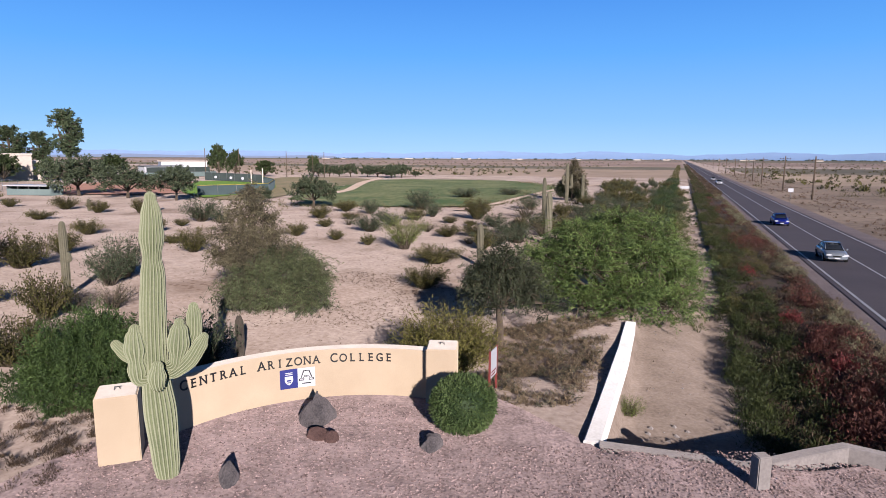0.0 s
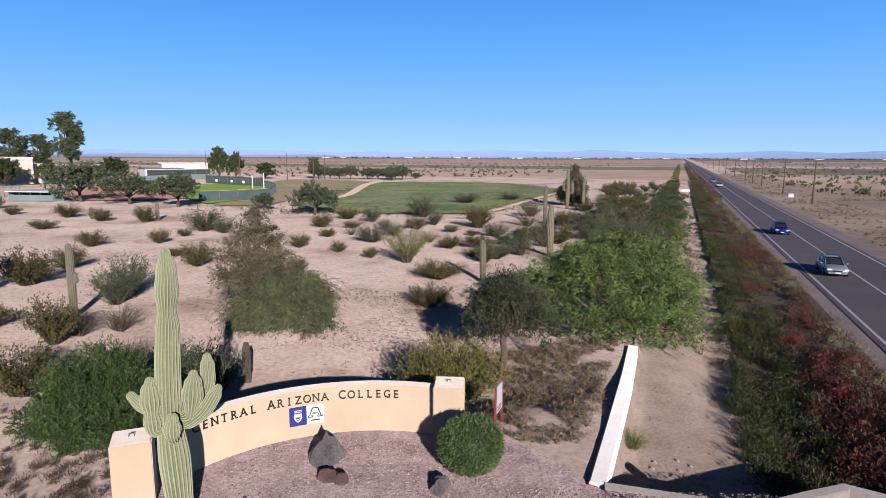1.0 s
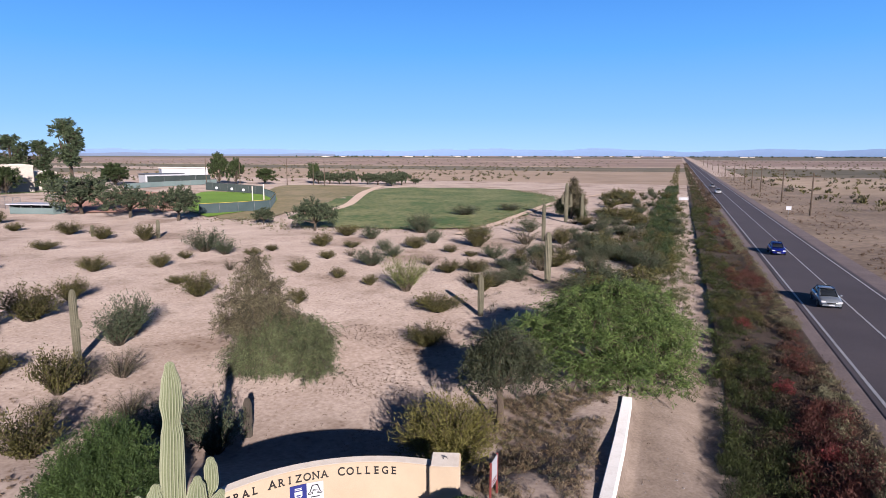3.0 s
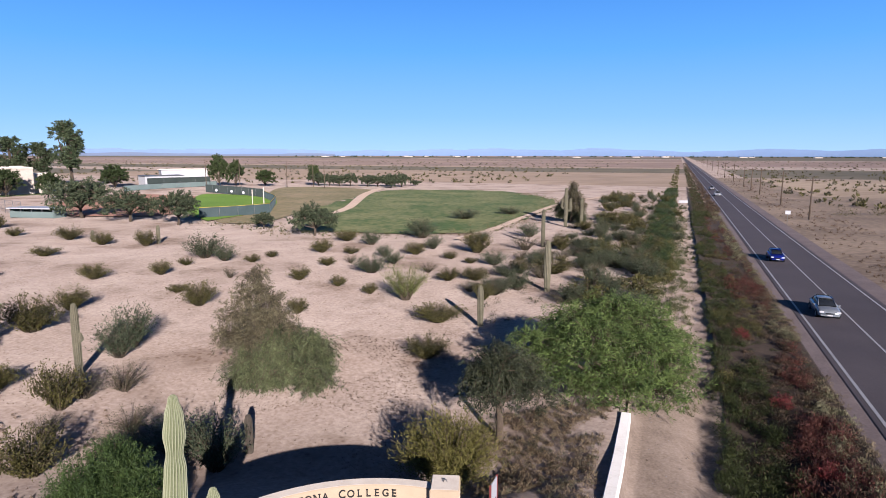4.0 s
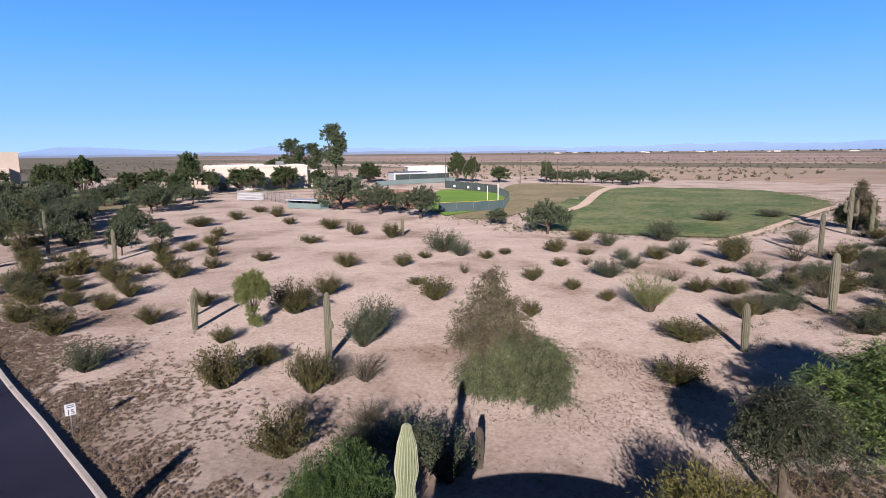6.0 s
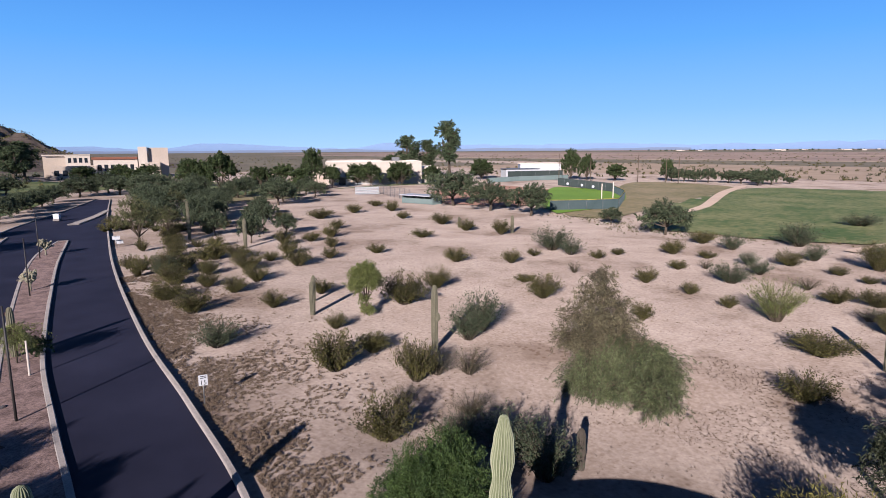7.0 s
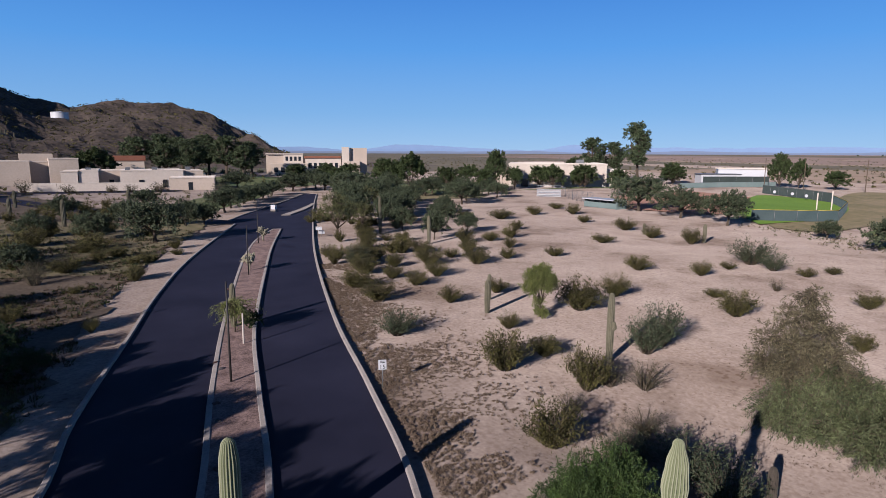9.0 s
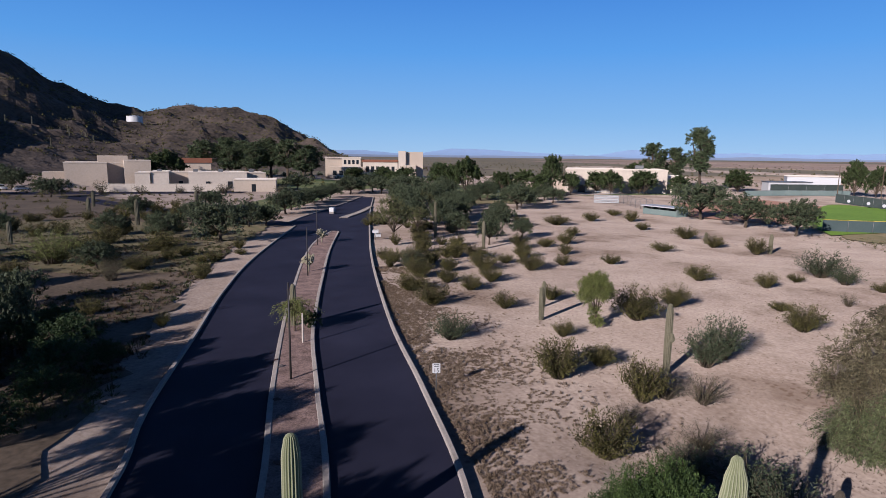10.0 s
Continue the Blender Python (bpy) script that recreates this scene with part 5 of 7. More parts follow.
            for mat2, grow, z in ((LETTERING, 0.0, 0.010), (WHITE, 0.025, 0.0125)):     # a dark blocky outline with a pale core
                for sgn in (-1, 1):
                    bm = bmesh.new()
                    pts = [(0.0, 0.2 - grow), (sgn * (0.085 - grow), 0.2 - grow), (sgn * (0.165 - grow), -0.03), (sgn * (0.085 + grow), -0.03), (sgn * (0.03 + grow), 0.12 - grow * 2.5), (0.0, 0.12 - grow * 2.5)]
                    bm.faces.new([bm.verts.new((a, c, z)) for a, c in (pts if sgn > 0 else pts[::-1])])
                    part("emblem_stroke", from_bm("emblem_stroke", bm, mat2), p, "dark slanted stroke" if grow == 0 else "pale slanted core")
                    part("emblem_foot", box_mesh("emblem_foot", (sgn * 0.13 - 0.07 + grow, -0.085 + grow, z - 0.002), (sgn * 0.13 + 0.07 - grow, -0.03 - grow * 0.4, z), mat2), p)
                part("emblem_bar", box_mesh("emblem_bar", (-0.09, 0.015 + grow * 0.6, z - 0.002), (0.09, 0.055 - grow * 0.6, z + 0.0005), mat2), p)
            part("text_bar", box_mesh("text_bar", (-0.12, -0.18, 0.009), (0.12, -0.15, 0.013), LETTERING), p, "unreadable dark text bar")
    # pillars with pale caps and a small bracket
    for x, y, turn in ((-7.32, 13.4, 0.42), (-0.33, 16.98, -0.03)):
        pil = part("pillar", box_mesh("pillar", (-0.42, -0.42, -0.4), (0.42, 0.42, 1.56), STUCCO, 0.02), root, "square peach stucco pillar",
                   Matrix.Translation((x - ux, y - uy, 0)) @ pose(0, 0, 0, 0, 0, math.degrees(turn)))
        part("cap", box_mesh("cap", (-0.39, -0.39, 1.56), (0.39, 0.39, 1.583), CAP, 0.006), pil, "pale weathered cap")
        part("bracket", tubes("bracket", [[((-0.06, 0, 1.57), 0.014), ((-0.05, 0, 1.65), 0.014), ((0.04, 0, 1.65), 0.014), ((0.06, 0, 1.57), 0.012)]], STEEL), pil, "small bent metal bracket")


sign()

# ---- low white walls of the channel ----
def low_wall(name, line, width, label, mat=WHITEWASH):
    """A wall along (x, y, bottom, top)."""
    verts, faces = [], []
    n = len(line)
    for i, (x, y, zb, zt) in enumerate(line):
        x0, y0 = line[max(0, i - 1)][:2]
        x1, y1 = line[min(n - 1, i + 1)][:2]
        l = math.hypot(x1 - x0, y1 - y0)
        nx, ny = -(y1 - y0) / l * width / 2, (x1 - x0) / l * width / 2
        for s, z in ((-1, zb), (-1, zt - 0.03), (-0.86, zt), (0.86, zt), (1, zt - 0.03), (1, zb)):
            verts.append((x + nx * s, y + ny * s, z))
    for i in range(n - 1):
        for k in range(5):
            o = i * 6 + k
            faces.append((o, o + 1, o + 7, o + 6))
    faces += [tuple(range(6)), tuple((n - 1) * 6 + k for k in range(6))[::-1]]
    return tagged(new(name, mesh_of(name, verts, faces, mat)), label, "wall", kind="structure")


low_wall("channel_wall", [(3.28, 14.46, -0.9, 0.315), (4.55, 18.0, -0.9, 0.29), (5.9, 21.8, -0.9, 0.235), (7.2, 25.7, -0.9, 0.15)], 0.42, "white painted concrete wall along the sandy channel")
low_wall("channel_wall", [(3.42, 14.36, -0.9, 0.33), (5.5, 13.9, -0.9, 0.29), (6.5, 13.6, -0.9, 0.27)], 0.28, "pale concrete wall across the channel's head", CONCRETE)
low_wall("channel_wall", [(6.5, 13.6, -0.9, 0.27), (8.1, 14.2, -0.9, 0.3), (9.1, 14.5, -0.9, 0.34), (9.75, 14.1, -0.9, 0.33)], 0.3, "pale concrete wall turning back to the road", CONCRETE)


def stone_post():
    x, y = 6.28, 12.7
    root = new("marker_post", box_mesh("marker_post", (-0.15, -0.13, -0.3), (0.15, 0.13, 0.72), CONCRETE, 0.02))
    root.matrix_basis = pose(x, y, height(x, y), 0, 0, 12)
    tagged(root, "short square concrete marker post in gravel", "post")


stone_post()

# ---- rocks ----
def rock(x, y, sx, sy, sz, label, mat, seed, pointed=False):
    bm = bmesh.new()
    bmesh.ops.create_icosphere(bm, subdivisions=3, radius=1)
    for v in bm.verts:
        c = v.co.copy()
        f = 1 + 0.3 * noise.noise(c * 1.3 + Vector((seed, 0, 0))) + 0.12 * noise.noise(c * 3.1 + Vector((0, seed, 0)))
        if pointed and c.z > 0:
            f *= 1.0
            c.x *= 1 - 0.75 * c.z
            c.y *= 1 - 0.75 * c.z
        v.co = Vector((c.x * sx * f, c.y * sy * f, c.z * sz * f + sz * 0.35))
    ob = new("rock", from_bm("rock", bm, mat))
    ob.matrix_basis = pose(x, y, height(x, y), 0, 0, seed * 50)
    tagged(ob, label, "rock", "rocks in the gravel")


rock(-3.42, 15.35, 0.5, 0.34, 0.56, "dark pointed boulder set in pink gravel", ROCK, 1, True)
rock(-4.54, 12.41, 0.27, 0.2, 0.38, "small dark pointed rock in gravel", ROCK, 2, True)
rock(-3.2, 14.45, 0.3, 0.2, 0.2, "rusty lava rock lying in gravel", REDROCK, 3)
rock(-2.82, 14.3, 0.17, 0.16, 0.2, "rusty lava rock lying in gravel", REDROCK, 4)
rock(-0.44, 14.12, 0.33, 0.24, 0.22, "grey granite rock lying in gravel", ROCK, 5)


def red_sign():
    x, y = 1.1, 17.7
    root = empty("notice_board", pose(x, y, height(x, y), 0, 0, 70), "small white notice board with red posts and unreadable lines", "sign")
    part("panel", box_mesh("panel", (-0.3, -0.015, 0.4), (0.3, 0.015, 1.2), WHITE, 0.004), root, "white panel")
    for k in (-1, 1):
        part("post", box_mesh("post", (k * 0.325 - 0.02, -0.03, -0.3), (k * 0.325 + 0.02, 0.03, 1.24), RED, 0.006), root, "dark red post")
    for i in range(2):
        part("text_bar", box_mesh("text_bar", (-0.2, -0.024, 0.56 - i * 0.09), (0.2 - 0.05 * i, -0.016, 0.6 - i * 0.09), RED), root, "unreadable red text bar")


red_sign()

# ---- roadside brush ----
def tufts(name, mat, label, spots, rng, blades_per, length, width, lean=0.8, tall=0.55, wild=0.35):
    """Many small tufts of blades as one object. spots: rows of x, y, size."""
    S = np.asarray(spots)
    n = len(S)
    base = np.stack([S[:, 0], S[:, 1], np.array([height(x, y) for x, y in S[:, :2]]) - 0.05], axis=1)
    P = np.repeat(base, blades_per, axis=0)
    size = np.repeat(S[:, 2], blades_per)[:, None]
    u = unit(rng, n * blades_per)
    u[:, 2] = np.abs(u[:, 2])
    P = P + u * size * (0.5, 0.5, tall) * rng.uniform(0.15, 1.0, (len(P), 1))
    D = u * lean + (0, 0, 0.75 - 0.5 * wild) + rng.normal(size=u.shape) * wild
    me = blades(name, P, D, length, width, mat, rng)
    return tagged(new(name, me), label, "vegetation", kind="stuff")


def strip_spots(rng, count, s0, s1, n0, n1, lo, hi, power=2.0, clump=0.0, seed=0.0):
    out = []
    while len(out) < count:
        s = s0 + (s1 - s0) * rng.uniform() ** power
        n = rng.uniform(n0, n1)
        if clump and noise.noise((s * 0.12 + seed, n * 0.28, seed)) < clump:
            continue
        x, y = road_xy(s, n)
        if y < 15.8 and x < 10.6:
            continue
        out.append((x, y, rng.uniform(lo, hi)))
    return out


rng = np.random.default_rng(21)
BANK_SAGE = leaf("bank_sage", (0.08, 0.078, 0.04), (0.2, 0.182, 0.105), vary=0.0)
BANK_CRIMSON = leaf("bank_crimson", (0.085, 0.014, 0.014), (0.2, 0.042, 0.04), vary=0.0)
# mounds of weeds: green by the ditch, rust red and brown along the middle, sage and straw towards the road
for mat, text, count, s0, s1, n0, n1, lo, hi, gate, seed in (
        (BANK_GREEN, "green weeds filling the roadside ditch", 560, 15, 130, 2.2, 4.5, 0.5, 1.3, -0.3, 1),
        (BANK_RED, "rust red weeds on the road bank", 330, 14, 60, 4.2, 6.6, 0.5, 1.2, -0.1, 9),
        (BANK_BROWN, "dry brown weeds on the road bank", 300, 14, 130, 3.2, 7.0, 0.4, 1.2, -0.2, 5),
        (BANK_RED, "rust brown weeds farther along the bank", 90, 52, 150, 4.2, 6.8, 0.5, 1.2, 0.0, 19),
        (BANK_SAGE, "pale sage mounds along the road edge", 330, 13, 150, 5.9, 7.15, 0.4, 0.9, -0.1, 23),
        (LEAF_CREOSOTE, "dark olive weeds deep in the ditch", 120, 16, 150, 2.4, 5.2, 0.5, 1.2, 0.1, 17)):
    tufts("roadside_scrub", mat, text, strip_spots(rng, count, s0, s1, n0, n1, lo, hi, 1.9, gate, seed), rng, 190, 0.14, 0.027, 0.75, 0.62, 0.9)
for s0, n0, r in ((30.9, 4.7, 0.9), (41.5, 3.9, 1.0), (24.5, 5.4, 0.8)):
    spots = [(*road_xy(s0 + a, n0 + c), k) for a, c, k in ((0, 0, r), (0.4, 0.3, r * 0.7), (-0.3, 0.35, r * 0.6))]
    tufts("red_shrub", BANK_CRIMSON, "bright crimson shrub on the road bank", spots, rng, 420, 0.13, 0.024, 0.7, 0.85, 0.9)
tufts("roadside_scrub", BANK_GREEN, "dark weeds spilling into the sandy channel", strip_spots(rng, 60, 18, 34, 1.9, 3.0, 0.4, 0.9, 1.3, -0.1, 31), rng, 150, 0.14, 0.018, 0.7, 0.8)
for mat, text, count, n0, seed in ((BANK_BROWN, "low dry growth between the bank weeds", 650, 2.8, 41), (BANK_GREEN, "low green growth between the bank weeds", 500, 2.3, 47), (LEAF_GREY, "low grey growth between the bank weeds", 300, 3.6, 53)):
    tufts("bank_growth", mat, text, strip_spots(rng, count, 12, 90, n0, 7.15, 0.2, 0.6, 1.6, -0.3, seed), rng, 55, 0.11, 0.02, 0.7, 0.6, 0.8)
tufts("roadside_grass", BANK_STRAW, "straw-coloured grass along the road edge", strip_spots(rng, 760, 12, 170, 6.4, 7.4, 0.2, 0.55, 1.9, -0.2, 13), rng, 46, 0.18, 0.015, 0.6, 0.5)
# the thick dark hedge of creosote left of the ditch path, and yellow-green weeds beside the path
tufts("creosote_hedge", LEAF_IRON, "thick dark creosote hedge along the ditch path", [(*road_xy(a, c), r) for a, c, r in zip(66 + 140 * rng.uniform(size=230) ** 1.3, rng.uniform(-3.9, -0.5, 230), rng.uniform(0.9, 1.8, 230))], rng, 210, 0.22, 0.06, 0.7, 0.8)
tufts("creosote_hedge", LEAF_CREOSOTE, "olive creosote at the hedge's foot", [(*road_xy(a, c), r) for a, c, r in zip(62 + 130 * rng.uniform(size=110) ** 1.3, rng.uniform(-5.6, -0.2, 110), rng.uniform(0.6, 1.4, 110))], rng, 160, 0.2, 0.055, 0.7, 0.75)
tufts("path_weeds", GREEN_WEED, "yellow-green weeds beside the ditch path", [(*road_xy(a, c), r) for a, c, r in zip(34 + 66 * rng.uniform(size=210) ** 1.2, rng.uniform(-2.4, 0.9, 210), rng.uniform(0.5, 1.1, 210))], rng, 200, 0.15, 0.022, 0.7, 0.75)
tufts("path_weeds", BANK_GREEN, "dark low weeds overhanging the ditch path", strip_spots(rng, 120, 38, 150, 0.1, 2.1, 0.25, 0.6, 1.6, 0.05, 61), rng, 90, 0.14, 0.02, 0.7, 0.7)
tufts("far_roadside_scrub", LEAF_CREOSOTE, "dark creosote hedge along the far ditch", strip_spots(rng, 520, 56, 700, -3.2, -0.4, 0.5, 1.3, 1.9), rng, 70, 0.26, 0.07)
tufts("far_roadside_scrub", BANK_BROWN, "brown weeds along the distant highway", strip_spots(rng, 1500, 130, 900, 3.2, 7.8, 0.4, 0.9, 1.8), rng, 14, 0.4, 0.1)
tufts("far_roadside_scrub", BANK_GREEN, "green weeds along the distant highway", strip_spots(rng, 700, 120, 600, 3.0, 5.5, 0.5, 1.0, 1.8), rng, 14, 0.4, 0.1)
tufts("verge_grass", BROWN_WEED, "thin dry growth on the far verge", strip_spots(rng, 700, 40, 400, 17.2, 27, 0.25, 0.6, 1.5, 0.0, 3), rng, 16, 0.25, 0.05)
tufts("scrub_growth", LEAF_GREY, "grey low growth between lawn and highway", [(*road_xy(s, n), r) for s, n, r in zip(rng.uniform(38, 170, 420), rng.uniform(-16, 1, 420), rng.uniform(0.3, 0.9, 420))], rng, 40, 0.16, 0.03)
tufts("scrub_growth", DRY_GRASS, "straw low growth between lawn and highway", [(*road_xy(s, n), r) for s, n, r in zip(rng.uniform(32, 150, 420), rng.uniform(-9, 1.6, 420), rng.uniform(0.2, 0.7, 420))], rng, 34, 0.18, 0.02)
tufts("scrub_growth", GREEN_WEED, "yellow-green weeds along the ditch", [(*road_xy(s, n), r) for s, n, r in zip(rng.uniform(28, 120, 260), rng.uniform(-1.5, 1.4, 260), rng.uniform(0.3, 0.9, 260))], rng, 50, 0.18, 0.026)
tufts("dry_brush", BANK_BROWN, "brown weeds beside the sign pillar", [(x, y, r) for x, y, r in zip(rng.uniform(-12.5, -8.2, 150), rng.uniform(11.0, 16.4, 150), rng.uniform(0.15, 0.5, 150))], rng, 90, 0.085, 0.013)
# dry growth west of the white channel wall
spots = []
while len(spots) < 1000:
    x, y = rng.uniform(0.6, 7.4), rng.uniform(16.6, 27.0)
    if noise.noise((x * 0.6, y * 0.6, 2.0)) > -0.25 and (x - 3.0) * 0.945 - (y - 14.4) * 0.326 < -0.35:
        spots.append((x, y, rng.uniform(0.12, 0.42)))
tufts("dry_brush", DRY_GRASS, "straw-coloured dry brush beside the channel wall", spots[:640], rng, 40, 0.11, 0.018, 0.8, 0.6, 0.8)
tufts("dry_brush", LEAF_GREY, "grey-green low brush beside the channel wall", spots[640:900], rng, 34, 0.10, 0.018, 0.8, 0.6, 0.8)
tufts("dry_brush", BROWN_WEED, "brown low brush beside the channel wall", spots[900:], rng, 34, 0.10, 0.018, 0.8, 0.6, 0.8)
# thin grass where the lawns run out into the sand
edge = smooth_line([(-42, 98), (-33, 95), (-24, 86), (-8, 85.5), (4, 92), (12, 118), (22, 146), (16, 178)], 0.5)
spots = [(edge[i][0] + rng.normal() * 2.2, edge[i][1] + rng.normal() * 2.2, rng.uniform(0.2, 0.6)) for i in rng.integers(0, len(edge), 1500)]
tufts("lawn_fringe", GREEN_WEED, "thin green grass at the lawn's ragged edge", spots[:900], rng, 16, 0.16, 0.04)
tufts("lawn_fringe", DRY_GRASS, "thin straw grass at the lawn's ragged edge", spots[900:], rng, 16, 0.16, 0.04)
# scattered low litter on the sand
spots = []
for x, y, w, h in CREOSOTE_NEAR + CREOSOTE_MID + CREOSOTE_WEST + CREOSOTE_DRIVE:      # dead leaves under the bushes
    for _ in range(16):
        a, d = rng.uniform(0, 6.28), w * 0.75 * math.sqrt(rng.uniform())
        spots.append((x + d * math.cos(a), y + d * math.sin(a), rng.uniform(0.08, 0.24)))
while len(spots) < 5600:
    x, y = rng.uniform(-75, 14), rng.uniform(16, 80)
    if noise.noise((x * 0.09, y * 0.09, 4.0)) > -0.08 and (x < -9 or y > 19) and y > 16.5 - 0.38 * (x + 23):
        spots.append((x, y, rng.uniform(0.06, 0.2)))
while len(spots) < 9000:       # thicker behind the sign
    x, y = rng.uniform(-12, 5), rng.uniform(18.5, 38)
    if noise.noise((x * 0.22, y * 0.22, 9.0)) > 0.0:
        spots.append((x, y, rng.uniform(0.04, 0.13)))
tufts("ground_litter", BROWN_WEED, "scattered dry twigs and low annuals on sand", spots, rng, 8, 0.055, 0.012)
spots = []
while len(spots) < 6500:        # dark litter by the drive, thinning out over the sand
    x = -14 - 40 * rng.uniform()
    y = np.interp(-x, [14.9, 23.8, 35.4, 56], [13.8, 17.2, 21.5, 30]) + 0.9 + abs(rng.normal()) * 3.2
    if noise.noise((x * 0.22, y * 0.22, 6.0)) + 0.35 * noise.noise((x * 1.3, y * 1.3, 2.0)) < -0.3 + 0.35 * rng.uniform():
        continue
    spots.append((x, y, rng.uniform(0.04, 0.3) ** 1.2))
tufts("ground_litter", surface("dead_litter", (0.098, 0.068, 0.046), (0.21, 0.155, 0.108), rough=0.95, bump=0), "dark dead litter beside the drive's kerb", spots, rng, 26, 0.07, 0.024, 0.8, 0.4, 0.8)
# weeds under the trees across the drive
spots = []
while len(spots) < 4600:
    x, y = rng.uniform(-130, -22), rng.uniform(-30, 45)
    edge = np.interp(x, [-95, -66, -50, -38, -21], [34, 19.8, 13.3, 9.2, 3.3])
    if y < edge - 1.5 and noise.noise((x * 0.07, y * 0.07, 8.0)) > -0.1:
        spots.append((x, y, rng.uniform(0.15, 0.5)))
while len(spots) < 8200:
    x, y = rng.uniform(-85, -28), rng.uniform(-12, 22)
    edge = np.interp(x, [-95, -66, -50, -38, -21], [34, 19.8, 13.3, 9.2, 3.3])
    if y < edge - 2.0 and noise.noise((x * 0.16, y * 0.16, 3.0)) > -0.05:
        spots.append((x, y, rng.uniform(0.12, 0.5)))
order = rng.permutation(len(spots))
spots = [spots[i] for i in order]
tufts("undergrowth", BANK_GREEN, "thin green undergrowth across the drive", spots[:3000], rng, 20, 0.22, 0.055)
tufts("undergrowth", BANK_BROWN, "dry undergrowth across the drive", spots[3000:], rng, 17, 0.19, 0.042)
tufts("undergrowth", GREEN_WEED, "rank green grass at the foot of the shrubs", [(x, y, r) for x, y, r in zip(rng.uniform(-36, -29.5, 130), rng.uniform(1.6, 4.6, 130), rng.uniform(0.2, 0.5, 130))], rng, 40, 0.2, 0.022)
# far scrub on the plains
spots = []
while len(spots) < 2600:
    a, d = rng.uniform(-1.65, 0.6), 150 * (9.0 ** rng.uniform())
    x, y = d * math.sin(a), d * math.cos(a)
    n = x * ROAD_N.x + y * ROAD_N.y
    if (n < -60 or n > 26) and not (-200 < x < 30 and y < 235):
        spots.append((x, y, rng.uniform(0.8, 2.2)))
over = [(*road_xy(s, n), r) for s, n, r in zip(rng.uniform(60, 420, 46), rng.uniform(24, 150, 46), rng.uniform(0.7, 1.8, 46))] + [(70.5, 115, 3.4), (73.5, 116.5, 2.6), (77, 115.5, 3.0), (79.5, 117, 2.4), (74.5, 157, 2.2)]
tufts("plain_scrub", LEAF_CREOSOTE, "scattered creosote scrub across the highway", over, rng, 130, 0.24, 0.07)
behind = [(x, y, r) for x, y, r in zip(rng.uniform(-205, -135, 240), rng.uniform(-40, 50, 240), rng.uniform(0.7, 1.6, 240))]
tufts("plain_scrub", LEAF_CREOSOTE, "dense creosote scrub before the campus halls", behind, rng, 46, 0.3, 0.12)
tufts("plain_scrub", LEAF_CREOSOTE, "scattered creosote scrub out on the plain", spots[:1700], rng, 14, 0.8, 0.35)
tufts("plain_scrub", LEAF_GREY, "scattered grey scrub out on the plain", spots[1700:], rng, 14, 0.8, 0.35)
spots = [(rng.uniform(-430, -235), rng.uniform(-140, 130), rng.uniform(1.5, 4.0)) for _ in range(420)]
spots = [s for s in spots if not (s[0] > -275 and 0 < s[1] < 70)]
tufts("foothill_scrub", LEAF_MESQUITE, "dense grey-green brush below the hill", spots, rng, 34, 0.9, 0.4)

# stones in the channel and loose gravel
def pebbles(name, spots, mat, label, rng, lift=0.0):
    """Small faceted stones, as one object."""
    verts, faces = [], []
    for x, y, r in spots:
        o = len(verts)
        z = height(x, y) + lift
        f = rng.uniform(0.7, 1.3, 6)
        for k, (a, b, c) in enumerate(((1, 0, 0), (0, 1, 0), (-1, 0, 0), (0, -1, 0), (0, 0, 0.7), (0, 0, -0.7))):
            verts.append((x + a * r * f[k], y + b * r * f[k], z + c * r * f[k]))
        for k in range(4):
            faces.append((o + k, o + (k + 1) % 4, o + 4))
            faces.append((o + (k + 1) % 4, o + k, o + 5))
    return tagged(new(name, mesh_of(name, verts, faces, mat)), label, "stones", kind="stuff")


spots = [(rng.uniform(5.0, 9.6), 14.6 + abs(rng.normal()) * 1.3, rng.uniform(0.04, 0.14)) for _ in range(170)]
pebbles("rubble", spots, CONCRETE, "pale broken stones at the channel's head", rng)
spots = []
while len(spots) < 150:
    x, y = rng.uniform(4.5, 11.5), rng.uniform(16.0, 27.0)
    if 0.9 < (x - 3.36) * 0.945 - (y - 14.46) * 0.326 < 5.0:
        spots.append((x, y, rng.uniform(0.02, 0.1) ** 1.15))
pebbles("rubble", spots, CONCRETE, "small stones strewn over the channel's sand", rng)
tufts("channel_litter", BROWN_WEED, "dry stalks and twigs on the channel's sand", spots[:60], rng, 10, 0.16, 0.014, 0.9, 0.4, 0.9)
spots = []
while len(spots) < 21000:
    x, y = rng.uniform(-8.5, 9.5), rng.uniform(8.6, 17.6)
    if y < 14.2 or (x < 2.5 and (x + 2.9) ** 2 + (y - 12.2) ** 2 < 20):
        spots.append((x, y, rng.uniform(0.012, 0.034)))
GRAVELSTONE = surface("gravel_stone", (0.129, 0.0877, 0.0802), (0.322, 0.237, 0.217), scale=9.0, fine=30.0, rough=0.95, bump=0, spread=(0.38, 0.6))
nt = GRAVELSTONE.node_tree
per_stone, shade_map, tone = nt.nodes.new("ShaderNodeNewGeometry"), nt.nodes.new("ShaderNodeMapRange"), nt.nodes.new("ShaderNodeHueSaturation")
shade_map.inputs["To Min"].default_value, shade_map.inputs["To Max"].default_value = 0.5, 1.45
nt.links.new(per_stone.outputs["Random Per Island"], shade_map.inputs["Value"])
nt.links.new(shade_map.outputs["Result"], tone.inputs["Value"])
nt.links.new(nt.nodes["Principled BSDF"].inputs["Base Color"].links[0].from_socket, tone.inputs["Color"])
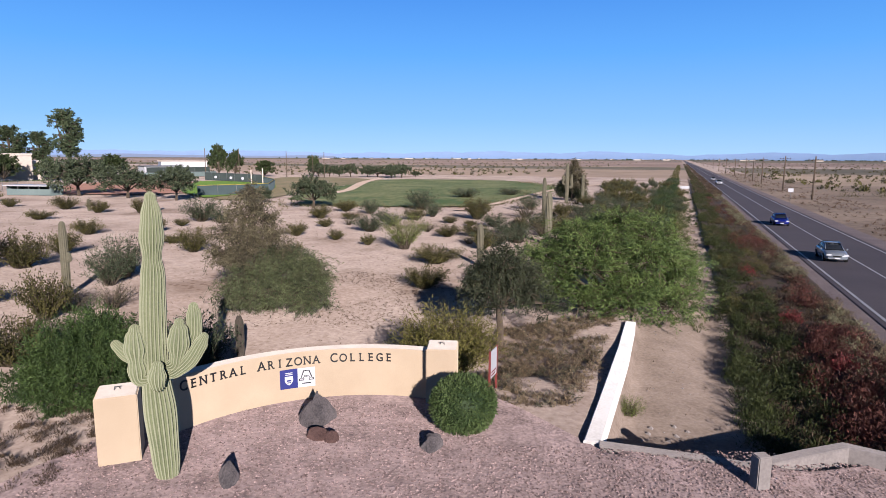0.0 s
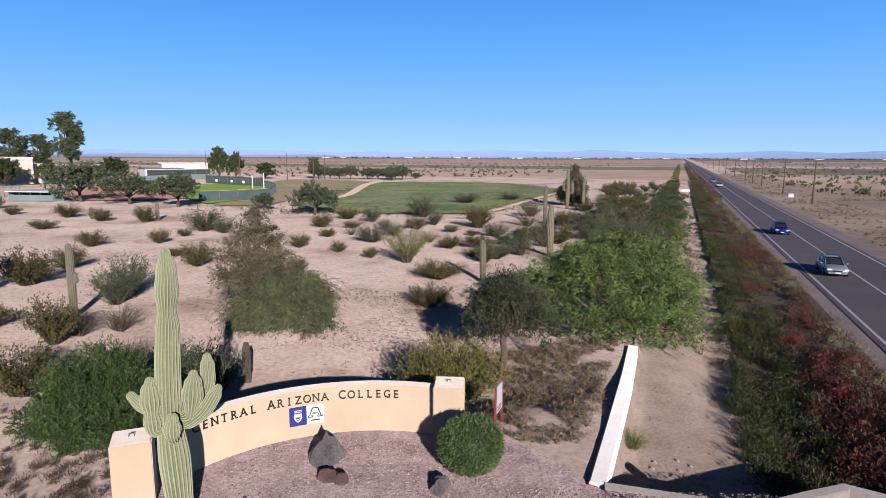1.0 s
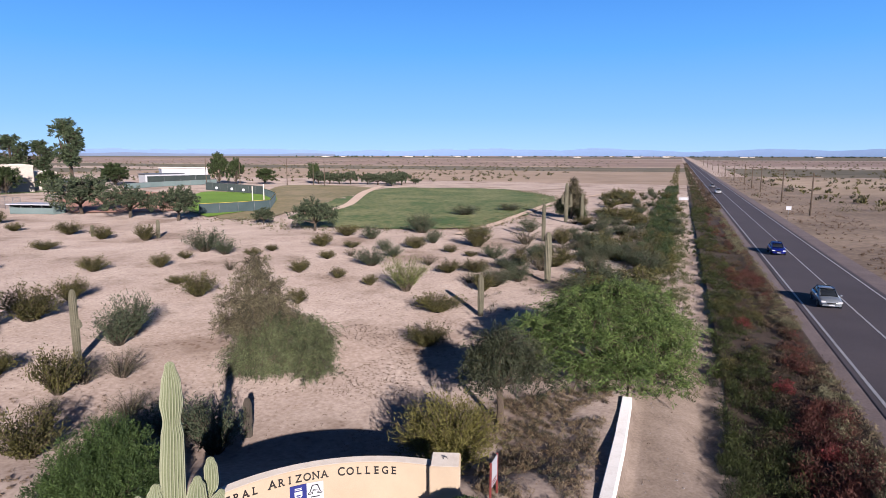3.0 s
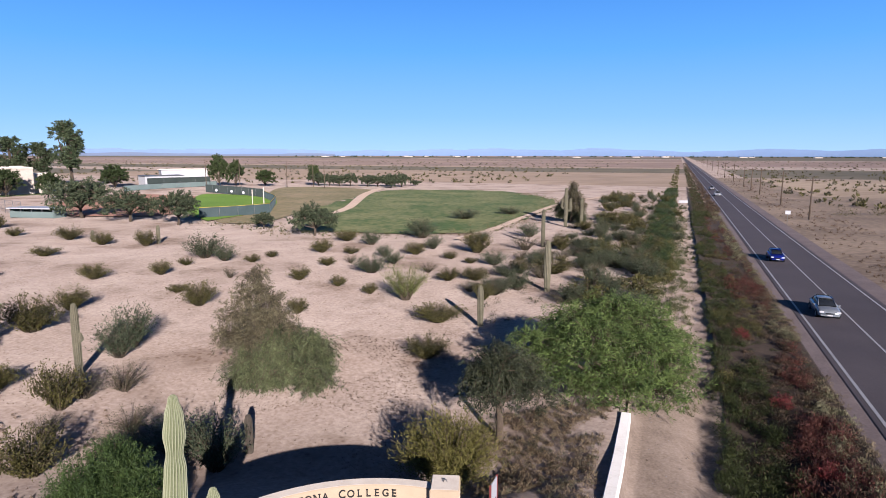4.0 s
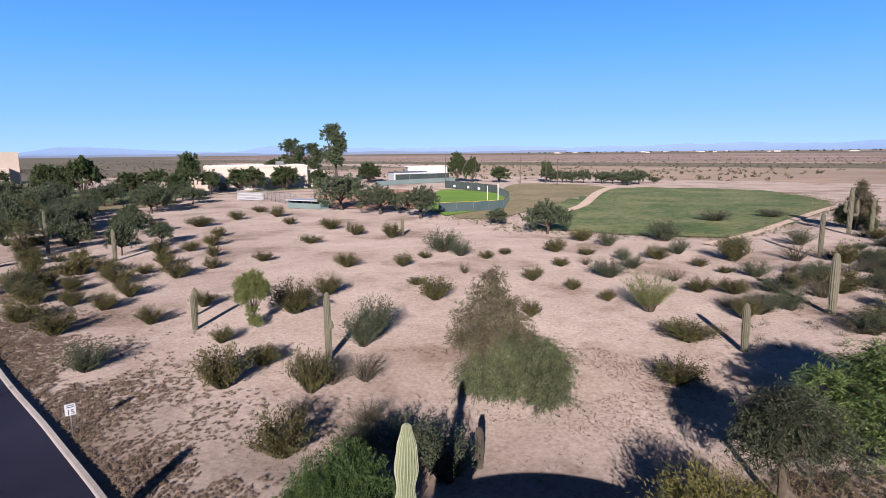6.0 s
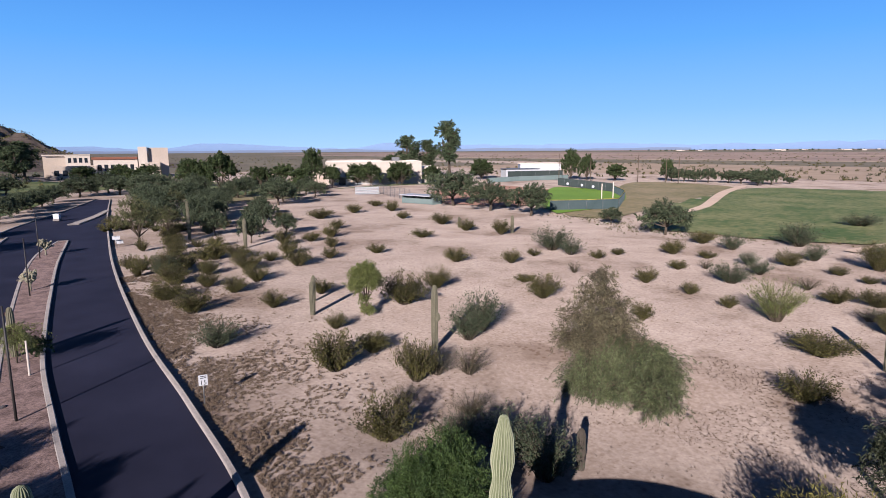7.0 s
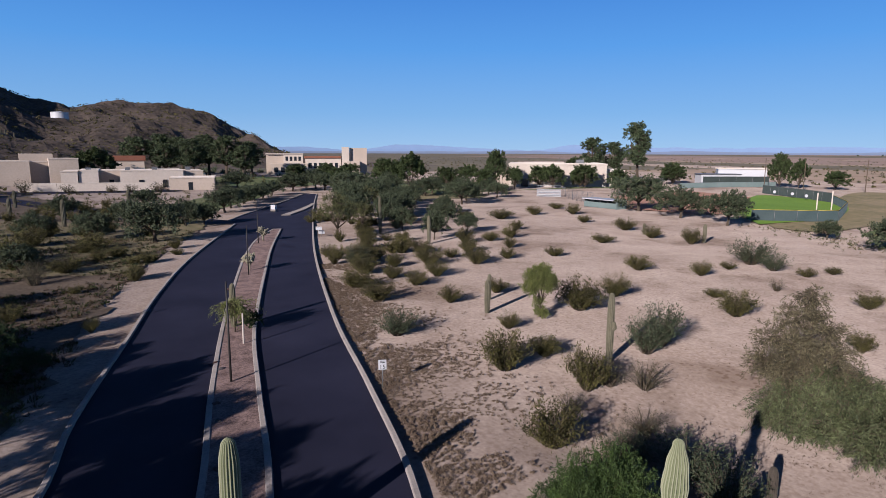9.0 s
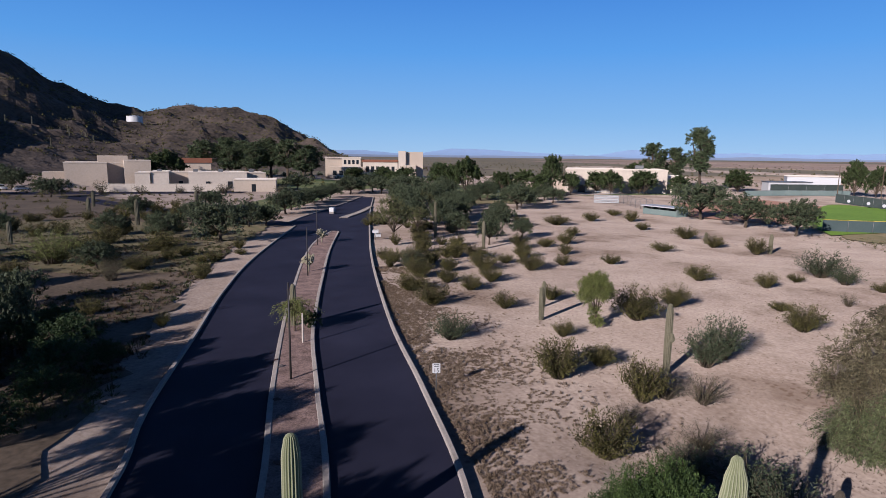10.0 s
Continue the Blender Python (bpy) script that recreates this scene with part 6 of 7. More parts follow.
nt.links.new(tone.outputs["Color"], nt.nodes["Principled BSDF"].inputs["Base Color"])
pebbles("loose_gravel", [(x, y, r) for x, y, r in spots], GRAVELSTONE, "loose pink gravel stones", rng, 0.034)

# ---- hill and mountains ----
def hill_height(x, y):
    ridge = np.interp(y, [-520, -330, -190, -100, -17, 22, 55, 80, 100, 125, 163, 201, 225, 242, 270, 330], [60, 170, 175, 132, 88, 66, 49, 47, 50, 53, 46, 40, 28, 17, 7, 0])
    d = x + 600
    span = np.interp(y, [-520, -150, -50, 40], [430, 430, 300, 215]) if d > 0 else 260
    k = max(0.0, 1 - abs(d) / span)
    z = ridge * (k ** 1.25)
    k2 = max(0.0, min(1.0, ((x + 560) * 230 - (y + 140) * 80) / 59300))      # the spur running east
    spur = (105 - 22 * k2) * max(0.0, 1 - math.hypot(x + 560 - 230 * k2, y + 140 + 80 * k2) / 112) ** 1.1
    z, k = max(z, spur), max(k, min(0.4, spur / 60))
    rough = noise.fractal((x * 0.014, y * 0.014, 2.0), 1.0, 2.0, 5) + 0.3 * noise.fractal((x * 0.05, y * 0.05, 6.0), 1.0, 2.0, 3)
    return z + rough * 11 * min(1, k * 2.5) * min(1, ridge / 40) - 3.0 * (k <= 0)


def build_hill():
    xs, ys = np.linspace(-860, -170, 190), np.linspace(-520, 330, 220)
    verts = [(x, y, hill_height(x, y)) for y in ys for x in xs]
    w = len(xs)
    faces = [(j * w + i, j * w + i + 1, j * w + w + i + 1, j * w + w + i) for j in range(len(ys) - 1) for i in range(w - 1)]
    tagged(new("hill", mesh_of("hill", verts, faces, HILLSIDE, False)), "dark rocky desert hill with sparse brush", "hill", kind="structure")
    sp = []
    while len(sp) < 3600:
        x, y = rng.uniform(-640, -400), rng.uniform(-300, 260)
        sp.append((x, y, hill_height(x, y), rng.uniform(0.5, 1.6)))
    S = np.array(sp)
    P = np.repeat(S[:, :3], 10, axis=0)
    u = unit(rng, len(P))
    u[:, 2] = np.abs(u[:, 2])
    P = P + u * np.repeat(S[:, 3], 10)[:, None] * 0.8
    me = blades("hill_brush", P, u, 1.1, 0.6, LEAF_CREOSOTE, rng)
    tagged(new("hill_brush", me), "sparse dark brush and cactus on the hillside", "vegetation", kind="stuff")


build_hill()


def mountains(name, radius, a0, a1, top, seed, colour, label):
    """A far ridge round part of the horizon, with the air's haze put into its colour."""
    verts, faces = [], []
    n = 260
    for i in range(n + 1):
        a = radians(a0 + (a1 - a0) * i / n)
        h = top * max(0.2, 0.62 + 0.42 * noise.fractal((a * 7 + seed, seed, 0), 1.0, 2.0, 6))
        x, y = math.sin(a), math.cos(a)
        for r, z in ((radius, -5), (radius + h * 0.9, h), (radius + 200, -5)):
            verts.append((x * r, y * r, z))
    for i in range(n):
        for k in range(2):
            o = i * 3 + k
            faces.append((o, o + 3, o + 4, o + 1))
    # distance haze is painted into the ridge's base colour
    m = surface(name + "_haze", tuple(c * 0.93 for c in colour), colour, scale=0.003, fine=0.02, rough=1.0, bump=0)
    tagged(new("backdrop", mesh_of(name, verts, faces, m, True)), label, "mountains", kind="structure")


mountains("mountains", 4550, -95, 45, 74, 3.0, (0.165, 0.24, 0.375), "desert mountains on the horizon, tinted pale blue for haze")
mountains("foothills", 4300, -95, -12, 26, 8.0, (0.14, 0.175, 0.25), "low foothills on the horizon, tinted violet for haze")

# far town
def far_town():
    verts, faces = [], []
    for i in range(34):
        a = radians(rng.uniform(-14, 34))
        d = rng.uniform(2300, 3600)
        w, h = rng.uniform(6, 30), rng.uniform(2, 5)
        x, y = d * math.sin(a), d * math.cos(a)
        o = len(verts)
        for dz in (0, h):
            for sx, sy in ((-1, -1), (1, -1), (1, 1), (-1, 1)):
                verts.append((x + sx * w / 2, y + sy * 6, dz))
        faces += [(o, o + 1, o + 5, o + 4), (o + 1, o + 2, o + 6, o + 5), (o + 2, o + 3, o + 7, o + 6), (o + 3, o, o + 4, o + 7), (o + 4, o + 5, o + 6, o + 7)]
    tagged(new("far_town", mesh_of("far_town", verts, faces, PALEWALL)), "tiny pale houses of a far town", "town", kind="stuff")
    sp = [(2900 * math.sin(radians(a)) + rng.normal() * 60, 2900 * math.cos(radians(a)) + rng.normal() * 60, rng.uniform(3, 8)) for a in rng.uniform(-16, 34, 160)]
    tufts("far_trees", LEAF_IRON, "dark line of trees round the far town", sp, rng, 14, 5, 2.5)


far_town()

# ---- buildings ----
def block(parent, name, u, origin, a0, a1, d0, d1, z0, z1, mat, label=""):
    """A wall block in a building's own axes: along u, depth to its back."""
    v = Vector((-u[1], u[0]))
    verts = []
    for z in (z0, z1):
        for a, d in ((a0, d0), (a1, d0), (a1, d1), (a0, d1)):
            p = Vector(u) * a + v * d
            verts.append((p.x, p.y, z))
    faces = [(0, 1, 5, 4), (1, 2, 6, 5), (2, 3, 7, 6), (3, 0, 4, 7), (4, 5, 6, 7)]
    return part(name, mesh_of(name, verts, faces, mat), parent, label)


def building(name, x, y, ux, uy, label):
    root = empty(name, Matrix.Translation((x, y, 0)), label, "building")
    l = math.hypot(ux, uy)
    return root, (ux / l, uy / l)


def window_row(root, u, a0, a1, n, z0, z1, d=-0.05):
    for i in range(n):
        a = a0 + (a1 - a0) * (i + 0.5) / n
        w = (a1 - a0) / n * 0.3
        fr = block(root, "window", u, None, a - w, a + w, d, d + 0.1, z0, z1, GLASS, "dark recessed window")
        block(fr, "window_frame", u, None, a - w - 0.12, a + w + 0.12, d + 0.02, d + 0.12, z0 - 0.12, z1 + 0.12, PALEWALL)


gym, u = building("gymnasium", -141.5, 143.5, 22, 21, "long windowless pale gymnasium behind trees")
block(gym, "wall", u, None, 0, 31, 0, 28, -0.5, 7.0, PALEWALL)
block(gym, "parapet", u, None, -0.15, 31.15, -0.15, 28.15, 6.9, 7.4, PALEWALL)
block(gym, "side_wing", u, None, 31, 37, 3, 20, -0.5, 5.4, PALEWALL, "lower pale side wing")
block(gym, "entry_wing", u, None, -5, 0, 2, 20, -0.5, 4.2, BEIGE, "lower beige entry wing")
block(gym, "door", u, None, 4, 6.2, -0.06, 0.1, 0, 2.4, GLASS, "dark double door")
block(gym, "roof_unit", u, None, 22, 24.5, 8, 11, 7.4, 8.6, STEEL, "grey rooftop air unit")

white_hall, u = building("field_house", -118.6, 235.4, 16, 10, "white flat-roofed hall beyond the ball field")
block(white_hall, "wall", u, None, 0, 17, 0, 12, -0.5, 4.8, WHITE)
block(white_hall, "roof", u, None, -0.3, 17.3, -0.3, 12.3, 4.8, 5.1, PALEWALL)
shed, u = building("storage_shed", -113.8, 213.8, 12, 14, "low white shed behind the teal screen")
block(shed, "wall", u, None, 0, 14, 0, 6, -0.5, 3.2, WHITE)
block(shed, "roof", u, None, -0.3, 14.3, -0.3, 6.3, 3.2, 3.45, STEEL)

hall_a, u = building("campus_hall", -226.5, 9.0, 1.5, 24, "beige flat-roofed campus hall below the hill")
for a0, a1, d0, z in ((0, 12, 0, 7.9), (12, 17, 4, 7.7), (17, 25, 0.6, 8.6)):
    block(hall_a, "wall", u, None, a0, a1, d0, 22, -0.5, z, BEIGE)
    block(hall_a, "roof_edge", u, None, a0 - 0.1, a1 + 0.1, d0 - 0.12, d0 + 0.3, z - 0.3, z + 0.06, PALEWALL, "pale roof edge")
block(hall_a, "penthouse", u, None, 9.5, 18.5, 7, 16, 7.6, 10.0, BEIGE, "beige rooftop plant room")
block(hall_a, "awning", u, None, -6, 0, 3, 8, 2.6, 4.8, BEIGE, "low beige porch")
hall_b, u = building("campus_hall", -205.0, 26.5, 6.5, 33, "pale stepped campus hall, recess and end block coloured darker as shade")
# beige on the recess and the end block stands in for their shade
for a0, a1, d0, z, mat in ((0, 4.2, 0, 5.1, PALEWALL), (4.4, 9.4, 0.5, 5.4, PALEWALL), (9.4, 15, 6, 5.2, BEIGE), (15, 32.5, 0.6, 5.2, PALEWALL), (32.5, 38.5, 2.4, 5.0, BEIGE)):
    block(hall_b, "wall", u, None, a0, a1, d0, 18, -0.5, z, mat)
    block(hall_b, "roof_edge", u, None, a0 - 0.1, a1 + 0.1, d0 - 0.14, d0 + 0.35, z - 0.25, z + 0.08, PALEWALL, "pale roof edge")
for a in (6.0, 16.5, 24.0, 33.6):
    block(hall_b, "roof_unit", u, None, a, a + 1.4, 5, 6.6, 5.1, 6.0, STEEL, "grey rooftop air unit")
for a in (1.4, 12.0, 20.0, 26.5):
    block(hall_b, "door", u, None, a, a + 1.3, 0.4 if a < 9 or a > 15 else 5.9, 0.7 if a < 9 or a > 15 else 6.1, 0, 2.3, GLASS, "dark doorway")
yard, u = building("yard_wall", -196.0, 15.5, 13, 37, "long low white yard wall before the halls")
for a0, a1 in ((0, 9), (9.1, 21), (21.1, 33)):
    block(yard, "wall", u, None, a0, a1, 0, 0.4, -0.5, 2.2, PALEWALL)
    block(yard, "coping", u, None, a0 - 0.05, a1 + 0.05, -0.08, 0.48, 2.2, 2.32, PALEWALL)
annex, u = building("campus_annex", -183.0, 50.0, 6, 17, "low shaded annex at the end of the halls")
block(annex, "wall", u, None, 0, 12, 0, 12, -0.5, 3.4, BEIGE)
block(annex, "roof_edge", u, None, -0.15, 12.15, -0.15, 12.15, 3.3, 3.6, PALEWALL)
block(annex, "door", u, None, 5, 6.2, -0.06, 0.1, 0, 2.2, GLASS, "dark doorway")
lib, u = building("campus_library", -279.0, 118.5, 7, 16, "beige two-storey campus building with a terrace")
block(lib, "wall", u, None, 0, 8, 0, 14, -0.5, 9.2, BEIGE)
block(lib, "wall", u, None, 8, 17, -1.2, 14, -0.5, 9.9, PALEWALL)
block(lib, "roof_edge", u, None, -0.2, 17.2, -1.5, -1.1, 9.6, 10.05, PALEWALL)
block(lib, "terrace", u, None, 2, 19, -6, -1.2, -0.5, 5.4, BEIGE)
window_row(lib, u, 8.5, 16.5, 4, 6.6, 8.6, -1.26)
window_row(lib, u, 3, 18, 5, 1.4, 3.6, -6.06)
wing, u = building("arts_wing", -271.5, 135.0, 9.8, 16.3, "pale long wing with a red tiled roof and tower")
block(wing, "wall", u, None, 0, 17, 0, 12, -0.5, 7.8, PALEWALL)
block(wing, "roof", u, None, -0.5, 17, -0.6, 12.6, 7.8, 8.8, TERRACOTTA, "red tiled roof")
window_row(wing, u, 1, 16, 6, 3.0, 5.6)
block(wing, "tower", u, None, 17.5, 21, -2.2, 4, -0.5, 13.2, PALEWALL, "square pale tower")
block(wing, "stage_block", u, None, 21.2, 29.5, 0, 12, -0.5, 12.8, BEIGE, "tall windowless beige block")
block(wing, "entry_block", u, None, 20, 26, -5, 0, -0.5, 6.4, BEIGE, "low shaded entry block")
red_hall, u = building("red_roof_house", -252.0, 49.0, 3, 14, "small house with a red tiled roof among trees")
block(red_hall, "wall", u, None, 0, 10, 0, 8, -0.5, 7.4, BEIGE)
block(red_hall, "roof", u, None, -0.5, 10.5, -0.5, 8.5, 7.4, 9.2, TERRACOTTA)


def water_tank():
    root = empty("water_tank", Matrix.Translation((-545, 68, 0)), "round white steel water tank on the hillside", "tank")
    for name, r1, r2, z0, z1 in (("shell", 6.0, 6.0, 28.0, 39.6), ("roof", 6.15, 0.5, 39.6, 40.3), ("rim", 6.12, 6.12, 39.2, 39.6)):
        bm = bmesh.new()
        bmesh.ops.create_cone(bm, cap_ends=True, segments=40, radius1=r1, radius2=r2, depth=z1 - z0)
        for v in bm.verts:
            v.co.z += (z0 + z1) / 2
        part(name, from_bm(name, bm, WHITE), root)


water_tank()

# ---- ball field ----
def fence(name, line, tall, label, screen=None, top=None, gap=3.0, wires=True):
    """Posts and rails along a line, with a screen or wire between."""
    root = empty(name, Matrix(), label, "fence")
    total = sum(math.dist(a, b) for a, b in zip(line, line[1:]))
    n = max(1, int(total / gap))
    pts = [along(line, i / n) for i in range(n + 1)]
    for x, y in pts:
        part("post", tubes("post", [[((x, y, -0.2), 0.045), ((x, y, tall + 0.05), 0.045)]], STEEL, 6), root)
    for (x0, y0), (x1, y1) in zip(pts, pts[1:]):
        part("rail", tubes("rail", [[((x0, y0, tall), 0.06 if top else 0.03), ((x1, y1, tall), 0.06 if top else 0.03)]], top or STEEL, 6), root)
        if screen:
            l = math.dist((x0, y0), (x1, y1))
            nx, ny = -(y1 - y0) / l * 0.012, (x1 - x0) / l * 0.012
            v = [(x0 + nx, y0 + ny, 0.1), (x1 + nx, y1 + ny, 0.1), (x1 + nx, y1 + ny, tall - 0.05), (x0 + nx, y0 + ny, tall - 0.05),
                 (x0 - nx, y0 - ny, 0.1), (x1 - nx, y1 - ny, 0.1), (x1 - nx, y1 - ny, tall - 0.05), (x0 - nx, y0 - ny, tall - 0.05)]
            part("screen", mesh_of("screen", v, [(0, 1, 2, 3), (7, 6, 5, 4), (3, 2, 6, 7), (0, 4, 5, 1)], screen), root)
        elif wires:
            lines = []
            for k in range(1, 9):
                z = tall * k / 9
                lines.append([((x0, y0, z), 0.008), ((x1, y1, z), 0.008)])
            for k in range(1, 12):
                x, y = x0 + (x1 - x0) * k / 12, y0 + (y1 - y0) * k / 12
                lines.append([((x, y, 0.05), 0.008), ((x, y, tall), 0.008)])
            part("wire_mesh", tubes("wire_mesh", lines, STEEL, 3, False), root)
    return root


YELLOW = surface("yellow_fence_cap", (0.322, 0.246, 0.0351), (0.397, 0.316, 0.0585), rough=0.5, bump=0)
GREYSCREEN = surface("grey_green_screen", (0.0439, 0.0673, 0.0673), (0.0702, 0.0963, 0.0963), scale=0.4, rough=0.8, bump=0)
fence("outfield_fence", [(-75.9, 176.6), (-63, 166.1), (-51.5, 154.7)], 2.3, "dark padded outfield fence with pale round marks", DARKSCREEN, gap=4)
fence("outfield_fence", [(-36.6, 113.8), (-41.3, 107.5), (-45.9, 104.1)], 1.9, "grey-green screened fence with a yellow cap", GREYSCREEN, YELLOW)
fence("outfield_fence", [(-51.5, 154.7), (-42.4, 136.1), (-36.6, 113.8)], 1.9, "grey-green screened fence beside the lawn", GREYSCREEN, YELLOW)
fence("teal_screen", [(-101.7, 178.6), (-97.1, 194.9), (-87.2, 211.9)], 1.7, "pale teal windscreen fence behind the infield", TEAL, gap=5)
fence("teal_screen", [(-104.5, 197.7), (-97.9, 207), (-91.3, 216.3)], 3.2, "dark windscreen above the pale fence", DARKSCREEN, gap=5)
fence("backstop", [(-93, 133.7), (-99.2, 148.5), (-104.2, 165.2)], 1.6, "low chain-link fence with a yellow cap", None, YELLOW, gap=3.5)
fence("chain_fence", [(-81.8, 109.5), (-91.3, 115.2), (-100.8, 121.9)], 2.4, "galvanised chain-link fence by the dugout")
for x, y in ((-68.5, 166.0), (-62.5, 161.5), (-57.5, 156.5)):
    bm = bmesh.new()
    bmesh.ops.create_cone(bm, cap_ends=True, segments=20, radius1=0.36, radius2=0.36, depth=0.06)
    ob = new("fence_disc", from_bm("fence_disc", bm, WHITE))
    ob.matrix_basis = pose(x + 0.35, y - 0.45, 1.25, 90, 0, 38)
    tagged(ob, "white round marker on the outfield fence", "sign", "fence markers")
for x, y, h in ((-39.6, 119.5, 4.6), (-41.2, 117.6, 4.3)):
    ob = new("foul_pole", tubes("foul_pole", [[((0, 0, -0.3), 0.1), ((0, 0, h), 0.09)]], PALEWALL, 10))
    ob.matrix_basis = pose(x, y, 0)
    tagged(ob, "slim white pole at the outfield corner", "pole", "field poles")
for x, y, h in ((-74, 199, 9.5), (-60, 205, 9.0), (-52, 209, 7.5), (-84, 196, 9.5), (-46, 200, 8.5)):
    ob = new("light_pole", tubes("light_pole", [[((0, 0, -0.3), 0.14), ((0, 0, h), 0.1)]], POLEWOOD, 8))
    ob.matrix_basis = pose(x, y, 0)
    tagged(ob, "slim wooden pole behind the ball field", "pole", "field poles")


def dugout():
    u = Vector((8.3, -0.9)).normalized()
    root = empty("dugout", pose(-80.0, 104.3, 0, 0, 0, math.degrees(math.atan2(u.y, u.x))) @ Matrix.Diagonal((0.92, 1, 0.82, 1)), "low dugout with a white roof and teal panels", "shelter")
    part("roof", box_mesh("roof", (-0.4, -0.4, 1.9), (9.6, 3.4, 2.12), WHITE, 0.03), root, "flat white roof")
    part("back_panel", box_mesh("back_panel", (0, 0, 0), (9.2, 0.1, 1.3), TEAL), root, "teal lower panel")
    part("back_wall", box_mesh("back_wall", (0, 3.0, -0.2), (9.2, 3.15, 1.9), DARKSCREEN), root)
    for i in range(5):
        part("post", box_mesh("post", (i * 2.25, 0.1, -0.2), (i * 2.25 + 0.12, 0.22, 1.9), STEEL), root)
    part("side_wall", box_mesh("side_wall", (-0.05, 0.1, -0.2), (0.05, 3.0, 1.9), TEAL), root)
    part("side_wall", box_mesh("side_wall", (9.15, 0.1, -0.2), (9.25, 3.0, 1.9), TEAL), root)
    part("bench", box_mesh("bench", (0.3, 2.2, 0.4), (8.9, 2.6, 0.5), POLEWOOD), root)


def bleacher():
    root = empty("bleacher", pose(-103.5, 115.5, 0, 0, 0, 42), "small white aluminium bleacher stand", "bleacher")
    for i in range(5):
        part("plank", box_mesh("plank", (0, i * 0.6, 0.4 + i * 0.35), (6, i * 0.6 + 0.3, 0.45 + i * 0.35), WHITE), root)
        part("riser", box_mesh("riser", (0, i * 0.6 + 0.3, 0.15 + i * 0.35), (6, i * 0.6 + 0.34, 0.4 + i * 0.35), WHITE), root)
    for x in (0.1, 3, 5.9):
        part("support", tubes("support", [[((x, 0, -0.1), 0.03), ((x, 2.9, 1.8), 0.03)], [((x, 2.9, -0.1), 0.03), ((x, 2.9, 2.7), 0.03)]], STEEL, 5), root)
    part("back_rail", tubes("back_rail", [[((0, 2.9, 2.7), 0.03), ((6, 2.9, 2.7), 0.03)], [((0, 2.9, 2.3), 0.03), ((6, 2.9, 2.3), 0.03)]], WHITE, 5), root)


dugout()
bleacher()
patch("path", smooth_line([(-1.2, 79.9), (4.6, 92.5), (8.9, 105), (21.9, 139.5), (37, 163.6), (49.8, 177.5), (50.4, 175.6), (37.8, 161.6), (22.9, 138), (10, 104), (5.6, 91.5), (-0.1, 78.9)], 4), PATHDIRT, 0.12, "pale dirt path along the lawn's edge", "path")
patch("lawn", [(-153.2, 93.7), (-142.9, 108.1), (-125.7, 128.2), (-124.6, 173.1), (-113.8, 168), (-123.2, 143.1), (-126.9, 102)], LAWN, 0.06, "shaded green lawn before the gymnasium", "lawn")
patch("lawn", [(-107.9, 34.4), (-119.6, 43.6), (-137.4, 57.1), (-159.2, 70.9), (-165.9, 65.5), (-146.1, 46.2), (-117.6, 29.7)], LAWN, 0.06, "green lawn beside the side road", "lawn")
patch("lawn", smooth_line([(-77.9, 23.7), (-88.6, 29.9), (-94.8, 31.9), (-111.3, 38.1), (-118.2, 35.3), (-104.8, 25.9), (-89, 19), (-77.9, 23.7)], 2), DRYLAWN, 0.055, "thin grass under the trees beside the drive", "lawn", 1.5)
patch("lawn", smooth_line([(-187.2, 68.4), (-179, 89.2), (-198.4, 101.7), (-244.9, 111.7), (-266, 96.4), (-248.1, 73.3), (-213.8, 67.7), (-187.2, 68.4)], 6), LAWN, 0.05, "green lawn under the tall eucalyptus trees", "lawn")
patch("lawn", smooth_line([(-118, 79.2), (-135.7, 91), (-153.2, 93.7), (-142.9, 108.1), (-126.3, 114.3), (-110.2, 102.9), (-118, 79.2)], 3), DRYLAWN, 0.05, "dry grass between the drive and the gymnasium", "lawn", 2)
patch("lawn", smooth_line([(-150, 104), (-139, 118), (-137, 136), (-150, 152), (-178, 152), (-196, 128), (-190, 104), (-168, 97), (-150, 104)], 4), LAWN, 0.045, "shaded campus lawn under the dark trees", "lawn", 2)
patch("lawn", smooth_line([(-60, 14.5), (-74, 21), (-88, 27.5), (-100, 20), (-118, 8), (-110, -10), (-84, -4), (-66, 4), (-60, 14.5)], 3), DRYLAWN, 0.05, "thin olive grass across the drive", "lawn", 2)
patch("parking_lot", [(-200, -30), (-205.6, -20.1), (-201.4, 13), (-183.5, 54.7), (-174.6, 49.6)], ASPHALT, 0.05, "dark asphalt car park before the halls", "car park")
patch("side_road", [(-91.6, 35.3), (-96.4, 36.7), (-139.2, 20.7), (-181.3, 9.9), (-179.5, 5.5), (-138.5, 15.3), (-95.7, 31.5)], ASPHALT, 0.05, "dark side road leaving the drive", "road")
island_l, island_r = smooth_line([(-99.1, 46.5), (-107.9, 54.2), (-117.5, 61.4)], 1), smooth_line([(-98.6, 47.8), (-107.4, 55.2), (-117.1, 62)], 1)
drape("median", island_l, island_r, CONCRETE, 0.2, "pale concrete traffic island", "median", rows=2)
kerb_strip("kerb", island_l + island_r[::-1] + island_l[:1], 0.2, 0.2, CONCRETE, "pale kerb round the traffic island")


def utility_box():
    root = empty("utility_box", pose(-106.6, 48.3, 0.2, 0, 0, 30), "white box sign on the traffic island", "box")
    part("box", box_mesh("box", (-0.5, -0.3, 0.25), (0.5, 0.3, 1.05), WHITE, 0.03), root)
    part("plinth", box_mesh("plinth", (-0.55, -0.35, -0.1), (0.55, 0.35, 0.25), CONCRETE, 0.02), root)


utility_box()

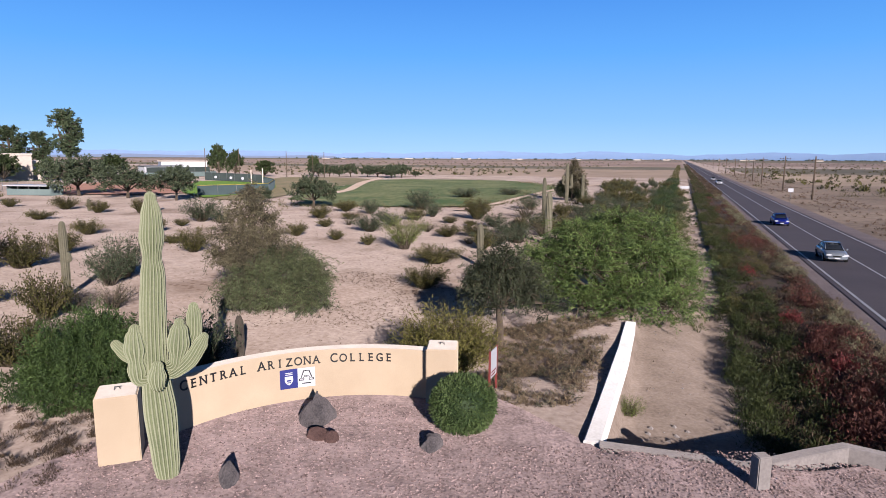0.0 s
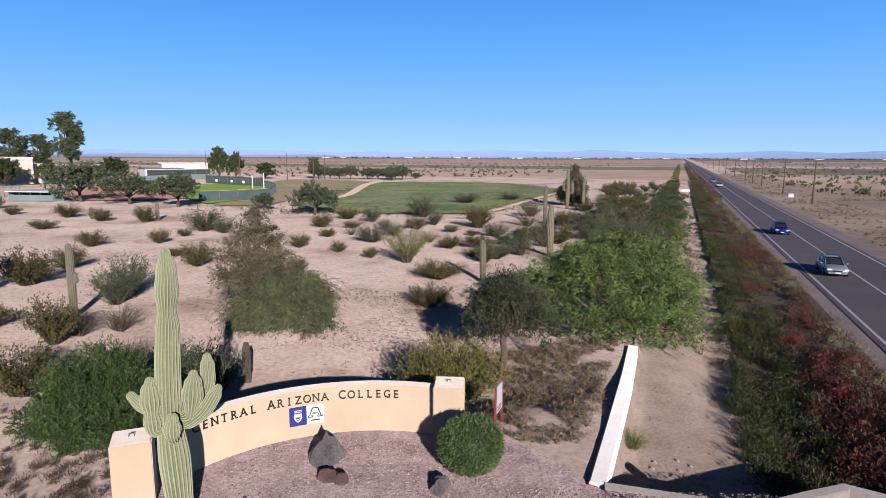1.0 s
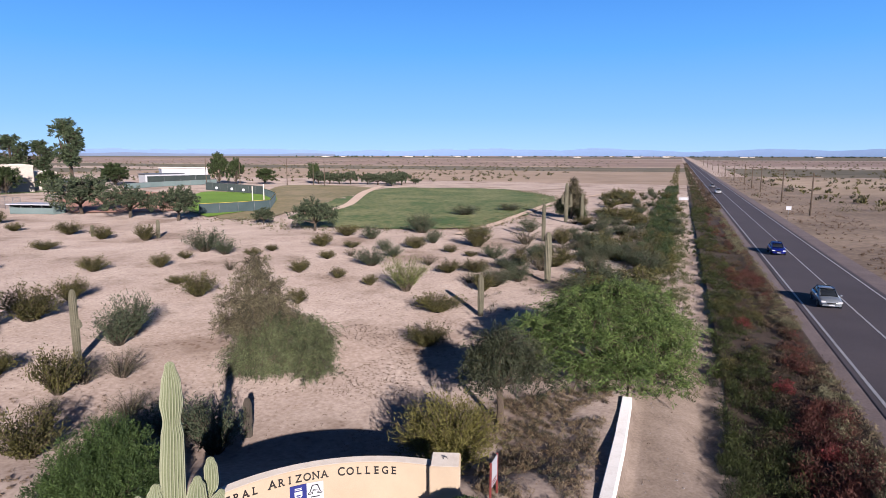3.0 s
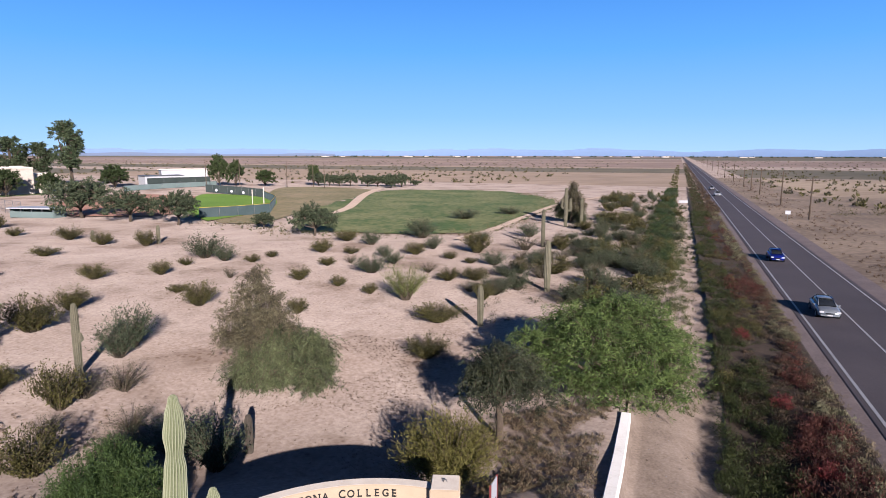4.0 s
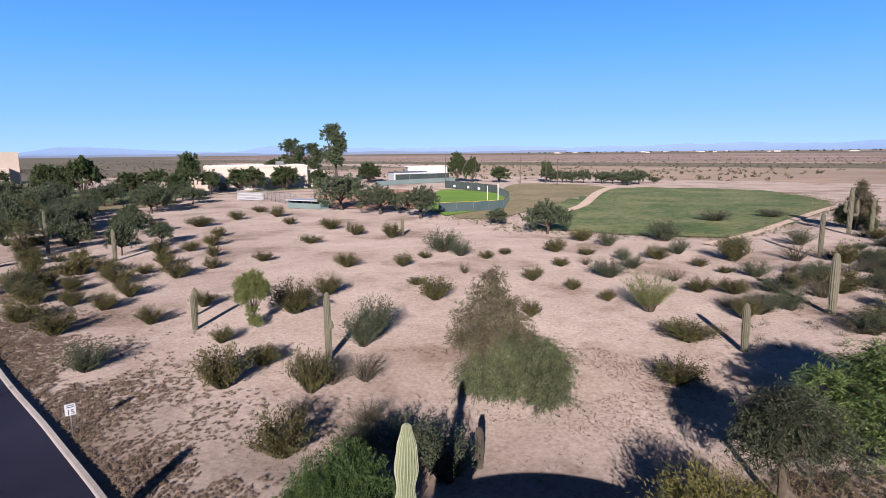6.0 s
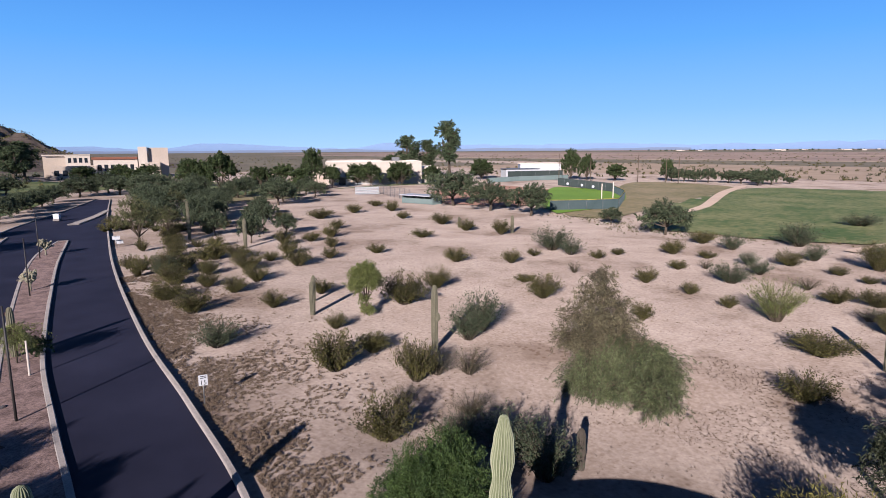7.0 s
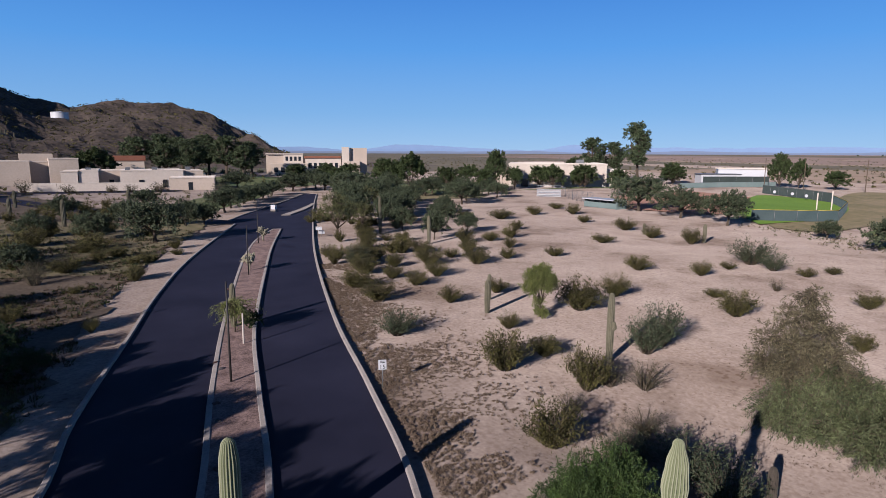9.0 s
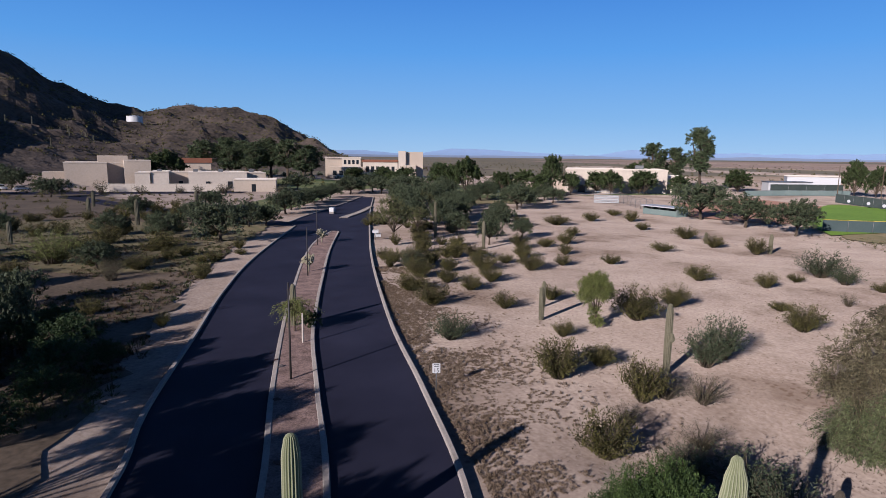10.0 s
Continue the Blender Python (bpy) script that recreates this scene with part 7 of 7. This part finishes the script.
# ---- highway poles, signs, cars ----
def power_pole(s, tall):
    x, y = road_xy(s, 21.4)
    root = empty("power_pole", pose(x, y, 0, 0, 0, -19.3), "weathered wooden power pole with a crossarm beside the highway", "pole", "power poles")
    part("pole", tubes("pole", [[((0, 0, -0.3), 0.17), ((0, 0, tall), 0.11)]], POLEWOOD, 8), root)
    part("crossarm", box_mesh("crossarm", (-1.1, -0.06, tall - 0.7), (1.1, 0.06, tall - 0.56), POLEWOOD, 0.01), root)
    for k in (-1.0, -0.4, 0.4, 1.0):
        part("insulator", tubes("insulator", [[((k, 0, tall - 0.56), 0.05), ((k, 0, tall - 0.38), 0.03)]], GLASS, 6), root)


for s, tall in ((121.5, 7.4), (154, 7.6), (193, 7.4), (216, 7.2), (240, 7.2), (285, 7.4), (340, 7.4), (400, 7.4), (470, 7.4), (560, 7.4), (660, 7.4)):
    power_pole(s, tall)


def roadside_sign(x, y, w, h, z, turn, label, digits="", bars=0, mat=WHITE):
    root = empty("road_sign", pose(x, y, height(x, y), 0, 0, turn), label, "sign")
    part("post", tubes("post", [[((0, 0.03, -0.3), 0.03), ((0, 0.03, z + h), 0.03)]], STEEL, 6), root)
    pl = part("panel", box_mesh("panel", (-w / 2, -0.012, z), (w / 2, 0.012, z + h), mat, 0.006), root, "white metal panel")
    if digits:
        cu = bpy.data.curves.new("digits", "FONT")
        cu.body, cu.size, cu.extrude, cu.align_x = digits, h * 0.62, 0.003, "CENTER"
        tmp = new("digits", cu)
        me = bpy.data.meshes.new_from_object(tmp)
        bpy.data.objects.remove(tmp)
        bpy.data.curves.remove(cu)
        me.materials.clear()
        me.materials.append(LETTERING)
        part("digits", me, pl, "black speed limit digits", Matrix.Translation((0, -0.016, z + h * 0.08)) @ pose(0, 0, 0, 90, 0, 0))
    for i in range(bars):
        part("text_bar", box_mesh("text_bar", (-w * 0.34, -0.018, z + h * (0.84 - i * 0.16)), (w * 0.34, -0.013, z + h * (0.91 - i * 0.16)), LETTERING), pl, "unreadable black text bar")


roadside_sign(-23.8, 18.2, 0.38, 0.48, 0.85, 60, "white speed limit sign on a thin post by the kerb", "15", 2)
roadside_sign(-71.5, 39.4, 0.8, 0.45, 0.9, 60, "white stacked direction sign by the kerb", "", 1)
roadside_sign(-71.8, 39.9, 0.8, 0.45, 0.35, 60, "white lower direction sign by the kerb", "", 1)
roadside_sign(52.3, 99.3, 0.75, 0.6, 1.7, -19, "white roadside sign seen from behind")
roadside_sign(51.3, 143, 2.0, 0.6, 0.3, -19, "low white culvert marker by the ditch")


def car(x, y, turn, paint_dark, paint_light, label, size=1.0, group="cars on the highway"):
    root = empty("car", Matrix.Translation((x, y, 0.07)) @ pose(0, 0, 0, 0, 0, turn) @ Matrix.Scale(size, 4), label, "car", group)
    paint = surface("car_paint", paint_dark, paint_light, rough=0.25, bump=0, metal=0.3)
    def shell(name, rows, material, label=""):
        """A rounded body from cross-sections: rows of x, half width, bottom, shoulder, top, top half width."""
        verts, faces = [], []
        for x, w, z0, zs, z1, wt in rows:
            for y, z in ((-w * 0.93, z0), (-w, z0 + 0.12), (-w, zs - 0.08), (-w * 0.95, zs), (-wt, z1 - 0.04), (-wt * 0.82, z1), (0, z1 + 0.02),
                         (wt * 0.82, z1), (wt, z1 - 0.04), (w * 0.95, zs), (w, zs - 0.08), (w, z0 + 0.12), (w * 0.93, z0)):
                verts.append((x, y, z))
        n = 13
        for i in range(len(rows) - 1):
            for k in range(n):
                k2 = (k + 1) % n
                faces.append((i * n + k, i * n + k2, (i + 1) * n + k2, (i + 1) * n + k))
        faces += [tuple(range(n))[::-1], tuple((len(rows) - 1) * n + k for k in range(n))]
        return part(name, mesh_of(name, verts, faces, material, True), root, label)

    shell("body", [(-2.28, 0.66, 0.42, 0.72, 0.80, 0.55), (-2.2, 0.80, 0.32, 0.84, 0.93, 0.66), (-1.75, 0.86, 0.24, 0.90, 0.99, 0.74), (-0.9, 0.88, 0.22, 0.92, 0.97, 0.78), (0.4, 0.88, 0.22, 0.90, 0.95, 0.78),
                   (1.05, 0.87, 0.22, 0.86, 0.93, 0.74), (1.75, 0.85, 0.24, 0.76, 0.84, 0.70), (2.15, 0.78, 0.30, 0.66, 0.73, 0.60), (2.28, 0.62, 0.40, 0.58, 0.62, 0.48)], paint)
    shell("window", [(-1.78, 0.70, 0.92, 0.96, 0.99, 0.60), (-1.3, 0.71, 0.92, 1.10, 1.30, 0.60), (-1.0, 0.71, 0.92, 1.16, 1.385, 0.60), (0.1, 0.71, 0.90, 1.16, 1.395, 0.60), (0.5, 0.71, 0.88, 1.10, 1.22, 0.61), (1.12, 0.68, 0.86, 0.90, 0.93, 0.60)], GLASS, "dark glazed cabin")
    shell("roof", [(-1.2, 0.52, 1.34, 1.37, 1.38, 0.46), (-0.9, 0.60, 1.36, 1.40, 1.43, 0.54), (0.0, 0.60, 1.37, 1.41, 1.44, 0.54), (0.3, 0.54, 1.33, 1.35, 1.36, 0.48)], paint)
    for sgn in (-1, 1):
        for top, foot, r in (((0.2, sgn * 0.57, 1.38), (1.08, sgn * 0.69, 0.93), 0.035), ((-1.1, sgn * 0.56, 1.38), (-1.75, sgn * 0.68, 0.96), 0.05), ((-0.35, sgn * 0.61, 1.38), (-0.35, sgn * 0.72, 0.94), 0.035)):
            part("pillar", tubes("pillar", [[(top, r), (foot, r)]], paint), root)
        part("mirror", box_mesh("mirror", (0.72, sgn * 0.95 - 0.08, 0.92), (0.86, sgn * 0.95 + 0.08, 1.05), paint, 0.03), root)
    part("bumper", box_mesh("bumper", (2.08, -0.72, 0.3), (2.31, 0.72, 0.46), paint, 0.05), root)
    part("grille", box_mesh("grille", (2.22, -0.34, 0.5), (2.32, 0.34, 0.6), RUBBER, 0.02), root, "dark front grille")
    part("number_plate", box_mesh("number_plate", (2.3, -0.2, 0.34), (2.325, 0.2, 0.44), WHITE), root, "plain pale plate")
    for a in (-1.4, 1.4):
        for sgn in (-1, 1):
            bm = bmesh.new()
            bmesh.ops.create_cone(bm, cap_ends=True, segments=18, radius1=0.33, radius2=0.33, depth=0.22)
            wh = part("wheel", from_bm("wheel", bm, RUBBER), root, "", Matrix.Translation((a, sgn * 0.8, 0.33)) @ pose(0, 0, 0, 90, 0, 0))
            bm = bmesh.new()
            bmesh.ops.create_cone(bm, cap_ends=True, segments=14, radius1=0.2, radius2=0.2, depth=0.235)
            part("rim", from_bm("rim", bm, STEEL), wh)
    for sgn in (-1, 1):
        part("headlight", box_mesh("headlight", (2.12, sgn * 0.62 - 0.18, 0.58), (2.29, sgn * 0.62 + 0.18, 0.72), WHITE, 0.02), root, "clear headlight")
        part("tail_light", box_mesh("tail_light", (-2.32, sgn * 0.66 - 0.14, 0.68), (-2.2, sgn * 0.66 + 0.14, 0.82), RED, 0.02), root, "red tail light")


def road_s_of(x, y):
    return x * ROAD_U.x + y * ROAD_U.y


TOWARD = math.degrees(math.atan2(ROAD_U.y, ROAD_U.x)) + 180
car(*road_xy(road_s_of(26.4, 42.8), 9.9), TOWARD, (0.175, 0.193, 0.211), (0.246, 0.263, 0.28), "silver saloon car driving on the highway", 0.8)
car(*road_xy(road_s_of(33.9, 65.3), 9.9), TOWARD, (0.00585, 0.0117, 0.129), (0.0117, 0.0205, 0.199), "bright blue hatchback car driving on the highway", 0.8)
car(*road_xy(182, 9.9), TOWARD, (0.351, 0.351, 0.351), (0.439, 0.439, 0.439), "white pickup driving on the far highway", 0.9)
car(*road_xy(215, 9.9), TOWARD, (0.175, 0.175, 0.187), (0.234, 0.234, 0.246), "grey car far along the highway", 0.8)
for x, y, turn, shade, text in ((-217.8, -6.9, 20, 0.6, "white car parked before the campus halls"), (-216.6, -11.6, 24, 0.2, "dark grey car parked before the campus halls"),
                                (-208.8, -1.7, 110, 0.35, "silver car parked before the campus halls"), (-213.0, 4.0, 18, 0.05, "black car parked before the campus halls"),
                                (-219.0, -16.5, 22, 0.5, "pale car parked before the campus halls")):
    car(x, y, turn, (shade * 0.8,) * 3, (shade,) * 3, text, 1.0, "cars in the car park")

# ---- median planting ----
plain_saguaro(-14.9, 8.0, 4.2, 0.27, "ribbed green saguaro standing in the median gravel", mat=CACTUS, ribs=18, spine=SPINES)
plain_saguaro(-37.6, 16.1, 3, 0.20, "slim saguaro in the median gravel")


def lamp_post(x, y, tall, label, mat):
    ob = new("slim_post", tubes("slim_post", [[((0, 0, -0.3), 0.06), ((0, 0, tall * 0.5), 0.05), ((0, 0, tall), 0.04)]], mat, 8))
    ob.matrix_basis = pose(x, y, height(x, y))
    tagged(ob, label, "post", "posts in the median")


lamp_post(-28.5, 12.7, 5.0, "dark slim steel post in the median", DARKSTEEL)
lamp_post(-52.6, 22.8, 4.6, "dark slim steel post in the median", DARKSTEEL)
lamp_post(-33.8, 15.3, 1.9, "pale tree stake in the median", PALEWALL)
lamp_post(-70.3, 30.8, 5.0, "dark slim steel post in the median", DARKSTEEL)
sapling = thing_of("palo_verde_sapling", "small feathery staked palo verde sapling in the median", "tree", "",
                   weeping(rng, [(0, 0, 1.9, 1.3, 0.5, 0.8, 70), (0.1, 0, 1.5, 1.1, 0.4, 0.7, 50)], 60, 0.12, 0.02, LEAF_LIGHT), ("stem", "crown"))
part("trunk", tubes("trunk", [[((0, 0, -0.2), 0.05), ((0.04, 0.02, 1.0), 0.04), ((0, 0, 2.0), 0.025)]], BARK, 6), sapling)
sapling.matrix_basis = stand(-36.3, 15.7, 0, (1, 1, 1))
b = blob_set(rng, 6, 0.55, 0.55, 0.4, 0.9, 0.45)
shrub = thing_of("median_shrub", "dense dark shrub in the median gravel", "bush", "", tree_meshes(rng, b, (0, 0, 0.3), 3500, 0.1, 0.04, LEAF_IRON, limb=0.03), ("trunk", "crown"))
shrub.matrix_basis = stand(-36.9, 16.9)


def cholla(x, y):
    root = empty("cholla_cactus", stand(x, y), "branched pale cholla cactus in the median", "cactus")
    lines = [[((0, 0, 0), 0.1), ((0.03, 0, 0.6), 0.09), ((0, 0.05, 1.1), 0.08)]]
    for i in range(13):
        a, r, z = i * 2.4, rng.uniform(0.2, 0.6), rng.uniform(1.1, 1.7)
        mid = Vector((math.cos(a) * r, math.sin(a) * r, z))
        lines.append([((0, 0.03, rng.uniform(0.6, 1.1)), 0.07), (tuple(mid * 0.6 + Vector((0, 0, 0.3))), 0.075), (tuple(mid), 0.07)])
        for _ in range(4):
            tip = mid + Vector(unit(rng, 1)[0]) * rng.uniform(0.2, 0.4) + Vector((0, 0, 0.12))
            lines.append([(tuple(mid), 0.06), (tuple((mid + tip) / 2), 0.075), (tuple(tip), 0.05)])
    part("stem", tubes("stem", lines, surface("cholla_skin", (0.187, 0.169, 0.111), (0.322, 0.292, 0.211), scale=6, fine=60, rough=0.9, bump=0.6), 8), root)


cholla(-54.5, 23.6)
cholla(-72.1, 32.1)
for i, (x, y) in enumerate(((-24.6, 10.8), (-26.4, 11.3), (-30.5, 12.9), (-31.6, 13.0), (-44.0, 17.6), (-48.2, 19.6), (-60.0, 24.9), (-20.8, 9.5))):
    rock(x, y, 0.22 + 0.03 * (i % 3), 0.18, 0.16, "weathered dark rock in the median gravel", REDROCK if i % 2 else ROCK, 11 + i)

# ---- big trees across the drive, whose shade falls over it ----
shade = tree_kind("broad mesquite tree shading the drive", "trees across the drive", LEAF_MESQUITE, 15, 3.2, 5.4, 7.6, 1.2, 17000, 0.3, 0.12, 1, dome=3.0)
scatter(shade, [(-25.0, -8.5, 6.2, 7.6), (-30.5, -8.2, 5.8, 7.0), (-20.0, -8.6, 6.2, 7.8), (-15.2, -8.6, 6.0, 7.8), (-10.5, -9.0, 6.0, 7.8), (-33.5, -15.0, 6.4, 7.8)], rng, 8.7, 8.5)
low = [thing_of("ironwood_shrub", "dark bushy shrub beside the drive", "bush", "shrubs across the drive",
                tree_meshes(rng, blob_set(rng, 9, 1.6, 1.3, 0.6, 1.9, 0.8), (0, 0, 0.4), 9000, 0.14, 0.05, LEAF_IRON), ("trunk", "crown"))]
scatter(low, [(-31.5, 2.4, 3.4, 2.0), (-34.6, 3.0, 4.4, 2.5), (-38.3, 3.6, 4.8, 2.7), (-42.2, 3.2, 4.6, 2.5), (-40.2, 0.8, 4.4, 2.6), (-36.2, 5.4, 2.4, 1.5), (-29.0, 0.4, 3.6, 2.0), (-38.6, -0.6, 3.4, 2.0), (-35.0, -2.6, 4.4, 3.0), (-44.0, 2.2, 2.6, 1.7)], rng, 4.4, 2.7)
bare = [thing_of("bare_tree", "small leafless tree before the campus yard wall", "tree", "bare trees",
                 stem_bush(rng, 4.0, 3.0, 60, 16, 0.3, 0.06, LEAF_GREY, base=0.4), ("stem", "foliage"))]
scatter(bare, [(-185, 25.4, 3.9, 2.6), (-180.8, 35, 3.2, 2.3), (-178.8, 39.3, 4, 2.6), (-175.2, 45.3, 5.3, 3.2), (-191.8, 16.4, 4.4, 3.7), (-166.3, 58.5, 4.4, 3.2)], rng, 4.0, 3.0)
# cacti at the hill's foot
first = None
for i in range(26):
    x, y = -rng.uniform(395, 480), rng.uniform(-70, 40)
    m = Matrix.LocRotScale((x, y, hill_height(x, y) - 0.3), None, (1, 1, rng.uniform(0.7, 1.25)))
    if first is None:
        first = empty("saguaro_cactus", m, "small saguaro on the rocky hillside", "cactus", "hillside saguaros")
        part("trunk", ribbed("trunk", [((0, 0, 0), 0.4), ((0, 0, 3), 0.48), ((0, 0, 6.4), 0.36)], OLDCACTUS, 9, cap=3), first)
    else:
        copy_thing(first, m)
clear_marks()
